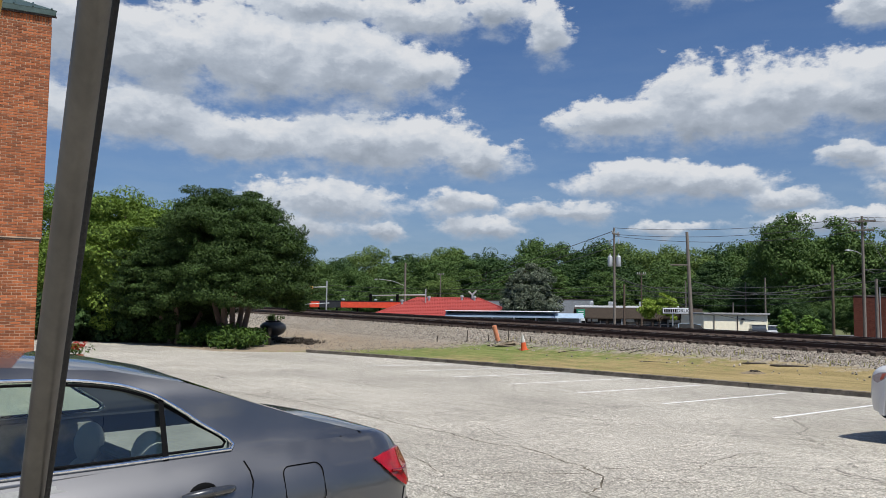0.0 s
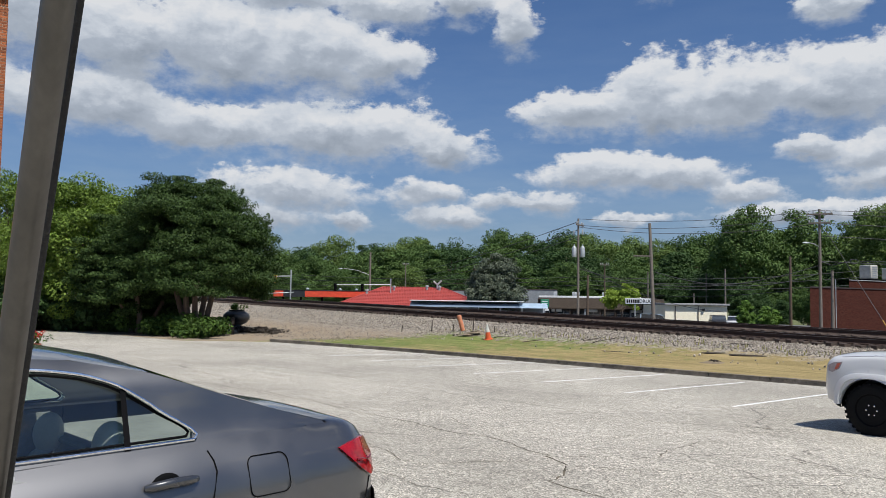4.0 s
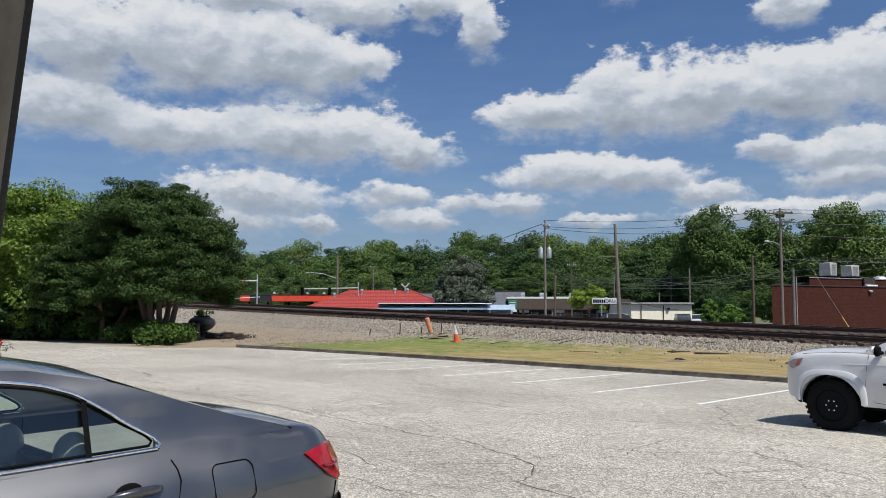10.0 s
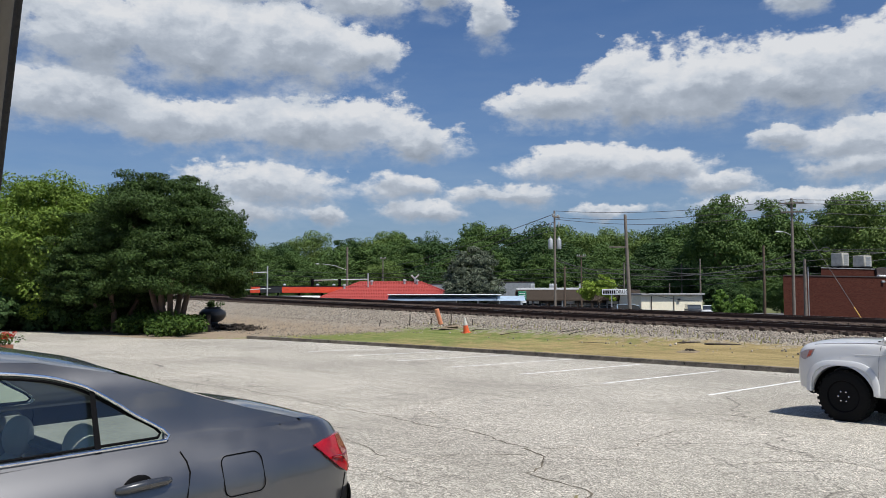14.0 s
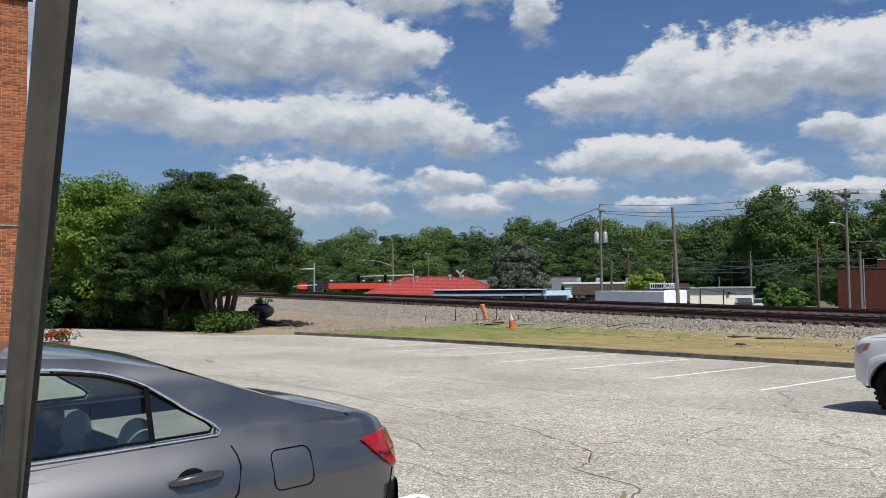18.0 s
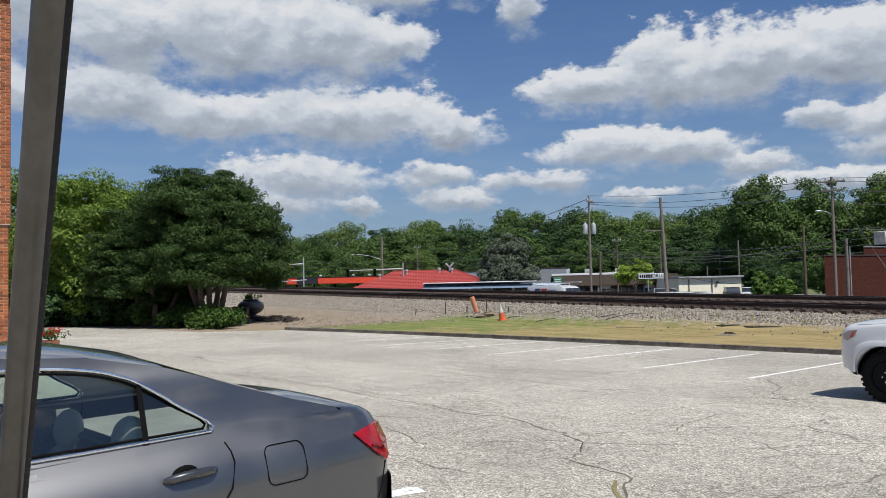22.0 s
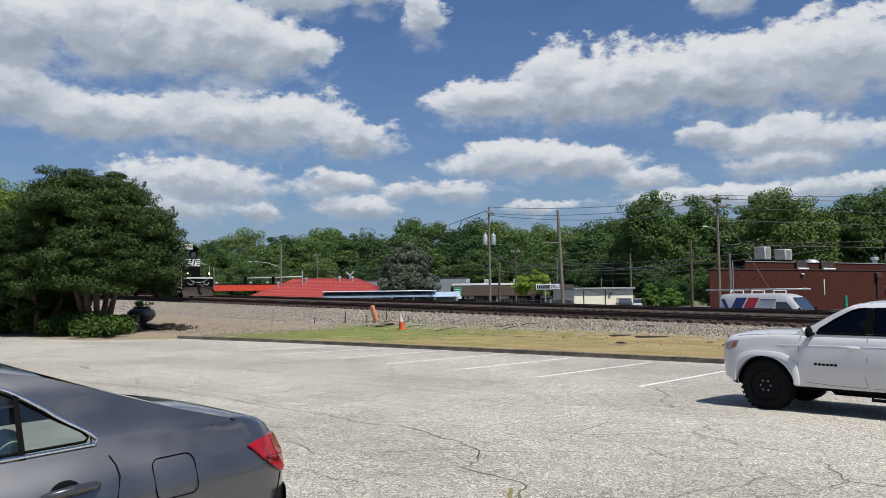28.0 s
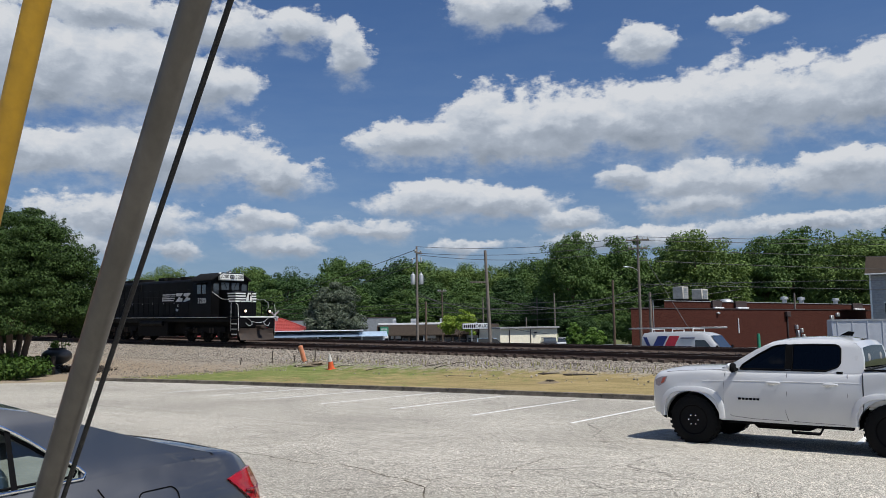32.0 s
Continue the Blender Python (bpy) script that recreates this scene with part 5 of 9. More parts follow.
def lower_body(b, x0, x1, top, half, sill, arches, cabin, crown, bulge=0.05, step=0.05, tuck=0.05, flare=0.0, shoulder=None):
    """The body below the windows: columns of points from the sill over the shoulder to the middle.
    top, half, sill: courses over X; arches: (x, z, r); cabin: X range left open."""
    xs = [x0 + (x1 - x0) * i / int((x1 - x0) / step) for i in range(int((x1 - x0) / step) + 1)]
    rows = []
    for x in xs:
        zt, hw, zb = top(x), half(x), sill(x)
        fl = 0.0
        for ax, az_, ar in arches:
            if abs(x - ax) < ar:
                zb = max(zb, az_ + math.sqrt(ar * ar - (x - ax) ** 2))
            if flare and abs(x - ax) < ar + 0.16:
                fl = max(fl, flare * min(1.0, (ar + 0.16 - abs(x - ax)) / 0.10))
        zb = min(zb, zt - 0.12)
        side = []
        for f in (0, 0.02, 0.08, 0.2, 0.35, 0.5, 0.64, 0.76, 0.86, 0.93, 0.97, 1.0) if not shoulder else (0, 0.02, 0.08, 0.2, 0.35, 0.5, 0.6, 0.68, 0.74, 0.8, 0.85, 0.9, 0.94, 0.97, 1.0):
            z = zb + (zt - zb) * f
            fz = (z - sill(x)) / max(0.1, zt - sill(x))
            y = hw - tuck * (1 - min(1, fz * 2.2)) ** 2 - bulge * (max(0, fz - 0.55) / 0.45) ** 2
            if shoulder:
                y -= shoulder[1] * (max(0, fz - shoulder[0]) / (1 - shoulder[0])) ** 2
            elif f >= 0.93:
                y -= {0.93: 0.006, 0.97: 0.022, 1.0: 0.055}[f]
            near = max(0.0, 1 - f * 3.2)
            side.append((y + fl * near, z))
        line = [(x, side[0][0] - 0.10, side[0][1] + 0.004)] + [(x, y, z) for y, z in side]
        ye, cr = side[-1][0], crown(x)
        deck = [(x, ye * k, zt + 0.012 + cr * (1 - k * k)) for k in (0.93, 0.8, 0.6, 0.4, 0.2, 0.0)]
        rows.append((x, line, deck))
    for sgn in (1, -1):
        for r, nxt in zip(rows, rows[1:]):
            a, c = r[1], nxt[1]
            open_top = cabin[0] < r[0] and nxt[0] < cabin[1]
            if not open_top:
                a, c = a + r[2], c + nxt[2]
            if sgn < 0:
                a, c = [(p[0], -p[1], p[2]) for p in a], [(p[0], -p[1], p[2]) for p in c]
            b.grid([a, c] if sgn > 0 else [c, a])
    for end, flip in ((rows[0], 1), (rows[-1], 0)):
        full = end[1] + end[2]
        n = len(full)
        pts = full + [(p[0], -p[1], p[2]) for p in full]
        fs = [(i, i + 1, n + i + 1, n + i) for i in range(n - 1)]
        b.add(pts, [f[::-1] for f in fs] if flip else fs)
    return b


def ring_panel(b, outer, inner, y_of, sgn, n=56, depth=0.0):
    """A side panel with an opening: outlines in (X, Z); y_of gives the half width at a height."""
    def walk_round(poly):
        pts = poly + [poly[0]]
        ln = [0.0]
        for p, q in zip(pts, pts[1:]):
            ln.append(ln[-1] + math.hypot(q[0] - p[0], q[1] - p[1]))
        out_, k = [], 0
        for i in range(n):
            d = ln[-1] * i / n
            while ln[k + 1] < d:
                k += 1
            f = (d - ln[k]) / max(1e-9, ln[k + 1] - ln[k])
            out_.append((pts[k][0] + (pts[k + 1][0] - pts[k][0]) * f, pts[k][1] + (pts[k + 1][1] - pts[k][1]) * f))
        return out_
    def area(q):
        return sum(q[i][0] * q[(i + 1) % len(q)][1] - q[(i + 1) % len(q)][0] * q[i][1] for i in range(len(q)))
    if area(outer) < 0:
        outer = outer[::-1]
    if area(inner) < 0:
        inner = inner[::-1]
    o, i_ = walk_round(outer), walk_round(inner)
    best = min(range(n), key=lambda k: sum(math.hypot(o[j][0] - i_[(j + k) % n][0], o[j][1] - i_[(j + k) % n][1]) for j in range(0, n, 3)))
    i_ = i_[best:] + i_[:best]
    mids = []
    for k in range(7):
        f = k / 6
        mids.append([(x + (u - x) * f, sgn * y_of(x + (u - x) * f, z + (w - z) * f), z + (w - z) * f) for (x, z), (u, w) in zip(o, i_)])
    C = [(x, sgn * (y_of(x, z) - depth), z) for x, z in i_]
    rows = mids + ([C] if depth else [])
    if sgn > 0:
        rows = [r[::-1] for r in rows]
    b.grid(rows, close=True)
    return b


def softened(poly, n=5):
    """Rounds an outline by a curve through its points, keeping its bottom edge straight."""
    out_, m = [], len(poly)
    for i in range(m):
        a, p, q, c = (Vector((*poly[(i + k) % m], 0)) for k in (-1, 0, 1, 2))
        for j in range(n):
            t = j / n
            if i >= m - 4:
                v = p.lerp(q, t)
            else:
                v = 0.5 * (2 * p + (q - a) * t + (2 * a - 5 * p + 4 * q - c) * t * t + (3 * p - a - 3 * q + c) * t ** 3)
            out_.append((v.x, v.y))
    return out_


def flat_panel(poly, y_of, sgn, inset=0.0):
    b = Build()
    pts = [(x, sgn * (y_of(x, z) - inset), z) for x, z in poly]
    b.add(pts, [tuple(range(len(pts)))[::-1] if sgn > 0 else tuple(range(len(pts)))])
    return b


def make_wheel(parent, x, y, r, w, name="wheel", dark=False, spokes=6, off_road=False):
    """Tyre, rim, spokes and nuts round the axle Y; y is the outer face."""
    sg = 1 if y > 0 else -1
    hub = thing(name, "", "", m=None)
    hub.parent = parent
    hub.matrix_basis = pose(x, y - sg * w / 2, r, 0, 0, 0 if sg > 0 else 180)
    prof = [(r * 0.60, -w / 2), (r * 0.86, -w / 2), (r * 0.97, -w * 0.40), (r, -w * 0.30), (r, w * 0.30), (r * 0.97, w * 0.40), (r * 0.86, w / 2), (r * 0.62, w / 2), (r * 0.60, w * 0.42)]
    tb = Build().lathe(prof, 40, "y")
    if off_road:
        tread = Build()
        for k in range(30):
            a = 2 * math.pi * k / 30
            for sd in (-1, 1):
                tread.at(Matrix.Rotation(a + sd * 0.05, 4, "Y")).box((0, sd * w * 0.27, r * 0.985), (0.045, w * 0.42, 0.02))
        tagged(part("tread", tread, M_RUBBER, hub), kind="stuff")
    part("tyre", tb, M_RUBBER, hub)
    rim = Build().lathe([(r * 0.10, w * 0.26), (r * 0.30, w * 0.22), (r * 0.50, w * 0.10), (r * 0.54, w * 0.40), (r * 0.61, w * 0.47), (r * 0.63, w * 0.44), (r * 0.60, -w * 0.4)], 32, "y")
    for k in range(spokes):
        a = 2 * math.pi * k / spokes
        rim.at(Matrix.Rotation(a, 4, "Y")).prism([(-0.045, r * 0.1), (0.045, r * 0.1), (0.030, r * 0.56), (-0.030, r * 0.56)], w * 0.24, w * 0.38, "y")
    rim.at(Matrix.Identity(4))
    part("rim", rim, M_DARK if dark else M_GALV, hub, "black alloy rim" if dark else "silver alloy rim")
    nut = Build().lathe([(0.012, w * 0.36), (0.012, w * 0.44), (0.006, w * 0.45)], 6, "y").mesh("wheel_nut")
    for k in range(6):
        a = 2 * math.pi * k / 6
        part("wheel_nut", nut, M_CHROME if dark else M_DARK, hub).matrix_basis = pose(r * 0.2 * math.cos(a), 0, r * 0.2 * math.sin(a))
    return hub


def seat(parent, x, y, z, cloth):
    b = Build()
    b.at(pose(x, y, z)).box((0.02, 0, 0.0), (0.5, 0.5, 0.16), 0.06)
    b.at(pose(x - 0.24, y, z + 0.36, 0, -16, 0)).ball((0, 0, 0.02), (0.085, 0.23, 0.37), 18, 12)
    for k in (-1, 1):
        b.ball((0.04, 0.19 * k, -0.04), (0.09, 0.065, 0.28), 12, 10)
    b.at(Matrix.Identity(4))
    st = part("seat", b, cloth, parent, "pale grey cloth car seat")
    hr = Build().at(pose(x - 0.36, y, z + 0.80, 0, -12, 0)).ball((0, 0, 0), (0.06, 0.135, 0.10), 16, 10)
    for k in (-1, 1):
        hr.tube([(0, 0.05 * k, -0.22), (0, 0.05 * k, -0.06)], 0.008, 6)
    part("headrest", hr, cloth, st, "headrest on two steel pins")
    return st


def rounded(x0, z0, x1, z1, r, n=5):
    pts = []
    for cx, cz, a0 in ((x1 - r, z1 - r, 0), (x0 + r, z1 - r, 90), (x0 + r, z0 + r, 180), (x1 - r, z0 + r, 270)):
        pts += [(cx + r * math.cos(radians(a0 + 90 * i / n)), cz + r * math.sin(radians(a0 + 90 * i / n))) for i in range(n + 1)]
    return pts


def groove(pts, r=0.004):
    return Build().tube(pts, r, 6)


# ---- the grey sedan; origin under its rear axle ----
def make_sedan(m):
    car = thing("sedan", "metallic grey four-door sedan parked on the asphalt", "car", m=m)
    top = curve((-1.06, -0.98, -0.80, -0.55, -0.2, 0.11, 0.6, 1.1, 2.0, 2.5, 3.0, 3.45, 3.68, 3.75), (0.80, 0.98, 1.085, 1.11, 1.118, 1.112, 1.10, 1.085, 1.06, 1.03, 0.96, 0.86, 0.74, 0.62))
    half = curve((-1.06, -0.95, -0.78, -0.5, 0, 0.8, 2.2, 3.0, 3.4, 3.65, 3.75), (0.46, 0.70, 0.845, 0.895, 0.91, 0.915, 0.91, 0.89, 0.83, 0.70, 0.55))
    sill = curve((-1.06, -0.8, -0.3, 2.9, 3.5, 3.75), (0.42, 0.25, 0.20, 0.20, 0.22, 0.34))
    crown = curve((-1.06, -0.6, 0, 1, 2, 3, 3.75), (0.02, 0.03, 0.03, 0.02, 0.04, 0.06, 0.05))
    body = Build()
    body.weld = True
    lower_body(body, -1.06, 3.75, top, half, sill, ((0, 0.33, 0.37), (2.775, 0.33, 0.37)), (-0.52, 2.15), crown, bulge=0.0, step=0.04, shoulder=(0.74, 0.125))
    part("body", body, M_CARGREY, car)
    # greenhouse: side panels with window openings, roof, front and rear glass

    def y_of(x, z):
        base, u = half(x) - 0.125, max(0.0, z - 1.10)
        return base - 0.27 * u - 0.034 * (1 - math.exp(-u / 0.042)) - max(0.0, z - 1.33) ** 2 * 4.4
    roof_line = [(-0.64, 1.118), (-0.36, 1.20), (-0.06, 1.302), (0.22, 1.400), (0.52, 1.463), (0.9, 1.492), (1.3, 1.496), (1.62, 1.470), (1.9, 1.395), (2.2, 1.26), (2.42, 1.14)]
    bottom = [(2.42, 1.045), (1.5, 1.075), (0.6, 1.09), (-0.64, 1.085)]
    outer = roof_line + bottom
    # rear window opening runs from the quarter light to the front door
    win = [(0.07, 1.122), (0.20, 1.248), (0.345, 1.350), (0.43, 1.388), (0.52, 1.414), (0.685, 1.437), (0.95, 1.448), (1.35, 1.446), (1.60, 1.422), (1.85, 1.335), (2.12, 1.20), (2.18, 1.118), (1.2, 1.122), (0.6, 1.120)]
    win = softened(win)
    for sgn in (1, -1):
        g = ring_panel(Build(), outer, win, y_of, sgn, 90, 0.02)
        part("side_frame", g, M_CARGREY, car)
        loop = win + [win[0]]
        trim = Build().tube([(x, sgn * (y_of(x, z) + 0.006), z) for x, z in loop], 0.0075, 8, False)
        part("window_trim", trim, M_CHROME, car, "bright chrome window surround")
        seal = Build().tube([(x, sgn * (y_of(x, z) - 0.012), z) for x, z in [((p[0] - 1.1) * 0.975 + 1.1, (p[1] - 1.25) * 0.91 + 1.25) for p in loop]], 0.006, 6, False)
        part("window_seal", seal, M_DARK, car, "black rubber seal")
        part("side_window", flat_panel(win, y_of, sgn, 0.014), M_GLASS, car, "tinted side window").visible_shadow = False
        for xd, zt in ((0.355, 1.345), (1.05, 1.445)):
            w = 0.013 if xd < 0.6 else 0.075
            part("window_post", Build().add([(xd - w, sgn * (y_of(xd, 1.11) + 0.002), 1.112), (xd + w, sgn * (y_of(xd, 1.11) + 0.002), 1.112), (xd + w * 0.8 - 0.01, sgn * (y_of(xd, zt) + 0.002), zt), (xd - w * 0.8 - 0.01, sgn * (y_of(xd, zt) + 0.002), zt)], [(0, 1, 2, 3) if sgn < 0 else (3, 2, 1, 0)]), M_DARK if xd < 0.6 else M_CARGREY, car, "black window post" if xd < 0.6 else "door pillar")
    rows = []
    for x, z in roof_line:
        ye = y_of(x, z)
        rows.append([(x, ye * k, z + 0.040 * (1 - k * k) * min(1, (z - 1.1) * 4)) for k in (1, 0.96, 0.88, 0.7, 0.45, 0.2, 0, -0.2, -0.45, -0.7, -0.88, -0.96, -1)])
    part("roof", Build().grid(rows[3:9]), M_CARGREY, car)
    part("rear_window", Build().grid([[p for p in r[1:-1]] for r in rows[0:4]]), M_REARGLASS, car, "dark rear window").visible_shadow = False
    for sl in (slice(0, 2), slice(-2, None)):
        part("rear_pillar_skin", Build().grid([r[sl] for r in rows[0:4]]), M_CARGREY, car)
    part("windscreen", Build().grid(rows[8:11]), M_GLASS, car, "windscreen").visible_shadow = False
    # boot lid lip, seams
    for sgn in (1, -1):
        def ys(x, z, e=0.001):
            fz = (z - sill(x)) / (top(x) - sill(x))
            return sgn * (half(x) - 0.05 * (1 - min(1, fz * 2.2)) ** 2 - 0.125 * (max(0, fz - 0.74) / 0.26) ** 2 + e)
        seam = [(0.036, 1.078), (0.022, 1.04), (0.02, 1.0), (0.05, 0.90), (0.16, 0.75), (0.33, 0.62), (0.38, 0.5), (0.38, 0.30)]
        part("door_seam", groove([(x, ys(x, z, 0.0030), z) for x, z in seam], 0.0032), M_DARK, car)
        part("door_seam", groove([(x, ys(x, z, -0.001), z) for x, z in ((1.08, 1.07), (1.06, 0.8), (1.06, 0.3))], 0.006), M_DARK, car)
        if sgn > 0:
            lid = rounded(-0.325, 0.872, -0.125, 1.035, 0.035)
            part("fuel_door", groove([(x, ys(x, z, 0.0030), z) for x, z in lid + [lid[0]]], 0.0026), M_DARK, car, "outline of the fuel door")
        for hx in (0.232, 1.21):
            hz = 0.996
            # no hollow here: a black bulge puts the recess's shade into colour
            cup = Build().ball((hx + 0.01, ys(hx, hz - 0.014, -0.004), hz - 0.014), (0.062, 0.012, 0.046), 18, 8)
            part("handle_cup", cup, M_DARK, car, "black bulge for the shaded recess behind the door handle")
            hb = Build()
            hb.tube([(hx - 0.115, ys(hx, hz, 0.012), hz - 0.008), (hx - 0.09, ys(hx, hz, 0.030), hz - 0.004), (hx, ys(hx, hz, 0.038), hz - 0.002), (hx + 0.07, ys(hx, hz, 0.032), hz - 0.008), (hx + 0.10, ys(hx, hz, 0.012), hz - 0.014)], [0.014, 0.018, 0.019, 0.018, 0.012], 10)
            part("door_handle", hb, M_HANDLE, car, "dark grey door handle")
        lamp = [(-0.62, 1.008), (-0.70, 1.022), (-0.79, 1.028), (-0.865, 1.022), (-0.885, 0.94), (-0.875, 0.86), (-0.84, 0.848), (-0.77, 0.885), (-0.69, 0.945)]
        face = Build()
        out_pts = [(x - 0.008, ys(x, z, 0.012), z) for x, z in lamp]
        in_pts = [(x, ys(x, z, -0.05), z) for x, z in lamp]
        n = len(lamp)
        face.add(out_pts + in_pts + [(sum(p[0] for p in out_pts) / n, sum(p[1] for p in out_pts) / n + sgn * 0.022, sum(p[2] for p in out_pts) / n)],
                 [((i, (i + 1) % n, 2 * n) if sgn < 0 else ((i + 1) % n, i, 2 * n)) for i in range(n)] + [((i, n + i, n + (i + 1) % n, (i + 1) % n) if sgn < 0 else ((i + 1) % n, n + (i + 1) % n, n + i, i)) for i in range(n)])
        tl = part("tail_lamp", face, M_TAIL, car, "red tail lamp wrapping the corner", smooth=60)
        part("lamp_rib", Build().tube([(-0.72, ys(-0.72, 0.945, 0.020), 0.945), (-0.80, ys(-0.80, 0.94, 0.034), 0.94), (-0.87, ys(-0.87, 0.935, 0.020), 0.935)], 0.005, 6), M_TAILDARK, tl, "darker lens rib")
        part("bumper_seam", groove([(x, ys(x, z, 0.0008), z) for x, z in ((-0.85, 0.84), (-0.80, 0.74), (-0.74, 0.64), (-0.66, 0.57), (-0.46, 0.52))], 0.0040), M_DARK, car)
    bumper = Build()
    rowsb = []
    for zz in (0.34, 0.45, 0.58, 0.68, 0.76):
        rowsb.append([(-1.085 + 0.25 * (abs(k) ** 3), 0.868 * k, zz) for k in (1, 0.9, 0.75, 0.5, 0.25, 0, -0.25, -0.5, -0.75, -0.9, -1)])
    part("rear_bumper", bumper.grid([r[::-1] for r in rowsb]), M_CARGREY, car)
    part("number_plate", Build().box((-1.075, 0, 0.86), (0.02, 0.31, 0.15), 0.004), M_WHITE, car, "pale blank plate")
    # inside
    cabin = thing("cabin", "", "")
    cabin.parent = car
    for sx, sy, sz in ((0.62, 0.38, 0.27), (0.62, -0.38, 0.22), (1.42, 0.38, 0.40), (1.42, -0.38, 0.40)):
        seat(cabin, sx, sy, sz, M_SEAT)
    part("cabin_tub", Build().grid([[(-0.52, k * 0.70, 1.0), (0.10, k * 0.74, 0.98), (0.12, k * 0.78, 0.42), (2.1, k * 0.78, 0.42), (2.3, k * 0.74, 1.0)] for k in (1, 0.5, 0, -0.5, -1)]), M_CABIN, cabin)
    part("parcel_shelf", Build().box((-0.12, 0, 1.0), (0.75, 1.30, 0.03), 0.01), M_CABIN, cabin)
    for k in (1, -1):
        part("door_card", Build().box((1.1, k * 0.80, 0.8), (2.0, 0.05, 0.56), 0.02), M_CABIN, cabin)
    for x in (0, 2.775):
        for y in (0.9, -0.9):
            make_wheel(car, x, y, 0.33, 0.21, spokes=10)
    return car


sx0, sy0 = -0.51 - 0.669 * 0.895, 3.67 + 0.743 * 0.895
sx0, sy0 = sx0 - 0.743 * 0.32, sy0 - 0.669 * 0.32
make_sedan(pose(sx0, sy0, lot_z(sx0, sy0), -0.5, 0.9, 222.0))


# ---- the white pickup; origin under its front axle ----
def make_pickup(m):
    car = thing("pickup_truck", "white crew-cab pickup truck on black off-road wheels", "pickup truck", m=m)
    top = curve((-4.1, -4.05, -2.62, -2.60, -0.62, -0.58, -0.2, 0.25, 0.48, 0.60, 0.69, 0.76), (1.20, 1.265, 1.265, 1.235, 1.225, 1.235, 1.222, 1.195, 1.175, 1.155, 1.11, 1.03))
    half = curve((-4.1, -3.9, -2.6, -0.5, 0.15, 0.42, 0.58, 0.70, 0.76), (0.84, 0.87, 0.88, 0.88, 0.88, 0.872, 0.85, 0.79, 0.70))
    sill = curve((-4.1, -3.4, -2.5, -0.4, 0.35, 0.8), (0.56, 0.52, 0.44, 0.43, 0.46, 0.50))
    crown = curve((-4.1, -2.6, -0.5, 0.3, 0.8), (0.0, 0.0, 0.03, 0.05, 0.04))
    arches = ((0, 0.40, 0.475), (-2.98, 0.40, 0.475))
    body = Build()
    body.weld = True
    lower_body(body, -2.60, 0.76, top, half, sill, arches, (-2.5, -0.62), crown, bulge=0.05, step=0.04, tuck=0.06, flare=0.035)
    part("body", body, M_CARWHITE, car)
    bed = Build()
    bed.weld = True
    lower_body(bed, -4.1, -2.62, top, half, sill, arches, (-4.0, -2.66), crown, bulge=0.02, step=0.04, tuck=0.05, flare=0.035)
    bed.box((-3.35, 0, 0.72), (1.4, 1.5, 0.05))
    for k in (1, -1):
        bed.box((-3.35, k * 0.78, 1.0), (1.42, 0.05, 0.52), 0.01)
    part("cargo_bed", bed, M_CARWHITE, car)
    part("bed_rail", Build().box((-3.35, 0.815, 1.275), (1.44, 0.07, 0.02), 0.006).box((-3.35, -0.815, 1.275), (1.44, 0.07, 0.02), 0.006).box((-2.66, 0, 1.272), (0.04, 1.6, 0.02), 0.006), M_DARK, car, "black bed rail cap")

    def y_of(x, z):
        return 0.815 - max(0, z - 1.22) * 0.30 - max(0, z - 1.60) ** 2 * 5
    roof_line = [(-2.62, 1.235), (-2.61, 1.45), (-2.58, 1.59), (-2.50, 1.665), (-2.30, 1.705), (-1.9, 1.725), (-1.5, 1.712), (-1.27, 1.672), (-1.02, 1.545), (-0.76, 1.385), (-0.50, 1.235)]
    outer = roof_line + [(-0.56, 1.20), (-1.6, 1.20), (-2.60, 1.20)]
    w_front = [(-0.80, 1.255), (-0.84, 1.32), (-1.06, 1.47), (-1.28, 1.595), (-1.38, 1.628), (-1.50, 1.642), (-1.50, 1.255)]
    w_rear = [(-1.60, 1.255), (-1.60, 1.638), (-1.9, 1.645), (-2.22, 1.638), (-2.27, 1.622), (-2.30, 1.58), (-2.30, 1.37), (-2.26, 1.31), (-2.12, 1.255)]
    for sgn in (1, -1):
        front = [(-1.535, 1.7131), (-1.5, 1.712), (-1.27, 1.672), (-1.02, 1.545), (-0.76, 1.385), (-0.50, 1.235), (-0.50, 1.20), (-1.535, 1.20)]
        rear = [(-2.62, 1.20), (-2.62, 1.235), (-2.61, 1.45), (-2.58, 1.59), (-2.50, 1.665), (-2.30, 1.705), (-1.9, 1.725), (-1.535, 1.7131), (-1.535, 1.20)]
        pl = ring_panel(Build(), front[::-1], w_front, y_of, sgn, 80, 0.02)
        ring_panel(pl, rear[::-1], [w_rear[0]] + w_rear[:0:-1], y_of, sgn, 80, 0.02)
        part("side_frame", pl, M_CARWHITE, car)
        for w in (w_front, w_rear):
            part("side_window", flat_panel(w if w is w_rear else w[::-1], y_of, sgn, 0.012), M_PRIVACY, car, "dark tinted side window")
        part("window_seal", Build().tube([(x, sgn * (y_of(x, z) + 0.003), z) for x, z in w_front + [w_front[0]]], 0.012, 6, False).tube([(x, sgn * (y_of(x, z) + 0.003), z) for x, z in w_rear + [w_rear[0]]], 0.012, 6, False), M_DARK, car, "black window seal")
        pc = [[(x, sgn * (y_of(0, z) + 0.006), z) for x in (-1.50, -1.60)] for z in (1.258, 1.4, 1.55, 1.60, 1.625, 1.642)]
        part("pillar_cover", Build().grid(pc if sgn < 0 else pc[::-1]), M_DARK, car, "black door pillar cover")

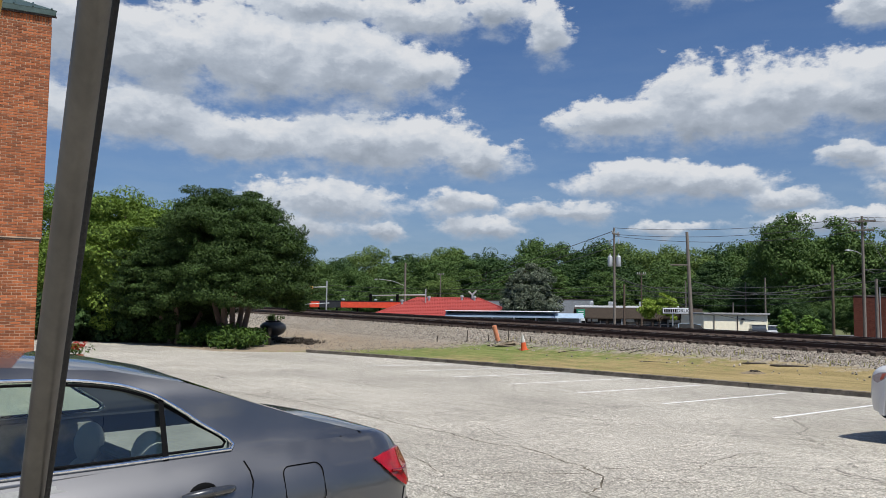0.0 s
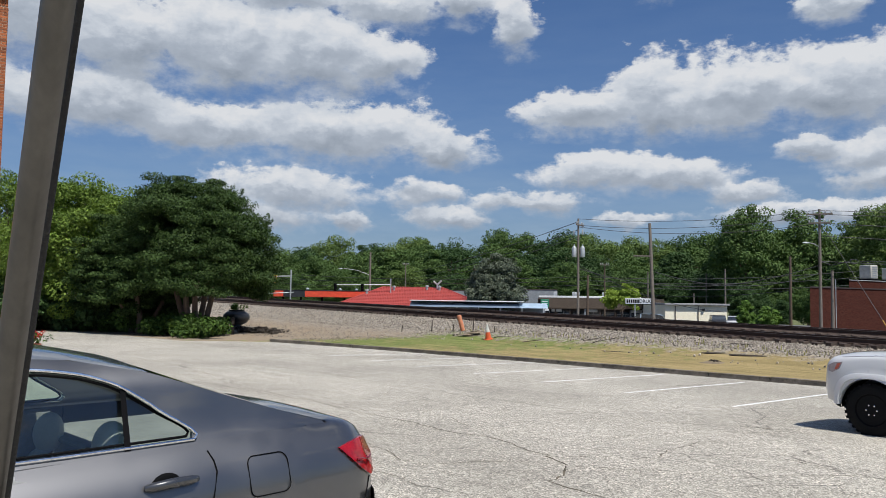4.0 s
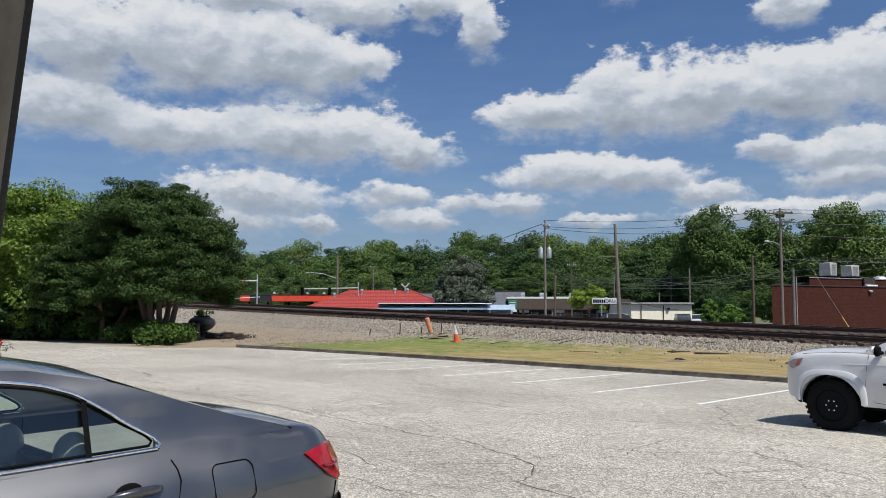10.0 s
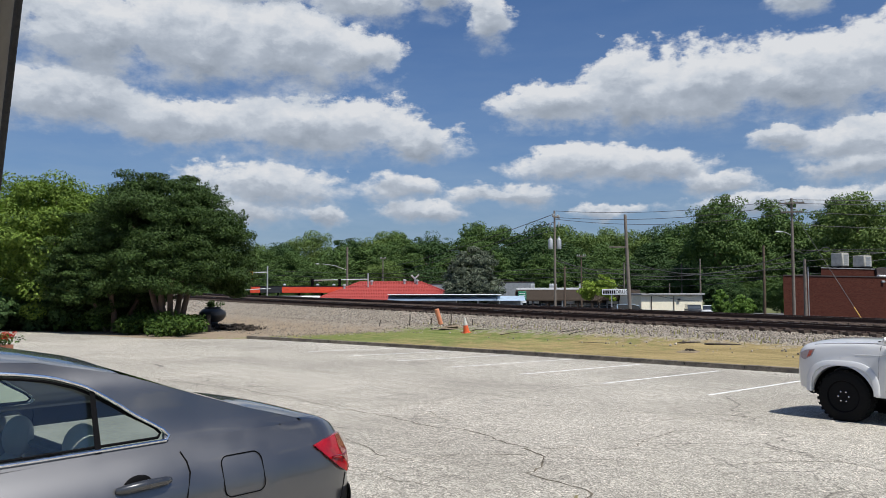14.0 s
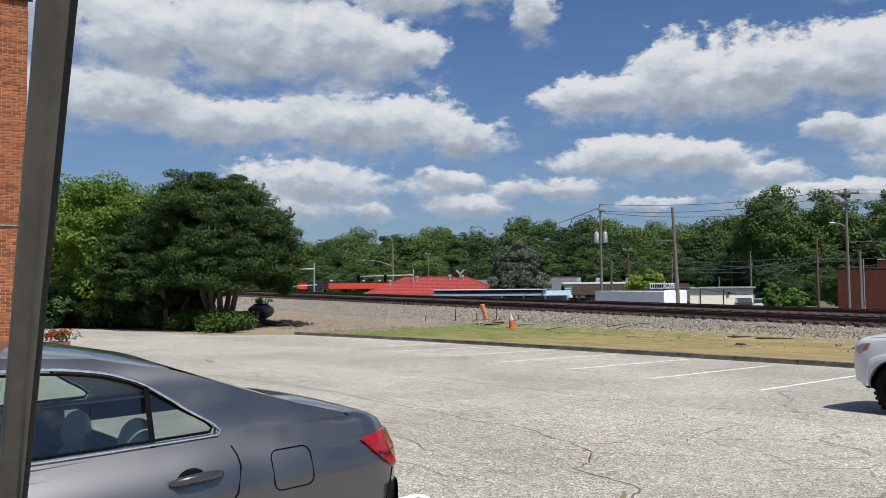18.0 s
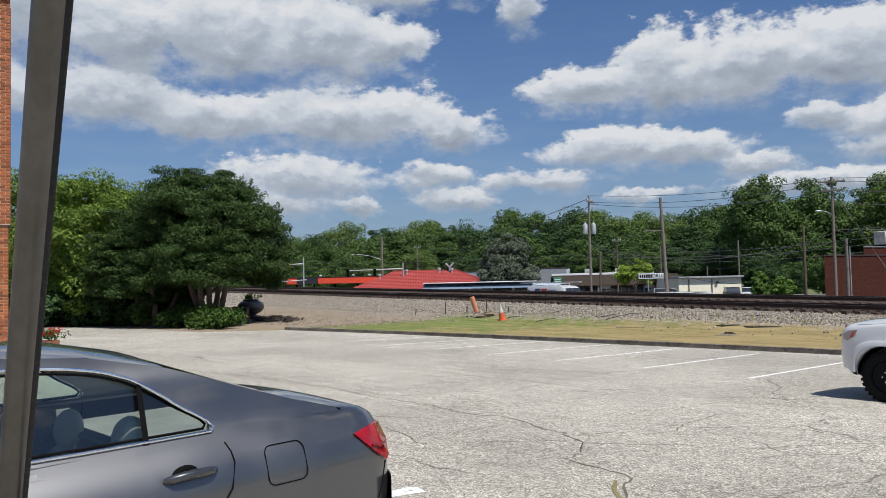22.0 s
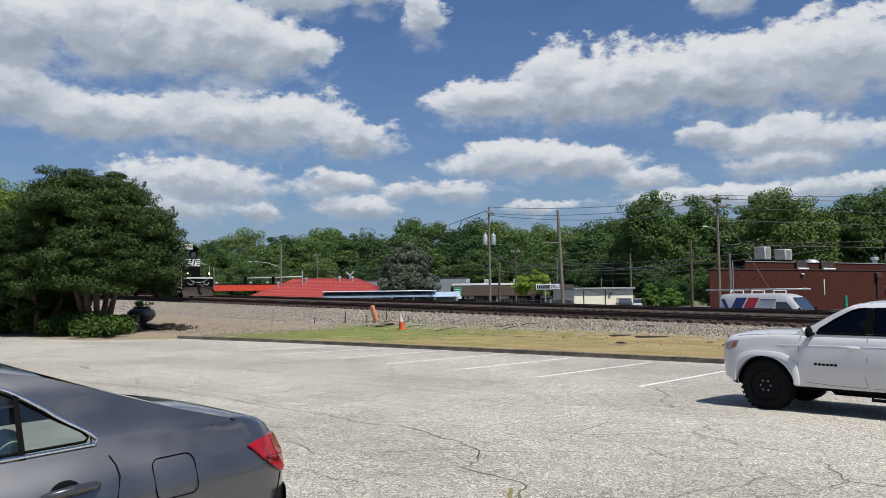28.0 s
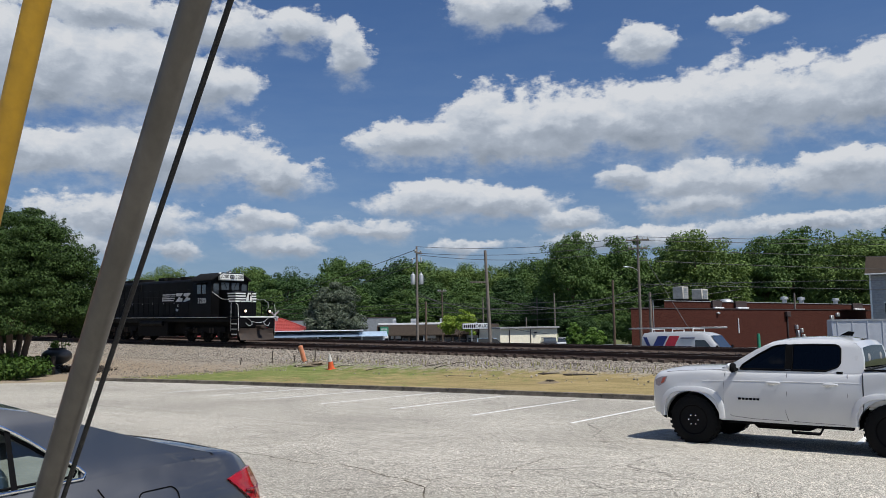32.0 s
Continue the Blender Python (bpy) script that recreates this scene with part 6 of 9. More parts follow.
        def ys(x, z, e=0.001):
            fz = (z - sill(x)) / (top(x) - sill(x))
            return sgn * (half(x) - 0.06 * (1 - min(1, fz * 2.2)) ** 2 - 0.05 * (max(0, fz - 0.55) / 0.45) ** 2 + e)
        for seam in ([(-0.57, 1.20), (-0.545, 1.0), (-0.53, 0.75), (-0.55, 0.58), (-0.66, 0.50), (-1.0, 0.475), (-1.5, 0.47)], [(-1.535, 1.20), (-1.53, 0.9), (-1.50, 0.6), (-1.53, 0.48)], [(-2.40, 1.2), (-2.40, 0.9), (-2.40, 0.55), (-2.34, 0.46), (-1.6, 0.47)]):
            part("door_seam", groove([(x, ys(x, min(z, 1.2), -0.001), z) if z <= 1.2 else (x, sgn * (y_of(x, z) + 0.001), z) for x, z in seam], 0.0045), M_SEAM, car)
        for hx in (-1.33, -2.16):
            part("handle_cup", Build().ball((hx + 0.02, ys(hx, 1.04, -0.003), 1.03), (0.065, 0.012, 0.038), 16, 8), M_CARWHITE, car)
            part("door_handle", Build().tube([(hx - 0.11, ys(hx, 1.05, 0.012), 1.05), (hx - 0.08, ys(hx, 1.05, 0.034), 1.054), (hx + 0.06, ys(hx, 1.05, 0.036), 1.056), (hx + 0.10, ys(hx, 1.05, 0.014), 1.052)], [0.014, 0.019, 0.019, 0.012], 8), M_CARWHITE, car, "white door handle")
        for k in range(6):
            part("badge_bar", Build().box((-0.80 - 0.058 * k, ys(-0.93, 0.78, 0.004), 0.785), (0.046, 0.008, 0.034), 0.003), M_DARK, car, "black badge bar")
        hood_line = [(-0.56, 1.225), (-0.2, 1.205), (0.25, 1.178), (0.45, 1.16)]
        part("hood_seam", groove([(x, sgn * (half(x) - 0.085), top(x) - 0.004) for x, z in hood_line], 0.005), M_SEAM, car)
        crease = [(-2.58, 1.08), (-1.5, 1.07), (-0.6, 1.06), (-0.2, 1.045)]
        part("body_crease", Build().tube([(x, ys(x, z, -0.006), z) for x, z in crease], 0.011, 8), M_CARWHITE, car)
        part("belt_moulding", Build().box((-1.46, sgn * (y_of(0, 1.24) + 0.004), 1.243), (1.30, 0.012, 0.018), 0.004), M_DARK, car, "black belt moulding")
        part("side_badge", Build().box((-2.29, sgn * (y_of(0, 1.24) + 0.006), 1.225), (0.09, 0.006, 0.035), 0.003), M_DARK, car)
        part("fuel_door", groove([(x, sgn * (0.865), z) for x, z in rounded(-2.93, 1.0, -2.74, 1.16, 0.03) + [rounded(-2.93, 1.0, -2.74, 1.16, 0.03)[0]]], 0.005), M_GALV, car)
        mi = part("door_mirror", Build().box((-0.745, sgn * 0.965, 1.275), (0.07, 0.17, 0.15), 0.03), M_DARK, car, "black door mirror with a white cap")
        part("mirror_cap", Build().box((-0.695, sgn * 0.965, 1.295), (0.07, 0.175, 0.10), 0.03), M_CARWHITE, mi, "white mirror cap")
        part("mirror_arm", Build().box((-0.74, sgn * 0.865, 1.245), (0.09, 0.10, 0.05), 0.015), M_DARK, car)
        hl = [(0.42, 1.105), (0.56, 1.085), (0.665, 1.035), (0.65, 0.955), (0.58, 0.93), (0.46, 1.0)]
        n = len(hl)
        o = [(x + 0.004, ys(x, z, 0.012), z) for x, z in hl]
        i_ = [(x, ys(x, z, -0.03), z) for x, z in hl]
        hd = part("headlamp", Build().add(o + i_, [tuple(range(n)) if sgn > 0 else tuple(range(n))[::-1]] + [((i + 1) % n, i, n + i, n + (i + 1) % n) if sgn < 0 else (i, (i + 1) % n, n + (i + 1) % n, n + i) for i in range(n)]), M_LENS, car, "headlamp with amber corner")
        part("amber_corner", Build().add([(x + 0.004, ys(x, z, 0.017), z) for x, z in ((0.44, 1.085), (0.50, 1.075), (0.54, 0.975), (0.48, 0.995))], [(0, 1, 2, 3) if sgn > 0 else (3, 2, 1, 0)]), M_AMBER, hd)
        for ax in (0, -2.98):
            rows, yb = [], abs(ys(0, 0.85, 0.0))
            for a in range(6, 175, 8):
                ca, sa = math.cos(radians(a)), math.sin(radians(a))
                sq_ = (abs(ca) ** 3.2 + abs(sa) ** 3.2) ** (-1 / 3.2)      # a squared-off arch
                rows.append([(ax + r * sq_ * ca, sgn * (yb + e), 0.40 + r * sq_ * sa) for r, e in ((0.462, -0.10), (0.466, 0.022), (0.475, 0.036), (0.530, 0.030), (0.550, 0.016), (0.556, -0.03))])
            part("fender_flare", Build().grid(rows if sgn > 0 else [r[::-1] for r in rows]), M_CARWHITE, car, "white wheel-arch flare")
        for ax in (0, -2.98):
            well, rows = Build(), [[(ax + 0.465 * math.cos(radians(a)), sgn * yy, 0.40 + 0.465 * math.sin(radians(a))) for a in range(0, 181, 12)] for yy in (0.82, 0.45)]
            part("wheel_well", well.grid(rows if sgn > 0 else rows[::-1]), M_DARK, car)
        part("side_step", Build().tube([(-1.55, sgn * 0.70, 0.42), (-1.58, sgn * 0.84, 0.31), (-1.98, sgn * 0.84, 0.31), (-2.01, sgn * 0.70, 0.42)], 0.022, 8).box((-1.78, sgn * 0.85, 0.305), (0.40, 0.09, 0.03), 0.008), M_DARK, car, "black tubular side step")
        part("rocker", Build().box((-1.5, sgn * 0.79, 0.42), (1.9, 0.06, 0.07), 0.015), M_DARK, car)
    rows = []
    for x, z in roof_line:
        ye = y_of(x, z)
        rows.append([(x, ye * k, z + 0.035 * (1 - k * k) * max(0, min(1, (z - 1.3) * 3))) for k in (1, 0.96, 0.88, 0.7, 0.4, 0, -0.4, -0.7, -0.88, -0.96, -1)])
    part("roof", Build().grid(rows[3:8]), M_CARWHITE, car)
    part("rear_window", Build().grid([r[2:-2] for r in rows[0:3]]), M_PRIVACY, car, "dark rear window")
    part("cab_back", Build().grid([r[:3] for r in rows[0:3]]).grid([r[-3:] for r in rows[0:3]]).grid(rows[2:4]), M_CARWHITE, car)
    part("windscreen", Build().grid(rows[7:11]), M_PRIVACY, car, "windscreen")
    part("cowl", Build().box((-0.52, 0, 1.245), (0.10, 1.45, 0.03), 0.01), M_DARK, car, "black cowl grille")
    for k in (0.35, -0.25):
        part("wiper", Build().tube([(-0.50, k, 1.262), (-0.60, k - 0.30, 1.31)], 0.008, 6), M_DARK, car)
    part("roof_fin", Build().prism([(-2.30, 1.76), (-2.12, 1.765), (-2.25, 1.83), (-2.33, 1.82)], -0.03, 0.03), M_DARK, car, "black antenna fin")
    part("brake_lamp", Build().box((-2.46, 0, 1.70), (0.05, 0.30, 0.03), 0.008), M_DARK, car)
    part("grille", Build().box((0.755, 0, 0.88), (0.05, 0.95, 0.30), 0.03).box((0.77, 0, 1.0), (0.04, 1.0, 0.03), 0.01), M_DARK, car, "dark front grille")
    bp = [[(0.81 - 0.36 * abs(k) ** 2.6, 0.86 * k, z) for k in (1, 0.85, 0.6, 0.3, 0, -0.3, -0.6, -0.85, -1)] for z in (0.46, 0.52, 0.66, 0.74)]
    part("front_bumper", Build().grid(bp), M_CARWHITE, car)
    part("lower_valance", Build().grid([[(0.79 - 0.34 * abs(k) ** 2.6, 0.86 * k, z) for k in (1, 0.85, 0.6, 0.3, 0, -0.3, -0.6, -0.85, -1)] for z in (0.40, 0.44, 0.50)]), M_DARK, car)
    part("chassis", Build().box((-1.6, 0, 0.46), (4.6, 0.9, 0.12), 0.02).box((-1.3, 0.2, 0.36), (0.9, 0.5, 0.16), 0.05).tube([(-2.98, -0.7, 0.40), (-2.98, 0.7, 0.40)], 0.06, 8).tube([(0, -0.7, 0.40), (0, 0.7, 0.40)], 0.05, 8), M_DARK, car)
    part("cabin_floor", Build().box((-1.5, 0, 0.56), (1.9, 1.5, 0.05)), M_CABIN, car)
    for sx, sy in ((-1.35, 0.37), (-1.35, -0.37), (-2.2, 0.37), (-2.2, -0.37)):
        seat(car, sx, sy, 0.62, M_CABIN)
    for x in (0, -2.98):
        for y in (0.86, -0.86):
            make_wheel(car, x, y, 0.40, 0.27, dark=True, spokes=8, off_road=True)
    return car


px, py = 7.05 + 0.829 * 0.80, 12.17 + 0.559 * 0.80
make_pickup(pose(px, py, lot_z(px, py), -0.4, -0.3, 126.0))

# ---- near things: leaning tubes beside the camera ----
def on_line(p, way, z):
    return p[0] + way[0] * (z - 1.7), p[1] + way[1] * (z - 1.7), z


frame_leg = thing("swing_frame_leg", "leaning dull grey steel tube with a black cable beside it", "metal post")
P_LEG, W_LEG = (-0.4329, 0.9171), (0.3533, -0.5742)
zs = [lot_z(-1.0, 1.85), 0.4, 0.9, 1.4, 1.9, 2.4, 2.9, 3.1]
part("tube", Build().tube([on_line(P_LEG, W_LEG, z) for z in zs], 0.0163, 28), M_GREYPOLE, frame_leg, smooth=60)
part("foot_plate", Build().lathe([(0.0, 0.012), (0.06, 0.012), (0.06, 0.0)], 20, "z", (*on_line(P_LEG, W_LEG, zs[0])[:2], zs[0])), M_GREYPOLE, frame_leg)
P_CAB, W_CAB = (-0.3998, 0.8865), (0.3847, -0.6423)
cab = [on_line(P_CAB, W_CAB, z) for z in np.linspace(0.45, 3.0, 16)]
part("cable", Build().tube(cab, 0.0033, 10), M_ROPE, frame_leg, "black braided cable")
part("cable_clip", Build().tube([on_line(P_LEG, W_LEG, 0.46), cab[0]], 0.012, 8), M_DARK, frame_leg)
yellow = thing("yellow_post", "leaning yellow painted steel tube", "metal post")
P_YEL, W_YEL = (-0.6156, 1.010), (0.2563, -0.2913)
part("tube", Build().tube([on_line(P_YEL, W_YEL, z) for z in (1.62, 2.0, 2.5, 3.0)], 0.0160, 24), M_YELLOW, yellow, smooth=60)
part("lower_tube", Build().tube([on_line(P_YEL, W_YEL, z) for z in (lot_z(-1, 1.7), 0.8, 1.64)], 0.0166, 24), M_GREYPOLE, yellow, "grey lower tube", smooth=60)

# ---- brick building with a green metal roof ----
BX, BY, BW = -9.47, 19.0, 1.16
house = thing("brick_building", "red brick building pier under a green metal roof", "building")
EDGE = bearing(-26.45, 21.2)
house.matrix_basis = pose(*EDGE, 0, 0, 0, 27.5) @ pose(-BX, -BY, 0)
bz = lot_z(*EDGE)
H1, H2 = 1.68 + 21.25 * math.tan(radians(4.2)) - bz, 1.68 + 21.25 * math.tan(radians(18.0)) - bz
part("wall_core", Build().box((BX - BW / 2 - 0.02, BY + 0.5, bz + H1 / 2), (BW - 0.060, 0.932, H1)).box((BX - BW / 2, BY + 0.5, bz + (H1 + H2) / 2), (BW - 0.012, 1.010, H2 - H1)), M_MORTAR, house, "pale mortar core")
part("side_wall", Build().box((BX - BW - 4.0, BY + 0.75, bz + H2 / 2), (8.0, 0.4, H2)), M_BRICKS, house)
brick_mesh = Build().box((0, 0, 0), (0.195, 0.095, 0.055), 0.003).mesh("brick")
brick_mesh.materials.append(M_BRICK)
half_mesh = Build().box((0, 0, 0), (0.095, 0.095, 0.055), 0.003).mesh("brick")
half_mesh.materials.append(M_BRICK)
sold_mesh = Build().box((0, 0, 0), (0.058, 0.095, 0.197), 0.004).mesh("brick")
sold_mesh.materials.append(M_BRICK)
COURSE = 0.0677
made, rest = 0, Build()
for row in range(int(H2 / COURSE)):
    z = bz + 0.03 + row * COURSE
    if z > bz + H2 - 0.24:
        break
    upper = z > bz + H1
    x1 = BX - (0.0 if upper else 0.045)
    x0 = BX - BW + (0.0 if upper else 0.045)
    fy = BY + (0.035 if upper else 0.075)
    if abs(z - bz - H1) < 0.05:
        continue
    x = x1 - (0.0985 if row % 2 else 0.0475)
    first = True
    while x > x0:
        me, w = (brick_mesh, 0.207) if (row % 2 or not first) else (half_mesh, 0.105)
        jx, jy = random.uniform(-0.002, 0.002), random.uniform(-0.003, 0.003)
        if z > bz + 1.3 and made < 300 and z < bz + 4.3 and row % 3 == 0 or (made < 300 and bz + 1.6 < z < bz + 3.2):
            ob = part("brick", me, M_BRICK, house)
            ob.matrix_basis = pose(x + jx, fy + jy, z)
            made += 1
        else:
            rest.box((x + jx, fy + jy, z), (0.197 if me is brick_mesh else 0.095, 0.095, 0.055), 0.003)
        nxt = 0.207 if (row % 2 or not first) else 0.156
        x -= nxt
        first = False
    # the returning face round the corner
    yy = BY + 0.13
    while yy < BY + 0.95:
        rest.box((x1 - 0.04, yy, z), (0.095, 0.195, 0.055), 0.003)
        yy += 0.207
rest_ob = part("bricks", rest, M_BRICKS, house)
rest_ob["kind"] = "stuff"
for k in range(int(BW / 0.0677)):
    ob = part("brick", sold_mesh, M_BRICK, house)
    ob.matrix_basis = pose(BX - 0.035 - k * 0.0677, BY + 0.03, bz + H2 - 0.12)
part("band_course", Build().box((BX - BW / 2, BY + 0.5, bz + H1 - 0.005), (BW + 0.02, 1.0, 0.045), 0.006), M_COPING, house, "dark recessed band course")
ev, rg_ = bz + H2 + 0.12, bz + H2 + 1.5
part("roof", Build().add([(BX - 9, BY - 0.12, ev), (BX + 0.10, BY - 0.12, ev), (BX - 2.6, BY + 2.6, rg_), (BX - 9, BY + 2.6, rg_), (BX - 9, BY - 0.1, ev - 0.1), (BX + 0.06, BY - 0.08, ev - 0.1), (BX - 2.6, BY + 2.6, rg_ - 0.1), (BX - 9, BY + 2.6, rg_ - 0.1)], [(0, 1, 2, 3), (7, 6, 5, 4), (0, 4, 5, 1), (1, 5, 6, 2), (2, 6, 7, 3)]), M_GREENMETAL, house, smooth=0)
for k in range(16):
    xx = BX - 0.02 - k * 0.40
    f = min(1.0, (BX + 0.1 - xx) / 2.7)
    part("standing_seam", Build().tube([(xx, BY - 0.12, ev + 0.015), (xx, BY - 0.12 + 2.72 * f, ev + (rg_ - ev) * f + 0.015)], 0.022, 6), M_GREENMETAL, house)
part("fascia", Build().box((BX - 4.42, BY - 0.09, bz + H2 + 0.06), (9.0, 0.05, 0.14), 0.01), M_GREENMETAL, house, "dark green eaves fascia")
part("drip_edge", Build().box((BX - 4.4, BY - 0.06, bz + H2 - 0.025), (9.0, 0.05, 0.035), 0.005), M_COPING, house)

# planter with red flowers at the corner of the building
fx, fy = -9.34, 20.6
pot = thing("flower_pot", "terracotta pot of red flowers beside the brick building", "flower pot")
part("pot", Build().lathe([(0.0, 0), (0.17, 0), (0.21, 0.32), (0.25, 0.50), (0.28, 0.50), (0.28, 0.60), (0.25, 0.60), (0.24, 0.54), (0.0, 0.54)], 24, "z", (fx, fy, lot_z(fx, fy))), M_CLAY, pot)
rp = np.random.default_rng(3)
v, f = leaf_cards(rp, [(fx + rp.normal() * 0.13, fy + rp.normal() * 0.13, lot_z(fx, fy) + 0.66 + rp.random() * 0.18) for _ in range(14)], [(0.14, 0.14, 0.12)] * 14, 24, 0.035)
o = new("leaves", big_mesh("leaves", v, f, M_IVY))
o.parent = pot
v, f = leaf_cards(rp, [(fx + rp.normal() * 0.19, fy + rp.normal() * 0.19, lot_z(fx, fy) + 0.76 + rp.random() * 0.14) for _ in range(22)], [(0.05, 0.05, 0.05)] * 22, 14, 0.03)
o = new("blossoms", big_mesh("blossoms", v, f, M_FLOWER))
o.parent = pot


# ---- on the verge ----
def set_down(s, q):
    x, y = xy(s, q)
    return x, y, ground_z(x, y)


x, y, z = 3.80, 38.1, ground_z(3.80, 38.1)
cone = thing("traffic_cone", "orange traffic cone with a white band on the grass", "traffic cone", m=pose(x, y, z, 3, -9, 20))
part("cone_shell", Build().lathe([(0.16, 0.03), (0.14, 0.10), (0.10, 0.36), (0.09, 0.36), (0.05, 0.06)], 24), M_CONE, cone)
part("white_band", Build().lathe([(0.101, 0.36), (0.052, 0.62), (0.045, 0.62)], 24), M_BAND, cone, "dirty white reflective band")
part("tip", Build().lathe([(0.052, 0.62), (0.032, 0.72), (0.025, 0.72), (0.0, 0.71)], 20), M_BAND, cone)
part("foot", Build().box((0, 0, 0.015), (0.36, 0.36, 0.03), 0.01), M_CONE, cone, "square orange foot")

x, y = 2.88, 42.0
z = ground_z(x, y)
mk = thing("marker_post", "leaning faded orange pipeline marker post", "marker post", m=pose(x, y, z - 0.05, 6, -16, 0))
part("post", Build().lathe([(0.115, 0), (0.115, 0.86), (0.108, 0.90), (0.0, 0.90)], 24), M_ORANGE, mk)
part("cap_ring", Build().lathe([(0.118, 0.80), (0.124, 0.82), (0.124, 0.86), (0.118, 0.88)], 24), M_ORANGE, mk)
for a in (40, 200):
    part("bolt", Build().ball((0.115 * math.cos(radians(a)), 0.115 * math.sin(radians(a)), 0.2), (0.02, 0.02, 0.02), 8, 6), M_DARK, mk)

for k, (s, q, ln, rz, lab) in enumerate(((15.9, 25.4, 1.25, -38, "split dark timber offcut lying in the dry grass"), (17.2, 25.4, 0.9, -20, "rotten broken timber lying in the dry grass"), (20.4, 24.6, 2.3, -42, "long dark branch lying on the grass"), (18.0, 28.3, 0.9, -50, "piece of broken tie on the ballast"), (31.8, 25.3, 0.55, 10, "short dark log beside the marker post"))):
    x, y, z = set_down(s, q)
    b, r = Build(), random.Random(k)
    hgt = 0.025 if k == 2 else 0.045
    rows = []
    for i in range(9):
        f = i / 8 - 0.5
        w = hgt * (0.7 + 0.5 * r.random()) * (0.55 if i in (0, 8) else 1)
        rows.append([(ln * f, w * (1.1 * math.cos(a) + 0.1 * r.random()), w * (0.8 * math.sin(a)) + hgt * 0.6) for a in np.arange(0, 6.28, 0.8)])
    b.grid(rows, close=True).add(rows[0], [tuple(range(len(rows[0])))[::-1]]).add(rows[-1], [tuple(range(len(rows[0])))])
    solo("timber_offcut", b, M_TIMBER, lab, "timber", m=pose(x, y, z - 0.01, 0, 0, rz))

for k, (az, r) in enumerate(((-0.4, 44.6), (1.7, 43.4), (3.2, 42.6), (3.8, 42.4), (4.6, 42.0), (6.1, 40.6))):
    x, y = bearing(az, r)
    z, h = ground_z(x, y), (0.35, 0.62, 0.36, 0.48, 0.70, 0.3)[k]
    st = Build().tube([(0, 0, -0.05), (0.02, 0.01, h * 0.5), (0.05 - 0.03 * k % 0.04, 0, h)], [0.03, 0.028, 0.024], 7)
    solo("wooden_stake", st, M_TIMBER, "thin weathered stake at the foot of the ballast", "stake", "stakes along the ballast", m=pose(x, y, z))

for k in range(9):
    r = random.Random(100 + k)
    s, q = r.uniform(22, 30), r.uniform(24.4, 27)
    x, y, z = set_down(s, q)
    a, ln = r.uniform(0, 6.28), r.uniform(0.5, 1.3)
    solo("dry_twig", Build().tube([(0, 0, 0.02), (ln * 0.4 * math.cos(a), ln * 0.4 * math.sin(a), 0.10), (ln * math.cos(a + 0.3), ln * math.sin(a + 0.3), 0.05 + 0.25 * r.random())], [0.018, 0.013, 0.006], 6), M_TIMBER, "dry grey twig lying on the grass", "twig", "twigs on the verge", m=pose(x, y, z))

def soil_mound(label, x, y, w, h, seed):
    r = np.random.default_rng(seed)
    b, rows = Build(), []
    for i in range(7):
        f = i / 6
        rows.append([(w * (1 - f) * math.cos(a) * (1 + 0.15 * r.normal()), w * 0.7 * (1 - f) * math.sin(a) * (1 + 0.15 * r.normal()), h * (1 - (1 - f) ** 2) * (1 + 0.2 * r.normal()) - 0.02) for a in np.arange(0, 6.2, 0.42)])
    b.grid(rows, close=True)
    md = thing("soil_mound", label, "mound", m=pose(x, y, ground_z(x, y)))
    part("soil", b, M_SOIL, md)
    for k in range(6):
        a, ln = r.uniform(0, 6.28), r.uniform(0.2, 0.45)
        part("root", Build().tube([(0.5 * w * r.normal() * 0.5, 0.25 * w * r.normal(), h * 0.5), (0.4 * ln * math.cos(a), 0.3 * ln * math.sin(a), h + 0.02), (ln * math.cos(a), ln * math.sin(a) * 0.5, h * 0.6)], [0.02, 0.016, 0.007], 6), M_TIMBER, md)


soil_mound("low mound of dug soil with torn roots beside the cone", *bearing(4.75, 40.3), 0.75, 0.16, 4)
soil_mound("low mound of dark soil and roots in the dry grass", *bearing(20.8, 28.4), 0.5, 0.08, 7)

# black iron cauldron on a slab
x, y = bearing(-11.75, 52.0)
z = ground_z(x, y) + 0.12
ur = thing("iron_cauldron", "large black iron cauldron planter on a low slab", "planter", m=pose(x, y, z))
part("bowl", Build().lathe([(0.0, 0.10), (0.35, 0.12), (0.66, 0.28), (0.82, 0.52), (0.80, 0.72), (0.62, 0.90), (0.45, 0.97), (0.50, 1.03), (0.46, 1.05), (0.38, 0.99), (0.0, 0.95)], 40), M_BLACK, ur)
part("foot_ring", Build().lathe([(0.34, 0.0), (0.36, 0.0), (0.32, 0.14), (0.28, 0.14)], 30), M_BLACK, ur)
part("slab", Build().box((0.3, -0.2, -0.06), (1.9, 1.5, 0.14), 0.03), M_KERB, ur, "low concrete slab")
v, f = leaf_cards(np.random.default_rng(8), [(rp.normal() * 0.2, rp.normal() * 0.2, 1.1 + 0.25 * rp.random()) for _ in range(16)], [(0.18, 0.18, 0.16)] * 16, 30, 0.06)
o = new("leaves", big_mesh("leaves", v, f, M_IVY))
o.parent = ur
for k, (az, r) in enumerate(((-12.6, 45.5), (-12.0, 45.2))):
    x, y = bearing(az, r)
    solo("timber_post", Build().box((0, 0, 0.42), (0.20, 0.20, 1.0), 0.02), M_TIMBER, "short square timber post beside the ivy", "post", "posts beside the ivy", m=pose(x, y, ground_z(x, y), 0, 0, 20))
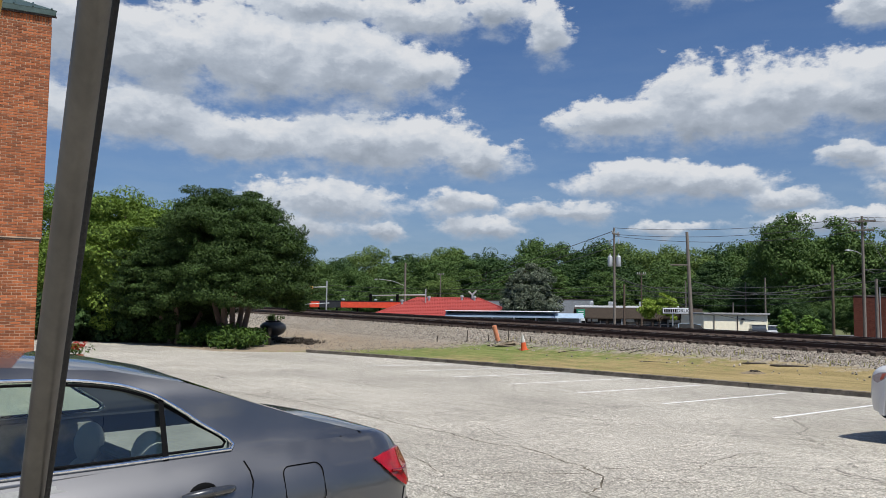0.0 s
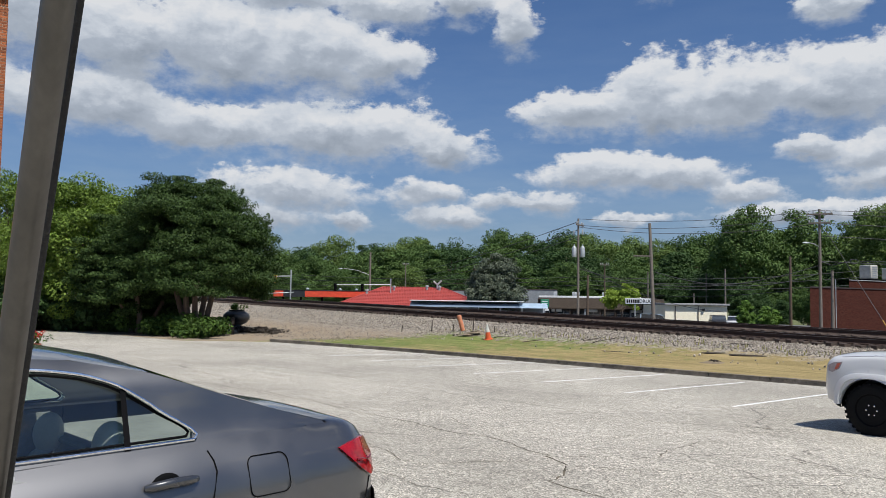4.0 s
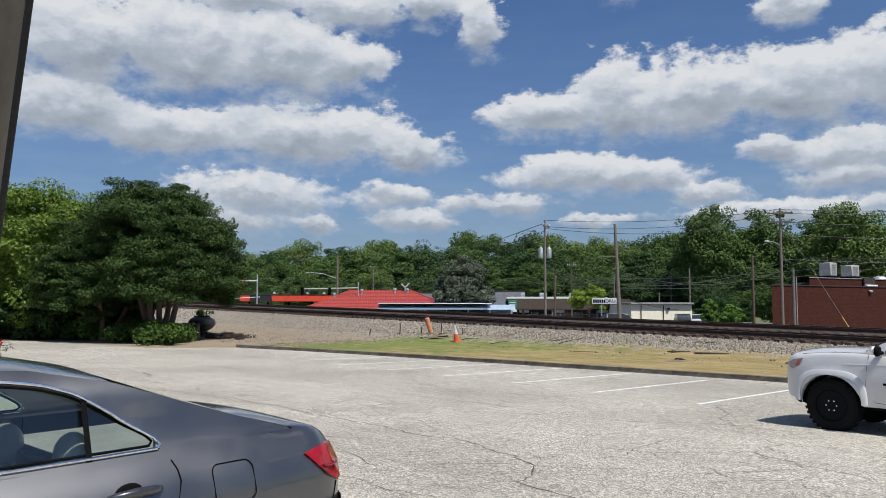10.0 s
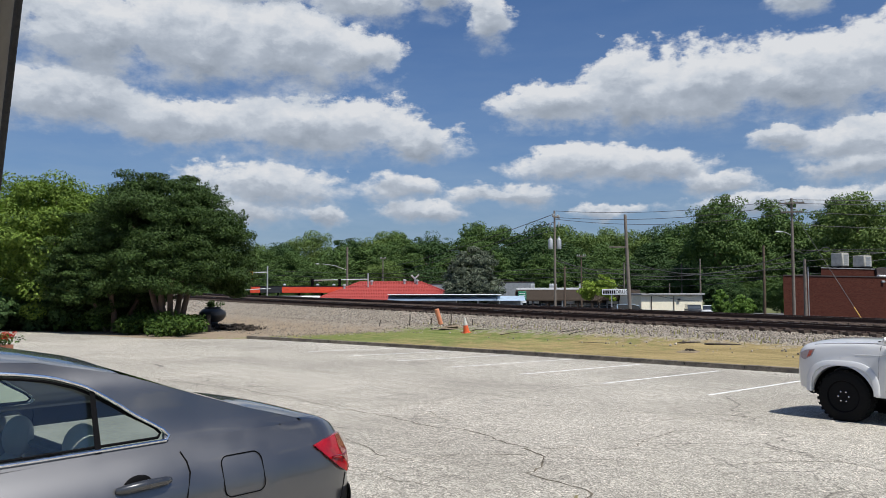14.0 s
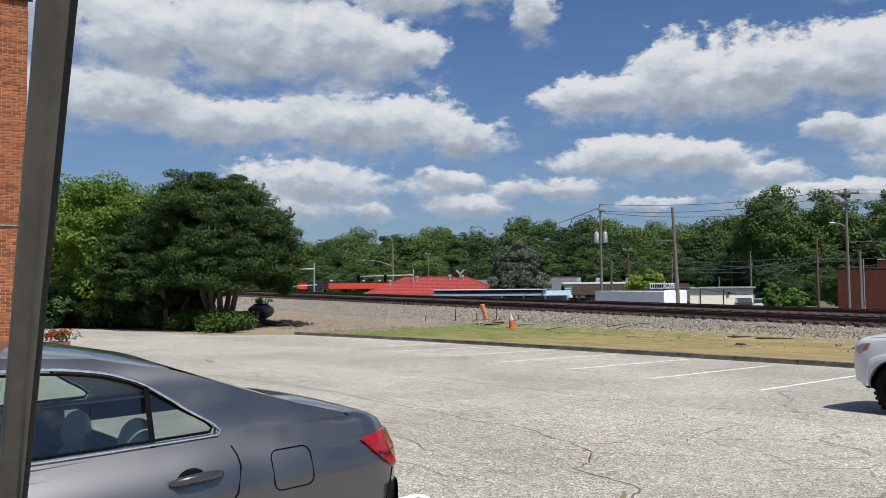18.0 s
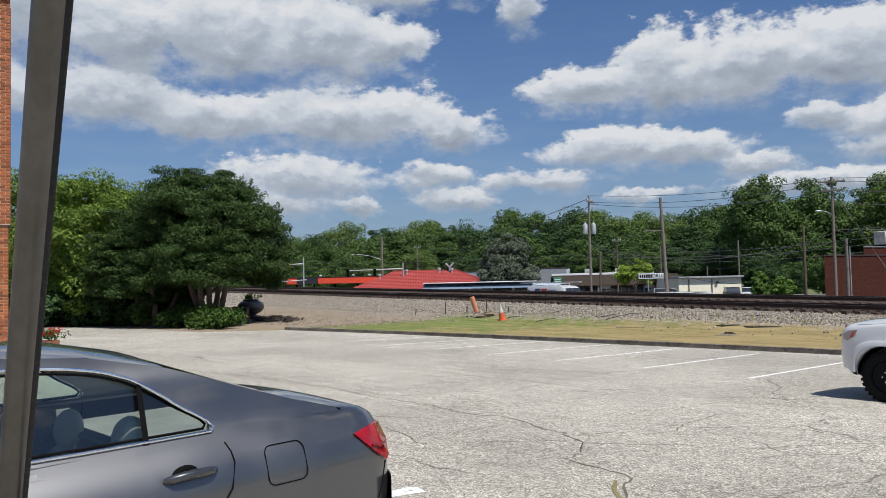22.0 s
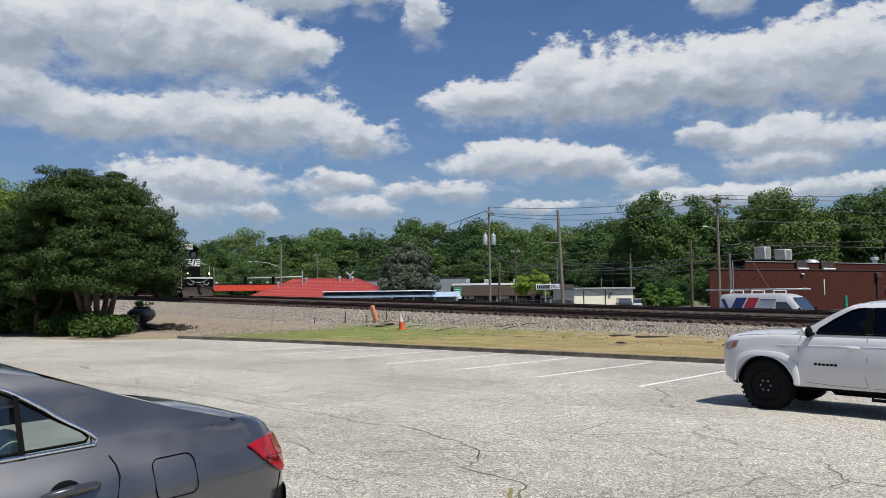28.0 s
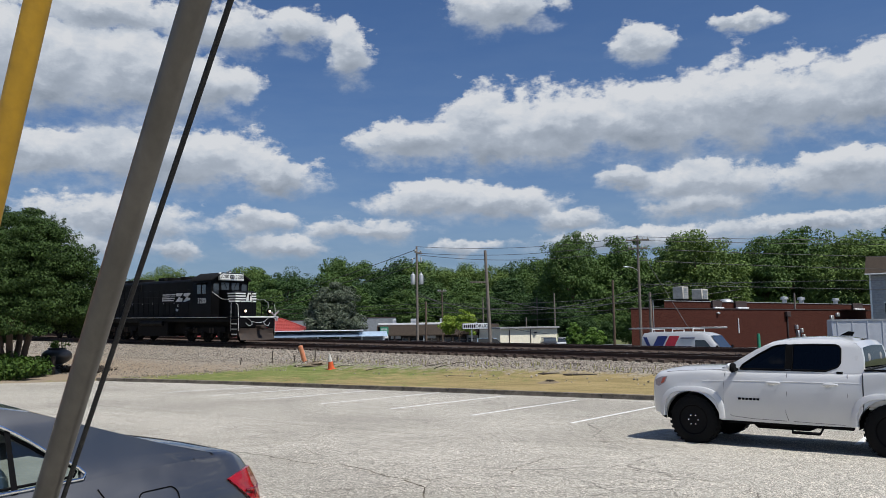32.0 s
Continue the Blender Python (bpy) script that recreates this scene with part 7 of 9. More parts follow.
hedge("brush_pile", "pile of dark cut brush beside the cauldron", 61, [(bearing(-11.2 + 0.9 * i, 47.5 - i)[0], bearing(-11.2 + 0.9 * i, 47.5 - i)[1], 0.8, 0.35) for i in range(3)], 60, 0.06, M_TIMBER)

# ---- beyond the railway ----
def facing(az, r, z=STREET_Z, turn=0.0):
    """A pose at a bearing whose -Y looks back to the lot."""
    x, y = bearing(az, r)
    return pose(x, y, z, 0, 0, -az + turn)


def ez(el, r):
    return 1.68 + r * math.tan(radians(el)) - STREET_Z


# restaurant with a red hipped metal roof
R = 112
rest_ = thing("restaurant", "low restaurant under a red ribbed metal hip roof", "building", m=facing(0.35, R))
eave, ridge = ez(-0.42, R), ez(0.86, R)
hw, hd, rl = 10.2, 7.0, 4.2
hip = [(-hw, -hd), (hw, -hd), (hw, hd), (-hw, hd)]
for nm, pts in (("front", [(-hw, -hd, eave), (hw, -hd, eave), (rl, 0, ridge), (-rl, 0, ridge)]), ("rear", [(hw, hd, eave), (-hw, hd, eave), (-rl, 0, ridge), (rl, 0, ridge)]), ("end", [(-hw, hd, eave), (-hw, -hd, eave), (-rl, 0, ridge)]), ("end", [(hw, -hd, eave), (hw, hd, eave), (rl, 0, ridge)])):
    part("roof_slope", Build().add(pts + [(p[0], p[1], p[2] - 0.12) for p in pts], [tuple(range(len(pts))), tuple(range(len(pts), 2 * len(pts)))[::-1]] + [(i, len(pts) + i, len(pts) + (i + 1) % len(pts), (i + 1) % len(pts)) for i in range(len(pts))]), M_REDROOF, rest_, smooth=0)
n = 92
for k in range(n + 1):
    x = -hw + 2 * hw * k / n
    f = 1.0 if abs(x) <= rl else (hw - abs(x)) / (hw - rl)
    part("roof_rib", Build().tube([(x, -hd, eave + 0.03), (x, -hd + hd * f, eave + (ridge - eave) * f + 0.03)], 0.05, 5), M_REDROOF, rest_)
for k in range(1, 13):
    f = k / 13
    part("tile_course", Build().box((0, -hd + hd * f, eave + (ridge - eave) * f + 0.03), (2 * (hw - (hw - rl) * f), 0.10, 0.07)), M_REDROOF, rest_)
for k in range(12):
    y = -hd + 2 * hd * k / 12
    f = 1 - abs(y) / hd
    part("roof_rib", Build().tube([(-hw, y, eave + 0.03), (-hw + (hw - rl) * f, y, eave + (ridge - eave) * f + 0.03)], 0.045, 5), M_REDROOF, rest_)
part("ridge_cap", Build().tube([(-hw, -hd, eave + 0.05), (-rl, 0, ridge + 0.06), (rl, 0, ridge + 0.06), (hw, -hd, eave + 0.05)], 0.10, 6), M_REDROOF, rest_)
part("wall", Build().box((0, 0, eave / 2 - 0.1), (2 * hw - 1.6, 2 * hd - 1.6, eave)), M_GREYWALL, rest_)
for k in range(7):
    part("window", Build().box((-7.5 + 2.5 * k, -hd + 0.78, 1.5), (1.8, 0.06, 1.4), 0.02), M_SHOPGLASS, rest_)
for x, y in ((-2.6, -1.0), (1.9, -0.6), (3.6, -0.7), (-6.2, -2.5)):
    f = 1 - abs(y) / hd
    part("roof_vent", Build().lathe([(0.16, 0), (0.16, 0.5), (0.26, 0.5), (0.22, 0.7), (0, 0.75)], 12, "z", (x, y, eave + (ridge - eave) * f - 0.1)), M_GALV, rest_, "small roof vent")
part("vent_flue", Build().tube([(3.3, -0.3, ridge - 0.3), (3.3, -0.3, ridge + 0.5), (2.8, -0.3, ridge + 1.0)], 0.12, 8).tube([(3.3, -0.3, ridge + 0.5), (3.9, -0.3, ridge + 1.1)], 0.12, 8), M_GALV, rest_)

# petrol canopy with an orange-red fascia
R = 124
can = thing("forecourt_canopy", "flat canopy with an orange-red fascia on steel posts", "canopy", m=facing(-6.1, R) @ Matrix.Diagonal((1.19, 1.19, 1, 1)))
z0, z1 = ez(0.12, R), ez(0.55, R)
part("fascia", Build().box((2.0, 0, (z0 + z1) / 2), (7.8, 6, z1 - z0), 0.05), M_REDBAND, can, "orange-red fascia")
part("dark_fascia", Build().box((-3.2, 0, (z0 + z1) / 2 + 0.01), (2.6, 6.02, z1 - z0), 0.05), M_BLACK, can, "black fascia panel")
part("end_fascia", Build().box((-5.1, 0, (z0 + z1) / 2), (1.2, 6, z1 - z0), 0.05), M_REDBAND, can)
part("trim", Build().box((0.1, 0, z1 + 0.05), (11.8, 6.1, 0.09), 0.02), M_BLACK, can)
for x in (-4.6, -2.4, 0.2, 3.0, 5.4):
    part("post", Build().box((x, -1, z0 / 2), (0.22, 0.22, z0), 0.02), M_DARK, can)
for x in (-1.6, 2.4, 4.4):
    part("lamp_pod", Build().ball((x, -2.6, z1 + 0.25), (0.22, 0.2, 0.18), 10, 6), M_GALV, can)
part("kiosk", Build().box((-1.5, 5, 1.3), (6, 3, 2.7), 0.05), M_WHITE, can, "white kiosk wall")

# long blue and white canopy
R = 84
bl = thing("blue_canopy", "long low blue canopy with a white roof edge", "canopy", m=facing(5.0, R))
zt, zb = ez(0.03, R), ez(-0.42, R)
L0 = -R * math.tan(radians(4.75))
L1 = R * math.tan(radians(4.7))
part("awning", Build().prism([(-2.2, zb), (-2.3, zb), (-0.4, zt - 0.1), (2.2, zt - 0.1), (2.2, zb)], L0, L1 - 2.9, "x"), M_BLUE, bl, "blue ribbed awning")
part("end_awning", Build().prism([(-2.25, zb), (-2.35, zb), (-0.6, zt - 0.18), (2.2, zt - 0.18), (2.2, zb)], L1 - 2.85, L1, "x"), M_PALEBLUE, bl, "pale blue end awning")
part("roof_edge", Build().box(((L0 + L1) / 2 - 1.2, -0.3, zt - 0.04), (L1 - L0 - 2.4, 3.2, 0.09), 0.02), M_WHITE, bl, "white roof edge")
for k in range(7):
    part("post", Build().box((L0 + 0.4 + k * (L1 - L0 - 0.8) / 6, -1.8, zb / 2), (0.14, 0.14, zb), 0.02), M_WHITE, bl)
for k in range(22):
    xx = L0 + 0.3 + k * 0.5
    part("awning_rib", Build().tube([(xx, -2.31, zb + 0.01), (xx, -0.41, zt - 0.08)], 0.02, 4), M_BLUE, bl)
part("back_wall", Build().box(((L0 + L1) / 2, 2.0, zb / 2), (L1 - L0, 0.2, zb)), M_GREYWALL, bl)

# grey sheds behind the magnolia
for az, r, w, e0, cat, mt in ((4.2, 128, 5.0, 0.72, "grey sheet-clad shop wall with an orange brick end", M_GREYWALL), (8.9, 120, 6.5, 0.85, "grey sheet-clad shop wall", M_GREYWALL)):
    sh = thing("shop_building", cat, "building", m=facing(az, r))
    h = ez(e0, r)
    part("wall", Build().box((0, 3, h / 2), (w, 6, h), 0.03), mt, sh)
    part("parapet", Build().box((0, 3, h + 0.05), (w + 0.1, 6.1, 0.12), 0.02), M_COPING, sh)
    if az < 5:
        part("brick_end", Build().box((w / 2 + 0.6, 2.6, h / 2 - 0.2), (1.3, 5, h - 0.2), 0.03), M_ORANGE, sh, "orange brick end wall")
    for k in range(int(w / 0.5)):
        part("sheet_rib", Build().box((-w / 2 + 0.25 + k * 0.5, -0.02, h / 2), (0.06, 0.05, h - 0.1)), mt, sh)
    for k in range(3):
        part("window", Build().box((-w / 3 + k * w / 3, -0.02, 1.4), (1.1, 0.06, 1.4), 0.02), M_SHOPGLASS, sh)

# row of shops under a brown shingle canopy roof
R = 108
shops = thing("shop_row", "row of shops under a brown shingle roof with a white parapet", "building", m=facing(13.4, R))
e, t = ez(-0.35, R), ez(0.33, R)
w = R * 2 * math.tan(radians(4.3))
part("wall", Build().box((0, 4.5, t / 2), (w, 7, t), 0.02), M_SHOP, shops)
part("shingle_roof", Build().prism([(-1.4, e), (-1.45, e - 0.14), (1.1, t - 0.1), (1.1, t)], -w / 2, w / 2, "x"), M_SHINGLE, shops)
part("parapet", Build().box((-1.4, 2.2, t + 0.14), (w - 3, 2.2, 0.26), 0.03), M_WHITE, shops, "white parapet cap")
part("gable", Build().prism([(w / 2 - 5.5, e), (w / 2 - 2.6, t + 0.25), (w / 2 + 0.4, e)], -2.2, 1.0, "y"), M_SHINGLE, shops)
for k in range(9):
    x = -w / 2 + 0.5 + k * (w - 1) / 8
    part("post", Build().box((x, -1.2, e / 2), (0.20, 0.20, e), 0.02), M_SHOP if k % 3 else M_GREYWALL, shops)
for k in range(8):
    x = -w / 2 + 1.5 + k * (w - 1) / 8
    wd = part("shop_window", Build().box((x, 0.96, 1.35), (1.55, 0.08, 1.9), 0.02), M_SHOPGLASS, shops)
    part("window_frame", Build().box((x, 0.92, 1.35), (0.06, 0.1, 1.9)).box((x, 0.92, 1.9), (1.55, 0.1, 0.06)), M_WHITE if k % 2 else M_GALV, wd)
for x in (-5.6, -1.0, 4.6):
    part("hanging_sign", Build().box((x, -0.6, e - 0.35), (1.3, 0.06, 0.34), 0.01), M_WHITE, shops, "small white hanging sign")
for x in (-6.0, -3.5, -3.0, 0.5):
    part("rooftop_vent", Build().box((x, 4, t + 0.55), (0.5, 0.5, 0.6), 0.04), M_GALV, shops)

# shop sign on a post
R = 92
sg = thing("shop_sign", "white roadside sign with dark capital letters on a thin post", "sign", m=facing(16.05, R))
zs0, zs1 = ez(-0.02, R), ez(0.36, R)
ws = 3.05
part("board", Build().box((0, 0, (zs0 + zs1) / 2), (ws, 0.12, zs1 - zs0), 0.02), M_WHITE, sg)
part("border", Build().box((0, 0.02, (zs0 + zs1) / 2), (ws + 0.10, 0.08, zs1 - zs0 + 0.10), 0.02), M_DARK, sg)
part("post", Build().tube([(-0.5, 0.05, 0), (-0.5, 0.05, zs0)], 0.07, 8), M_GALV, sg)
for k in range(6):
    part("name_bar", Build().box((-1.32 + k * 0.23, -0.07, (zs0 + zs1) / 2), (0.17, 0.02, (zs1 - zs0) * 0.62)), M_DARK, sg)


def lettering(name, text, size, mat, parent, m, extrude=0.01):
    cu = bpy.data.curves.new(name, "FONT")
    cu.body, cu.size, cu.extrude, cu.align_x, cu.align_y = text, size, extrude, "CENTER", "CENTER"
    tmp = bpy.data.objects.new(name, cu)
    scene.collection.objects.link(tmp)
    dg = bpy.context.evaluated_depsgraph_get()
    me = bpy.data.meshes.new_from_object(tmp.evaluated_get(dg))
    bpy.data.objects.remove(tmp)
    me.materials.clear()
    me.materials.append(mat)
    ob = new(name, me)
    ob.parent, ob.matrix_basis = parent, m
    return ob


lettering("sign_lettering", "DRUGS", 0.52, M_DARK, sg, pose(0.78, -0.075, (zs0 + zs1) / 2, 90, 0, 0))

# green and white street sign in front of the shops
R = 95
gs = thing("roadside_sign", "green and white shop sign on a post", "sign", m=facing(9.6, R))
z0, z1 = ez(-0.35, R), ez(0.22, R)
part("panel", Build().box((0, 0, (z0 + z1) / 2), (0.95, 0.2, z1 - z0), 0.03), M_SIGNGREEN, gs)
part("side_box", Build().box((-0.62, 0, (z0 + z1) / 2), (0.28, 0.2, z1 - z0), 0.03), M_DARK, gs)
for k in range(3):
    part("text_bar", Build().box((0, -0.11, z0 + 0.2 + 0.24 * k), (0.7, 0.02, 0.09)), M_WHITE, gs)
part("lower_panel", Build().box((0.1, 0, z0 - 0.28), (0.75, 0.15, 0.26), 0.02), M_WHITE, gs)
part("post", Build().tube([(0, 0.05, 0), (0, 0.05, z0)], 0.07, 8), M_GALV, gs)

# beige building
R = 100
bg = thing("beige_building", "low flat-roofed beige building with a white fascia", "building", m=facing(19.75, R, STREET_Z, 22))
t, w = ez(0.06, R), R * 2 * math.tan(radians(2.15))
part("wall", Build().box((0, 4, t / 2 - 0.1), (w, 8, t - 0.2), 0.02), M_BEIGE, bg)
part("fascia", Build().box((0, 3.9, t - 0.08), (w + 0.3, 8.6, 0.22), 0.03), M_ROOFGREY, bg, "grey roof edge")
part("door", Build().box((w / 2 - 1.4, -0.03, 1.05), (1.0, 0.08, 2.1), 0.02), M_SIDING, bg)
for x in (-w / 2 + 1.2, 0.2):
    part("downpipe", Build().tube([(x, -0.08, 0), (x, -0.08, t - 0.3)], 0.05, 6), M_COPING, bg)
part("lamp", Build().box((0.8, -0.15, t - 0.7), (0.3, 0.25, 0.2), 0.03), M_DARK, bg)

# long dark brick building; its wall runs off to the far right
c0, c1 = Vector((*bearing(26.75, 76), 0)), Vector((*bearing(46.0, 150), 0))
way = (c1 - c0).normalized()
ln = (c1 - c0).length
bk = thing("brick_warehouse", "long low dark red brick building with a flat roof", "building", m=pose(c0.x, c0.y, STREET_Z, 0, 0, math.degrees(math.atan2(way.y, way.x))))
h = 1.68 + 76 * math.tan(radians(1.20)) - STREET_Z


def along(az, y):
    """How far along the wall a bearing meets a line y behind its face."""
    p = c0 + Vector((-way.y, way.x, 0)) * y
    u = Vector((math.sin(radians(az)), math.cos(radians(az)), 0))
    return (p.y * u.x - p.x * u.y) / (way.x * u.y - way.y * u.x)


e1, e2 = along(26.9, 9.0), along(29.0, 4.0)
part("wall", Build().prism([(0, 0), (ln, 0), (ln + e1, 9), (e1, 9)], 0, h, "z"), M_DARKBRICK, bk)
part("coping", Build().prism([(-0.06, -0.07), (ln, -0.07), (ln + e1, 9), (e1 - 0.06, 9)], h, h + 0.10, "z"), M_COPING, bk, "dark metal coping")
part("upper_wall", Build().prism([(e2, 4), (ln, 4), (ln + e1, 8.8), (along(29.0, 8.8), 8.8)], h + 0.1, h + 0.95, "z"), M_DARKBRICK, bk)
part("upper_coping", Build().prism([(e2 - 0.1, 3.92), (ln, 3.92), (ln + e1, 8.8), (along(29.0, 8.8), 8.8)], h + 0.95, h + 1.02, "z"), M_ROOFGREY, bk, "pale metal roof edge")
for x, w, hh in ((along(30.1, 6.4), 1.15, 1.4), (along(31.35, 6.4), 1.35, 1.2)):
    ac = part("air_conditioner", Build().box((x, 6.4, h + 1.30 + hh / 2), (w, 1.3, hh), 0.06), M_ACUNIT, bk, "pale rooftop air conditioner")
    for k in range(6):
        part("louvre", Build().box((x, 5.73, h + 1.45 + k * hh / 7), (w * 0.6, 0.05, 0.10)), M_GREYWALL, ac)
    part("base_frame", Build().box((x, 6.4, h + 1.20), (w + 0.2, 1.4, 0.16)), M_DARK, ac)
part("roof_dome", Build().ball((along(33.0, 6.0), 6, h + 1.10), (0.8, 0.8, 0.36), 16, 8), M_GALV, bk)
for x in (along(36.6, 6), along(37.6, 6), along(39.6, 6)):
    part("roof_vent", Build().lathe([(0.3, 0), (0.3, 0.5), (0.5, 0.5), (0.45, 0.8), (0, 0.9)], 12, "z", (x, 6, h + 1.05)), M_GALV, bk)
for x, w in ((along(32.5, 3.6), 1.9), (along(34.0, 3.6), 2.4), (along(40.9, 3.6), 3.0)):
    part("roof_screen", Build().box((x, 3.8, h + 0.60), (w, 0.2, 1.0), 0.02), M_COPING, bk)
    part("roof_flashing", Build().box((x, 3.6, h + 0.24), (w, 0.3, 0.28), 0.02), M_WHITE, bk)
for x, z, w, hh in ((along(32.4, 0), h - 0.40, 0.4, 0.2), (along(39.6, 0), h - 0.45, 0.5, 0.3)):
    part("wall_lamp", Build().box((x, -0.12, z), (w, 0.25, hh), 0.04), M_GALV, bk)
xd = along(36.65, 0)
part("downpipe", Build().tube([(xd, -0.12, 0), (xd, -0.12, h - 0.4)], 0.10, 8).box((xd, -0.2, h - 0.5), (0.9, 0.35, 0.6), 0.05), M_COPING, bk, "dark hopper and downpipe")
part("conduit", Build().tube([(along(33.66, 0), -0.08, h - 2.5), (along(33.66, 0), -0.08, h - 0.9)], 0.06, 6), M_WHITE, bk)
for x, z, w, hh in ((along(37.15, 0), 3.0, 0.4, 0.5), (along(37.22, 0), 2.2, 0.4, 0.9), (along(37.45, 0), 2.6, 0.35, 0.5), (along(37.55, 0), 1.7, 0.35, 0.9), (along(39.6, 0), h - 0.6, 0.7, 0.4), (along(39.25, 0), h - 1.3, 0.7, 1.3)):
    part("meter_box", Build().box((x, -0.15, z), (w, 0.3, hh), 0.04), M_GALV, bk, "pale meter box")
ob = part("green_post", Build().lathe([(0.17, 0), (0.17, 2.2), (0.13, 2.4), (0, 2.4)], 12, "z", (along(34.9, -1.2), -1.2, 0)), M_SIGNGREEN, bk)

# grey box trailer parked in front of it
x, y = bearing(41.6, 58)
trl = thing("box_trailer", "grey slab-sided box trailer parked beside the brick building", "trailer", m=pose(x, y, STREET_Z, 0, 0, -33))
part("box", Build().box((1.2, 0, 2.35), (7.5, 2.5, 2.5), 0.05), M_TRAILER, trl)
part("top_rail", Build().box((1.2, -1.26, 3.55), (7.5, 0.05, 0.10)), M_GALV, trl)
for k in range(9):
    part("panel_rib", Build().box((-2.2 + k * 0.84, -1.265, 2.35), (0.04, 0.03, 2.3)), M_TRAILER, trl)
for x in (3.2, 4.2):
    make_wheel(trl, x, -1.2, 0.5, 0.3)
    make_wheel(trl, x, 1.2, 0.5, 0.3)
part("landing_leg", Build().box((-1.8, 0, 0.55), (0.15, 1.6, 1.1), 0.02), M_DARK, trl)
part("chassis", Build().box((1.2, 0, 1.0), (7.2, 1.0, 0.22), 0.02), M_DARK, trl)


# houses in the trees
def dwelling(az, r, z0, w, wall_h, label, turn=0.0, shift=0.0):
    hs = thing("dwelling_house", label, "house", m=facing(az, r, z0, turn))
    part("wall", Build().box((0, 4, wall_h / 2), (w, 8, wall_h), 0.02), M_SIDING, hs)
    for k in range(int(wall_h / 0.3)):
        part("lap_board", Build().box((0, -0.015, 0.15 + 0.3 * k), (w + 0.02, 0.05, 0.26), 0.01), M_SIDING, hs)
    part("roof", Build().prism([(-0.7, wall_h - 0.1), (-0.75, wall_h - 0.02), (4, wall_h + 2.4), (8.75, wall_h - 0.02), (8.7, wall_h - 0.1), (4, wall_h + 2.2)], -w / 2 - 0.5, w / 2 + 0.5, "x"), M_SHINGLE, hs)
    part("gutter", Build().box((0, -0.75, wall_h - 0.05), (w + 1.0, 0.12, 0.14), 0.02), M_WHITE, hs)
    part("corner_board", Build().box((-w / 2, -0.04, wall_h / 2), (0.2, 0.12, wall_h)), M_WHITE, hs)
    for k in range(3):
        wn = part("window", Build().box((-w / 3 + k * w / 3, -0.05, wall_h * 0.55), (1.0, 0.08, 1.3), 0.02), M_SHOPGLASS, hs)
        part("window_frame", Build().box((-w / 3 + k * w / 3, -0.10, wall_h * 0.55), (0.07, 0.06, 1.3)).box((-w / 3 + k * w / 3, -0.10, wall_h * 0.55 + 0.7), (1.2, 0.06, 0.12)), M_WHITE, wn)
    return hs


dwelling(44.6, 110, STREET_Z, 11.5, 9.2, "tall grey clapboard house beside the trees", 0)
dwelling(26.0, 150, STREET_Z + 2.6, 4.2, 2.6, "low grey house half hidden by trees", 12)


# ---- poles and wires ----
def pole(label, x, y, top, r=0.105, lean=(0, 0), mat=None, arms=(), cans=0, lamp=None, base=STREET_Z, name="utility_pole"):
    p = thing(name, label, "pole", "poles beyond the railway")
    part("shaft", Build().tube([(x, y, base), (x + lean[0] * 0.5, y + lean[1] * 0.5, (base + top) / 2), (x + lean[0], y + lean[1], top)], [r * 1.15, r, r * 0.8], 10), mat or M_POLEWOOD, p)
    for z, half_l, rz in arms:
        part("crossarm", Build().at(pose(x + lean[0], y + lean[1], z, 0, 0, rz)).box((0, -0.14, 0), (half_l * 2, 0.10, 0.12), 0.01), M_POLEWOOD, p)
        for k in (-0.9, -0.45, 0.45, 0.9):
            part("insulator", Build().at(pose(x + lean[0], y + lean[1], z + 0.06, 0, 0, rz)).lathe([(0.05, 0), (0.07, 0.08), (0.04, 0.11), (0.06, 0.17), (0, 0.22)], 8, "z", (half_l * k, -0.14, 0)), M_GALV, p)
    for k in range(cans):
        a = radians(185 + 165 * k)
        part("transformer", Build().lathe([(0.0, 0), (0.19, 0.02), (0.205, 0.1), (0.205, 0.80), (0.17, 0.87), (0.06, 0.95), (0.05, 1.1), (0, 1.1)], 16, "z", (x + 0.36 * math.cos(a), y + 0.36 * math.sin(a), 5.55)), M_GALV, p, "grey cylindrical transformer")
    if lamp:
        z, dx, dz = lamp
        ar = part("lamp_arm", Build().tube([(x, y, z), (x + dx * 0.5, y - 0.1, z + dz * 0.75), (x + dx, y - 0.2, z + dz)], 0.03, 6), M_GALV, p)
        part("lamp_head", Build().ball((x + dx * 1.12, y - 0.2, z + dz - 0.02), (0.28, 0.11, 0.07), 12, 6), M_GALV, ar, "cobra-head street lamp")
    return p


A, B, C = (14.45, 68.64), (17.15, 55.9), bearing(27.36, 70)
pole("tall timber pole with two grey transformers", *A, 8.87, arms=((8.3, 0.9, 60),), cans=2)
part("fuse_cutout", Build().box((A[0] - 0.4, A[1] - 0.1, 7.6), (0.12, 0.12, 0.45), 0.03).box((A[0] + 0.35, A[1] - 0.1, 7.7), (0.12, 0.12, 0.45), 0.03), M_GALV, bpy.data.objects["utility_pole"])
pole("slightly leaning bare timber pole", *B, 7.30, lean=(-0.34, 0.05), r=0.125)
part("side_arm", Build().box((B[0] - 0.85, B[1], 5.0), (1.35, 0.08, 0.08), 0.01), M_POLEWOOD, bpy.data.objects["utility_pole.001"])
pole("tall timber pole with a street lamp and many wires", *C, 9.30, arms=((8.9, 0.95, -30), (8.2, 0.8, -30)), lamp=(6.3, -1.1, 0.35), r=0.115)
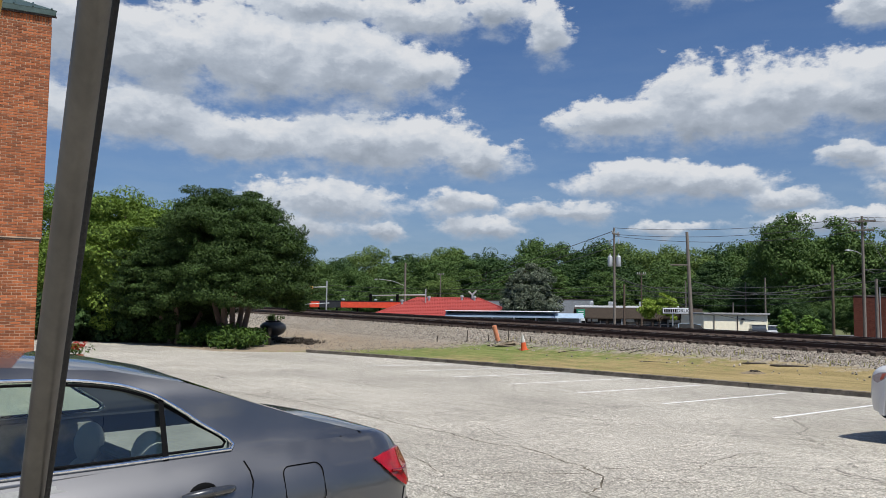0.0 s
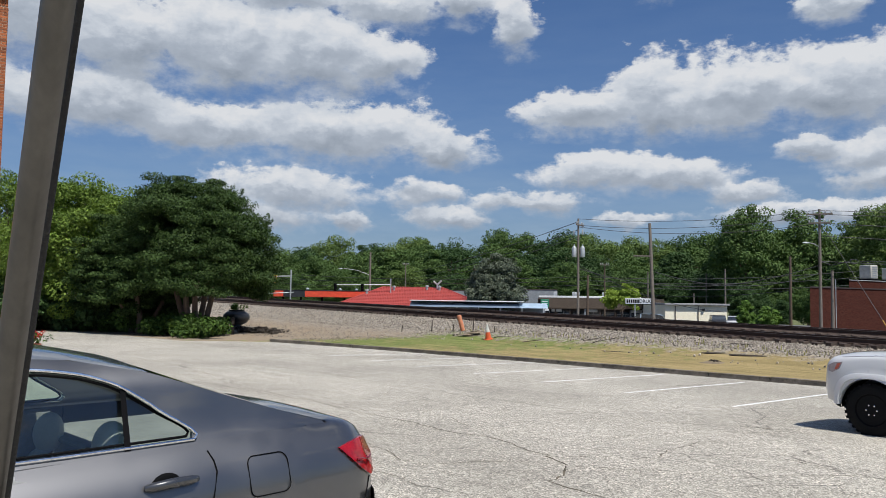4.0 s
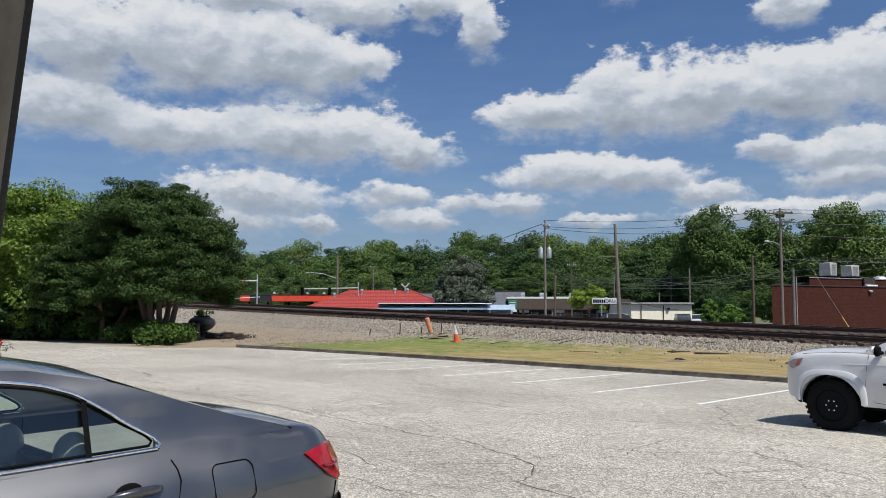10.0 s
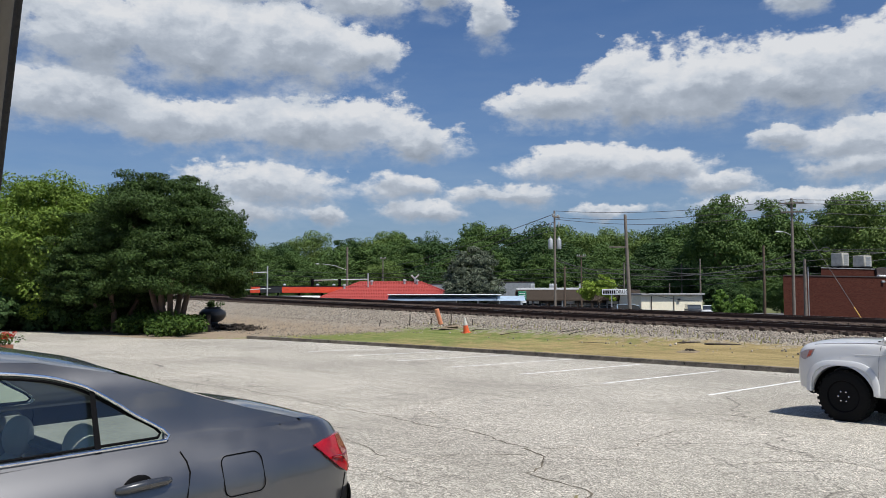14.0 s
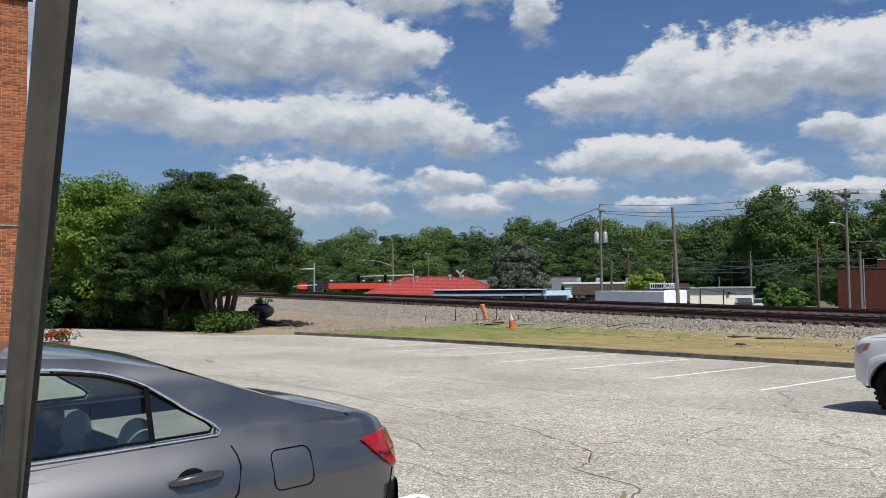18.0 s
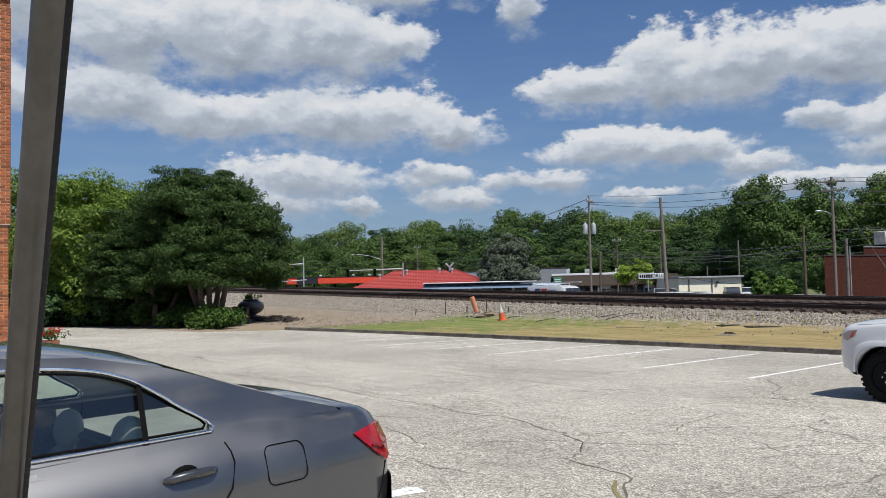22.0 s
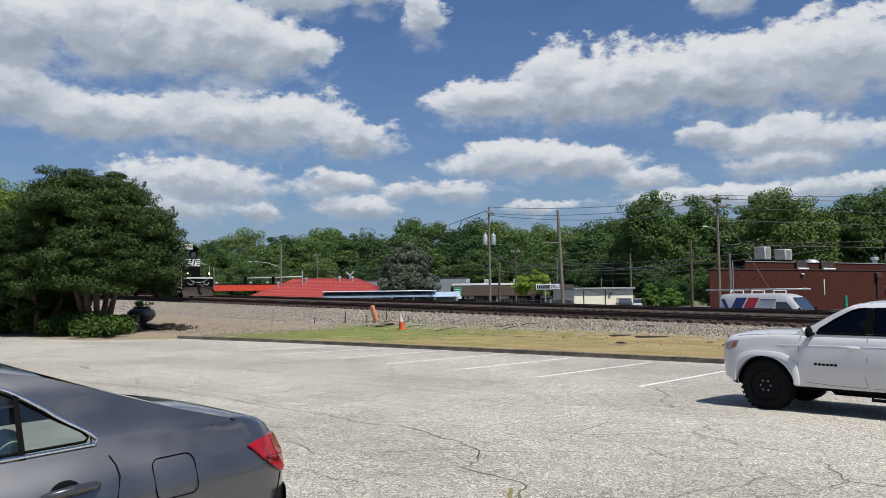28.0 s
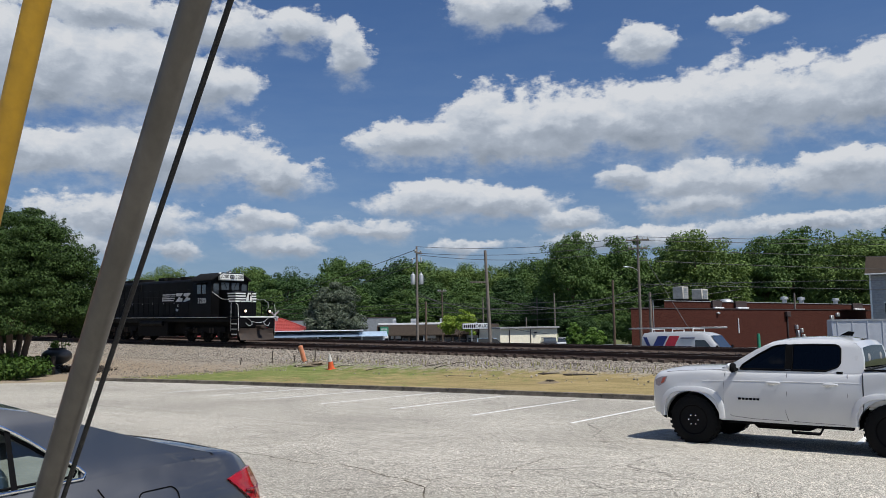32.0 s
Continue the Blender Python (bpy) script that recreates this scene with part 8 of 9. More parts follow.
part("riser_pipe", Build().tube([(C[0] - 0.16, C[1] - 0.1, -1.8), (C[0] - 0.16, C[1] - 0.1, 5.6)], 0.03, 6), M_TIMBER, bpy.data.objects["utility_pole.002"])
x, y = bearing(28.05, 72)
pole("cut-off grey pole stub with a riser pipe", x, y, 4.55, r=0.13)
part("riser_pipe", Build().tube([(x + 0.28, y, -1.8), (x + 0.26, y, 3.9)], 0.04, 8), M_GALV, bpy.data.objects["utility_pole.003"])
for k, (az, r, el, rad, lamp) in enumerate(((-2.69, 112, 3.34, 0.15, (None)), (12.55, 102, 1.95, 0.15, None), (25.6, 86, 3.2, 0.13, None), (21.6, 140, 2.4, 0.14, None), (-0.2, 150, 2.6, 0.12, None), (13.7, 104, 2.75, 0.10, None), (19.6, 118, 0.75, 0.10, None), (20.4, 150, 2.1, 0.12, None), (37.2, 105, 2.0, 0.12, None), (16.6, 130, 2.2, 0.11, None))):
    x, y = bearing(az, r)
    top = 1.68 + r * math.tan(radians(el))
    pole(("weathered timber pole with a street lamp arm", "dark timber pole in front of the shops", "dark timber pole beside the brick building", "thin pole among the trees", "tall slim floodlight pole", "tall slim floodlight pole", "short black lamp post", "thin pole among the trees", "thin mast behind the brick building", "thin pole among the trees")[k], x, y, top, r=rad, lamp=(1.68 + r * math.tan(radians(1.72)), -3.6, 0.85) if k == 0 else None, mat=M_TRUNK if k in (1, 2, 5) else None, arms=((top - 0.2, 0.55, -az),) if k in (4, 5) else ())

for k, (az, r, zz, x0, x1, drop) in enumerate(((-8.9, 108, 1.55, -2.6, 1.4, 0), (-2.9, 110, 1.08, -4.4, 3.2, 0))):
    sgp = thing("signal_mast", "pale traffic signal mast arm over the street", "traffic signal", "traffic signals", m=facing(az, r))
    zt = ez(zz, r)
    part("arm", Build().tube([(x0, 0, zt - 0.15), (x1, 0, zt)], [0.05, 0.08], 8), M_GALV, sgp)
    part("mast", Build().tube([(x1, 0, 0), (x1, 0, zt + 0.8)], 0.09, 8), M_GALV, sgp)
    for x in (x0 + 0.2, (x0 + x1) / 2):
        sh = part("signal_head", Build().box((x, -0.15, zt - 0.45), (0.38, 0.3, 1.0), 0.04), M_YELLOW if k == 0 else M_DARK, sgp, "hanging signal head")
        for j in range(3):
            part("signal_visor", Build().lathe([(0.12, 0), (0.14, 0.2), (0.12, 0.2)], 10, "y", (x, -0.5, zt - 0.75 + 0.3 * j)), M_DARK, sh)
    if k == 0:
        part("lower_arm", Build().tube([(x0 + 1.2, 0.4, zt - 2.3), (x1 + 0.4, 0.4, zt - 2.1)], [0.05, 0.07], 8), M_GALV, sgp)


def wire(a, b, sag, r=0.018):
    pts = []
    for i in range(17):
        f = i / 16
        pts.append((a[0] + (b[0] - a[0]) * f, a[1] + (b[1] - a[1]) * f, a[2] + (b[2] - a[2]) * f - 4 * sag * f * (1 - f)))
    return solo("overhead_wire", Build().tube(pts, r, 5), M_WIRE, "thin black overhead power line", "wire", "overhead wires")


far_l, far_r = bearing(2.0, 170), bearing(62, 120)
for z, dz, s in ((8.85, 9.25, 0.5), (8.3, 8.85, 0.6), (8.15, 8.2, 0.7)):
    wire((*A, z), (*C, dz), s, 0.02)
for dz in (0, -0.7, -1.3):
    wire((*bearing(-2.6, 240), 9.0 + dz * 2.2), (A[0], A[1], 8.6 + dz), 1.6, 0.03)
for z, z2, s in ((9.2, 10.2, 0.6), (8.9, 9.9, 0.7), (8.2, 8.2, 0.8), (7.2, 6.5, 0.7), (5.2, 4.6, 0.5)):
    wire((*C, z), (*far_r, z2), s, 0.024)
wire((*A, 4.6), (C[0], C[1], 4.9), 1.6, 0.03)
wire((*A, 4.9), (*bearing(21.5, 84), 1.0), 0.8, 0.022)
wire((B[0], B[1], 3.9), (C[0], C[1], 4.3), 1.0, 0.025)
wire((*bearing(12.55, 102), 3.5), (*bearing(25.6, 86), 3.2), 0.8, 0.025)
for dz in (0, 0.9, 1.7):
    wire((*bearing(-12, 150), 5.0 + dz), (*bearing(12.55, 102), 3.9 + dz * 0.6), 0.9, 0.03)
    wire((*bearing(12.55, 102), 3.9 + dz * 0.6), (*bearing(34, 104), 5.0 + dz), 0.9, 0.03)
# stay wire with a yellow guard
g0, g1 = Vector((C[0], C[1], 8.4)), Vector((*bearing(31.9, 64), -1.4))
solo("stay_wire", Build().tube([g0, g1], 0.022, 6), M_WIRE, "taut stay wire running down from the pole", "wire")
solo("stay_guard", Build().tube([g1, g1.lerp(g0, 0.22)], 0.032, 8), M_YELLOW, "yellow plastic guard on the stay wire", "guard")
solo("coiled_cable", Build().tube([(bearing(29.3, 69.5)[0] + 0.34 * math.cos(0.35 * i), bearing(29.3, 69.5)[1], 5.15 + 0.16 * math.sin(0.35 * i)) for i in range(19)], 0.035, 6).tube([(C[0], C[1], 5.2), (C[0] + 0.8, C[1] - 0.2, 4.9), (*bearing(29.0, 69.5), 5.15)], 0.03, 6).tube([(*bearing(29.6, 69.5), 5.15), (*bearing(31, 69.5), 5.1), (far_r[0], far_r[1], 6.0)], 0.024, 6), M_WIRE, "coil of spare cable on the line", "cable")


# ---- parked cars beyond the tracks ----
def small_car(name, label, mat, m, ln=4.5, h=1.55, boxy=False):
    c = thing(name, label, "car", m=m)
    k = ln / 4.5
    top = curve((-2.2 * k, -2.1 * k, -1.0 * k, 0.9 * k, 1.7 * k, 2.15 * k, 2.25 * k), (0.8, 0.98, 1.0, 0.98, 0.9, 0.78, 0.6) if not boxy else (0.9, 1.08, 1.08, 1.06, 1.02, 0.98, 0.8))
    half = curve((-2.25 * k, -2.0 * k, 0, 1.8 * k, 2.25 * k), (0.65, 0.84, 0.88, 0.84, 0.6))
    sb = Build()
    sb.weld = True
    part("body", lower_body(sb, -2.2 * k, 2.2 * k, top, half, lambda x: 0.25, ((-1.35 * k, 0.33, 0.38), (1.35 * k, 0.33, 0.38)), (9, 9), lambda x: 0.03, step=0.12), mat, c)
    rl = [(-1.95 * k, 1.0), (-1.6 * k, h - 0.12), (-1.2 * k, h), (0.1 * k, h), (0.35 * k, h - 0.08), (1.0 * k, 1.0)] if not boxy else [(-2.1 * k, 1.05), (-2.05 * k, h - 0.05), (-1.9 * k, h), (0.3 * k, h), (0.42 * k, h - 0.06), (0.7 * k, 1.05)]
    part("glasshouse", Build().grid([[(x, 0.80 * s - 0.22 * s * (z - 1.0), z - 0.02) for s in (1, 0.5, 0, -0.5, -1)] for x, z in rl]).prism([(x * 0.99, z - 0.02) for x, z in rl], -0.74, 0.74), M_SHOPGLASS, c, "dark windows")
    part("roof", Build().grid([[(x, 0.72 * s, z + 0.01) for s in (1, 0.5, 0, -0.5, -1)] for x, z in rl[1:5]]), mat, c)
    for s in (1, -1):
        for x in ((-0.9 * k), (0.05 * k)):
            part("pillar", Build().box((x, s * 0.73, (1.0 + h) / 2), (0.10, 0.05, h - 1.0), 0.01), mat, c)
    for x in (-1.35 * k, 1.35 * k):
        for y in (0.86, -0.86):
            make_wheel(c, x, y, 0.33, 0.2)
    return c


small_car("parked_jeep", "dark grey boxy off-road car parked by the beige building", M_BLACK, facing(21.15, 97, STREET_Z + 0.60, -80), 3.4, 1.6, True)
small_car("parked_suv", "white car parked by the beige building", M_CARWHITE, facing(22.2, 97, STREET_Z + 0.60, -95), 4.4, 1.55, True)
small_car("parked_car", "white car parked under the blue canopy", M_CARWHITE, facing(10.7, 82, STREET_Z + 0.46, 175), 5.0, 1.6)
small_car("parked_car", "white car parked by the shops", M_CARWHITE, facing(9.4, 86, STREET_Z + 0.58, 10), 4.6, 1.55)
small_car("parked_car", "pale blue car parked by the shops", M_PALEBLUE, facing(16.2, 80, STREET_Z + 0.79, 176), 5.4, 1.62)
small_car("parked_car", "white car parked on the rise among the trees", M_CARWHITE, facing(24.75, 131, STREET_Z + 0.72, 40), 4.4, 1.5)
bank = Build().ball((*bearing(24.8, 148), STREET_Z - 1.0), (14, 18, 3.9), 24, 10)
solo("grass_bank", bank, M_FARLAND, "grassy bank below the houses", "bank", kind="structure")
for j, (az, r, top) in enumerate(((23.4, 128, 4.0), (24.1, 133, 3.4), (25.1, 127, 2.6), (26.6, 128, 3.6), (27.3, 126, 4.4), (25.7, 136, 3.8), (22.6, 126, 4.6))):
    t = thing("understorey_tree", "small deep green tree on the grassy bank", "tree", "trees on the bank")
    for nm, me in zip(("trunk", "crown"), WOOD[(5, 0, 3, 4, 1, 0, 3)[j]]):
        o = new(nm, me)
        o.parent = t
    k = (top + 2.0) / 20.0
    t.matrix_basis = Matrix.LocRotScale((*bearing(az, r), STREET_Z - 0.2), Euler((0, 0, 0.9 * j)), (k * 1.1, k * 1.1, k))

# ---- the diesel locomotive; X to its nose, origin at rail level under the cab front ----
def wheelset(parent, x, r=0.50):
    ws_ = thing("wheelset", "", "")
    ws_.parent, ws_.matrix_basis = parent, pose(x, 0, r)
    for s in (1, -1):
        part("wheel", Build().lathe([(0.08, s * 0.72), (0.40, s * 0.735), (0.44, s * 0.79), (r, s * 0.79), (r, s * 0.69), (r + 0.028, s * 0.68), (r + 0.028, s * 0.65), (0.42, s * 0.65), (0.2, s * 0.68), (0.08, s * 0.66)], 28, "y"), M_LOCOGREY, ws_)
    part("axle", Build().lathe([(0.08, -0.75), (0.08, 0.75)], 12, "y"), M_LOCOGREY, ws_)
    for s in (1, -1):
        part("axle_mark", Build().box((0.22, s * 0.80, 0), (0.06, 0.02, 0.06), 0.005), M_LOCORUST, ws_)
    return ws_


def bogie(loco, cx):
    """A three-axle truck: frame, springs, boxes, brake gear."""
    bo = thing("bogie", "", "")
    bo.parent, bo.matrix_basis = loco, pose(cx, 0, 0)
    bo["label"] = "three-axle truck with heavy cast frame"
    for s in (1, -1):
        fr = [(-2.55, 0.95), (-2.45, 1.02), (-1.2, 1.02), (-1.0, 0.92), (-0.5, 0.92), (-0.3, 1.02), (2.45, 1.02), (2.55, 0.95), (2.5, 0.70), (2.2, 0.66), (1.4, 0.66), (1.2, 0.55), (0.7, 0.55), (0.5, 0.66), (-0.4, 0.66), (-0.6, 0.5), (-1.1, 0.5), (-1.3, 0.66), (-2.2, 0.66), (-2.5, 0.70)]
        part("side_frame", Build().prism(fr, s * 0.90, s * 1.05), M_LOCOGREY, bo)
        for x in (-2.0, 0.0, 2.0):
            part("axle_box", Build().box((x, s * 1.06, 0.52), (0.42, 0.22, 0.40), 0.05), M_LOCOGREY, bo)
            part("brake_shoe", Build().box((x + 0.62, s * 0.78, 0.50), (0.14, 0.14, 0.45), 0.03), M_LOCORUST, bo)
        for x in (-1.0, 1.0):
            for k in (-0.16, 0.16):
                part("coil_spring", Build().lathe([(0.09, 0.62)] + [(0.09 + 0.025 * (i % 2), 0.62 + i * 0.035) for i in range(10)] + [(0.09, 0.98)], 12, "z", (x + k, s * 1.02, 0)), M_LOCORUST, bo)
        part("brake_cylinder", Build().lathe([(0.0, -0.35), (0.13, -0.35), (0.13, 0.05), (0.05, 0.08), (0.03, 0.4), (0, 0.4)], 12, "x", (-1.5, s * 1.14, 0.86)), M_LOCOGREY, bo)
        part("sand_pipe", Build().tube([(2.75, s * 0.75, 1.1), (2.7, s * 0.75, 0.5), (2.5, s * 0.75, 0.12)], 0.03, 6), M_LOCOGREY, bo)
    return bo


def raise_body(ob, k):
    """Stretches the body above the trucks to its full height."""
    for c in ob.children:
        if c.type != "MESH":
            continue
        if c.name.startswith(("cab_number", "board_number")):
            m = c.matrix_basis.copy()
            m.translation.z *= k
            c.matrix_basis = m
            continue
        c.data.transform(Matrix.Diagonal((1, 1, k, 1)))
        raise_body(c, k)


def make_loco(label, nose_lit):
    lo = thing("locomotive", label, "locomotive", "locomotives")
    F, B_ = 3.05, -16.6            # pilot face and rear end
    part("underframe", Build().box(((F + B_) / 2, 0, 1.42), (F - B_ - 0.1, 2.7, 0.26), 0.03), M_LOCO, lo)
    part("walkway", Build().box(((F + B_) / 2, 0, 1.60), (F - B_, 2.98, 0.07), 0.015), M_LOCO, lo, "black walkway deck")
    for s in (1, -1):
        part("sill_stripe", Build().box(((F + B_) / 2 - 0.6, s * 1.497, 1.60), (F - B_ - 1.4, 0.012, 0.026)), M_LOCOWHITE, lo, "pale walkway edge stripe")
    # long hood with doors
    hood = Build().prism([(-0.86, 1.63), (-0.86, 4.02), (-0.74, 4.16), (-0.4, 4.22), (0.4, 4.22), (0.74, 4.16), (0.86, 4.02), (0.86, 1.63)], -15.6, -2.35, "x")
    part("long_hood", hood, M_LOCO, lo)
    for s in (1, -1):
        for k in range(17):
            x = -3.0 - k * 0.74
            d = part("hood_door", Build().box((x, s * 0.868, 2.62), (0.69, 0.03, 1.75), 0.012), M_LOCO, lo)
            if k % 2 == 0:
                part("door_latch", Build().box((x + 0.25, s * 0.89, 2.6), (0.04, 0.02, 0.12), 0.006), M_GALV, d)
        for k in range(3):
            gr = part("radiator_grille", Build().box((-11.0 - k * 1.35, s * 0.88, 3.72), (1.2, 0.05, 0.5), 0.015), M_LOCOGREY, lo)
            for j in range(6):
                part("slat", Build().box((-11.0 - k * 1.35, s * 0.91, 3.53 + 0.075 * j), (1.15, 0.02, 0.03)), M_LOCO, gr)
        part("blower_duct", Build().prism([(-2.4, 1.64), (-4.6, 1.64), (-4.6, 2.5), (-2.4, 2.9)], s * 0.86, s * 1.22), M_LOCO, lo)
        part("hood_rail", Build().tube([(-2.6, s * 0.92, 3.05), (-15.3, s * 0.92, 3.05)], 0.018, 6), M_LOCO, lo)
    for k, x in enumerate((-5.2, -7.0, -11.2, -12.9, -14.5)):
        part("roof_fan", Build().lathe([(0.62, 4.20), (0.62, 4.38), (0.55, 4.40), (0.5, 4.30), (0.0, 4.30)], 24, "z", (x, 0, 0)), M_LOCOGREY, lo)
    part("exhaust_stack", Build().box((-8.8, 0, 4.32), (0.9, 0.35, 0.28), 0.04), M_LOCOGREY, lo)
    part("hood_rear_lamp", Build().box((-15.62, 0, 3.9), (0.06, 0.5, 0.25), 0.03), M_LENS, lo)
    # cab
    cab_sec = [(-1.49, 1.66), (-1.49, 3.98), (-1.40, 4.12), (-0.75, 4.46), (0.75, 4.46), (1.40, 4.12), (1.49, 3.98), (1.49, 1.66)]
    cabp = part("cab", Build().prism(cab_sec, -2.38, -0.12, "x"), M_LOCO, lo, "black cab")
    part("cab_roof", Build().prism([(-1.56, 3.98), (-1.50, 4.12), (-0.78, 4.50), (0.78, 4.50), (1.50, 4.12), (1.56, 3.98), (1.48, 4.02), (0.75, 4.44), (-0.75, 4.44), (-1.48, 4.02)], -2.55, 0.12, "x"), M_LOCOGREY, cabp, "dusty dark grey cab roof")
    for s in (1, -1):
        for x in (-1.55, -0.95):
            part("side_window", Build().box((x, s * 1.495, 3.42), (0.46, 0.03, 0.62), 0.02), M_SHOPGLASS, cabp)
        part("window_frame", Build().box((-1.25, s * 1.50, 3.42), (0.07, 0.03, 0.66)).box((-1.25, s * 1.50, 3.09), (1.2, 0.04, 0.05)).box((-1.25, s * 1.50, 3.75), (1.2, 0.04, 0.05)), M_LOCOGREY, cabp, "dark metal window frame")
        part("sun_visor", Build().box((-1.25, s * 1.60, 3.84), (1.3, 0.22, 0.03), 0.008), M_LOCO, cabp)
        lettering("cab_number", "3280", 0.52, M_LOCOWHITE, cabp, pose(-0.95 if s > 0 else -1.2, s * 1.502, 2.66, 90, 0, 180 if s > 0 else 0), 0.006)
        part("door_step", Build().box((-2.45, s * 1.2, 1.9), (0.1, 0.5, 0.5), 0.02), M_LOCO, cabp)
        part("front_door_window", Build().box((-0.10, s * 1.12, 3.42), (0.03, 0.42, 0.72), 0.03), M_SHOPGLASS, cabp)
        part("front_window", Build().box((-0.10, s * 0.40, 3.62), (0.03, 0.62, 0.48), 0.03), M_SHOPGLASS, cabp)
        part("wiper", Build().tube([(-0.06, s * 0.5, 3.86), (-0.06, s * 0.3, 3.5)], 0.012, 5), M_DARK, cabp)
    # number boards and headlight over the windows
    nb = part("number_board_box", Build().box((0.0, 0, 4.24), (0.22, 1.95, 0.50), 0.04), M_LOCOWHITE, cabp, "white number board box")
    for s in (1, -1):
        part("number_board", Build().box((0.115, s * 0.60, 4.24), (0.02, 0.66, 0.36), 0.01), M_LOCOWHITE, nb)
        lettering("board_number", "3280", 0.34, M_DARK, nb, pose(0.128, s * 0.60, 4.24, 90, 0, 90), 0.004)
    part("headlight", Build().box((0.13, 0, 4.24), (0.08, 0.36, 0.22), 0.06), M_DARK, nb)
    for s in (1, -1):
        part("headlight_lens", Build().lathe([(0.075, 0), (0.065, 0.02), (0, 0.03)], 16, "x", (0.165, s * 0.09, 4.24)), M_LENS, nb)
    part("horn", Build().lathe([(0.03, 0), (0.04, 0.25), (0.10, 0.4), (0.09, 0.4), (0, 0.3)], 12, "x", (-1.0, 0.3, 4.62)).box((-0.9, 0.3, 4.56), (0.1, 0.1, 0.14)), M_GALV, cabp)
    # short nose with white stripes
    nose = Build().prism([(-0.10, 1.64), (-0.10, 3.36), (1.30, 3.30), (1.62, 3.20), (1.72, 2.98), (1.72, 1.64)], -0.84, 0.84)
    part("short_nose", nose, M_LOCO, lo)
    for k in range(4):
        z = 2.62 + k * 0.165
        part("nose_stripe", Build().box((1.728, -0.42, z), (0.014, 0.80, 0.085)), M_LOCOWHITE, lo, "white nose stripe")
        part("nose_stripe", Build().box((1.728, 0.66, z), (0.014, 0.34, 0.085)), M_LOCOWHITE, lo, "white nose stripe")
        for s in (1, -1):
            part("nose_side_stripe", Build().prism([(1.70, z - 0.0425), (1.70, z + 0.0425), (1.05 - 0.07 * k, z + 0.0425), (1.00 - 0.07 * k, z - 0.0425)], s * 0.842, s * 0.852), M_LOCOWHITE, lo, "white nose stripe")
    emb = [(0.0, 2.58), (0.46, 2.58), (0.52, 2.72), (0.40, 3.17), (0.20, 3.17), (0.10, 2.95)]
    part("nose_emblem", Build().prism([(y_ - 0.02, z_) for y_, z_ in emb], 1.722, 1.740, "x"), M_LOCOWHITE, lo, "white emblem shape on the nose")
    part("emblem_figure", Build().prism([(0.20, 2.66), (0.30, 2.66), (0.32, 2.85), (0.38, 3.02), (0.30, 3.13), (0.24, 3.0), (0.22, 2.85)], 1.741, 1.748, "x"), M_LOCO, lo, "black emblem shape")
    part("nose_door", Build().box((1.735, 0.0, 2.15), (0.02, 0.6, 0.8), 0.02), M_LOCO, lo)
    # front platform, lamps, steps, plough, coupler
    part("platform_edge", Build().box((F, 0, 1.62), (0.06, 2.7, 0.09), 0.01), M_LOCOWHITE, lo, "pale platform edge")
    part("end_sheet", Build().box((F - 0.08, 0, 1.25), (0.10, 2.75, 0.62), 0.03), M_LOCO, lo)
    for s in (1, -1):
        dl = part("ditch_light", Build().lathe([(0.0, 0), (0.15, 0.01), (0.16, 0.16), (0.12, 0.17), (0, 0.14)], 18, "x", (F - 0.14, s * 0.96, 1.98)), M_DARK, lo)
        part("ditch_lens", Build().lathe([(0.085, 0.172), (0.07, 0.19), (0, 0.2)], 18, "x", (F - 0.14, s * 0.96, 1.98)), M_LAMP, dl, "lit ditch light")
        part("lamp_bracket", Build().box((F - 0.10, s * 0.96, 1.74), (0.10, 0.12, 0.22), 0.02), M_LOCO, dl)
        stp = part("step_well", Build().box((F - 0.42, s * 1.42, 0.95), (0.70, 0.10, 1.15), 0.03), M_LOCO, lo)
        for k in range(4):
            part("step", Build().box((F - 0.42, s * 1.36, 0.50 + 0.32 * k), (0.62, 0.30, 0.035), 0.008), M_LOCORUST, stp)
        for k in range(3):
            part("step_edge", Build().box((F - 0.42, s * 1.515, 0.55 + 0.32 * k), (0.6, 0.012, 0.05)), M_LOCOWHITE, stp)
        part("handrail", Build().tube([(F - 0.05, s * 1.44, 0.75), (F - 0.02, s * 1.46, 1.6), (F - 0.10, s * 1.46, 2.35), (F - 0.3, s * 1.44, 2.45)], 0.013, 8), M_LOCOWHITE, lo, "pale step handrail")
        part("handrail", Build().tube([(F - 0.85, s * 1.47, 0.75), (F - 0.85, s * 1.47, 2.55), (F - 1.2, s * 1.46, 2.72), (1.1, s * 1.44, 2.75), (0.0, s * 1.43, 3.2)], 0.013, 8), M_LOCOWHITE, lo, "pale step handrail")
        for k in range(14):
            part("rail_post", Build().tube([(-2.9 - k * 1.0, s * 1.46, 1.62), (-2.9 - k * 1.0, s * 1.46, 2.62)], 0.012, 6), M_LOCO, lo)
        part("side_handrail", Build().tube([(-2.5, s * 1.46, 2.62), (-16.3, s * 1.46, 2.62)], 0.014, 6), M_LOCO, lo)
        part("end_rail", Build().tube([(F - 0.06, s * 1.3, 1.62), (F - 0.06, s * 1.3, 2.60), (F - 0.06, s * 0.35, 2.60), (F - 0.06, s * 0.35, 1.62)], 0.022, 6), M_LOCO, lo)
        part("air_hose", Build().tube([(F, s * 0.45, 1.35), (F + 0.12, s * 0.5, 1.15), (F + 0.14, s * 0.75, 1.05), (F + 0.05, s * 0.95, 1.25)], 0.025, 6), M_GALV, lo)
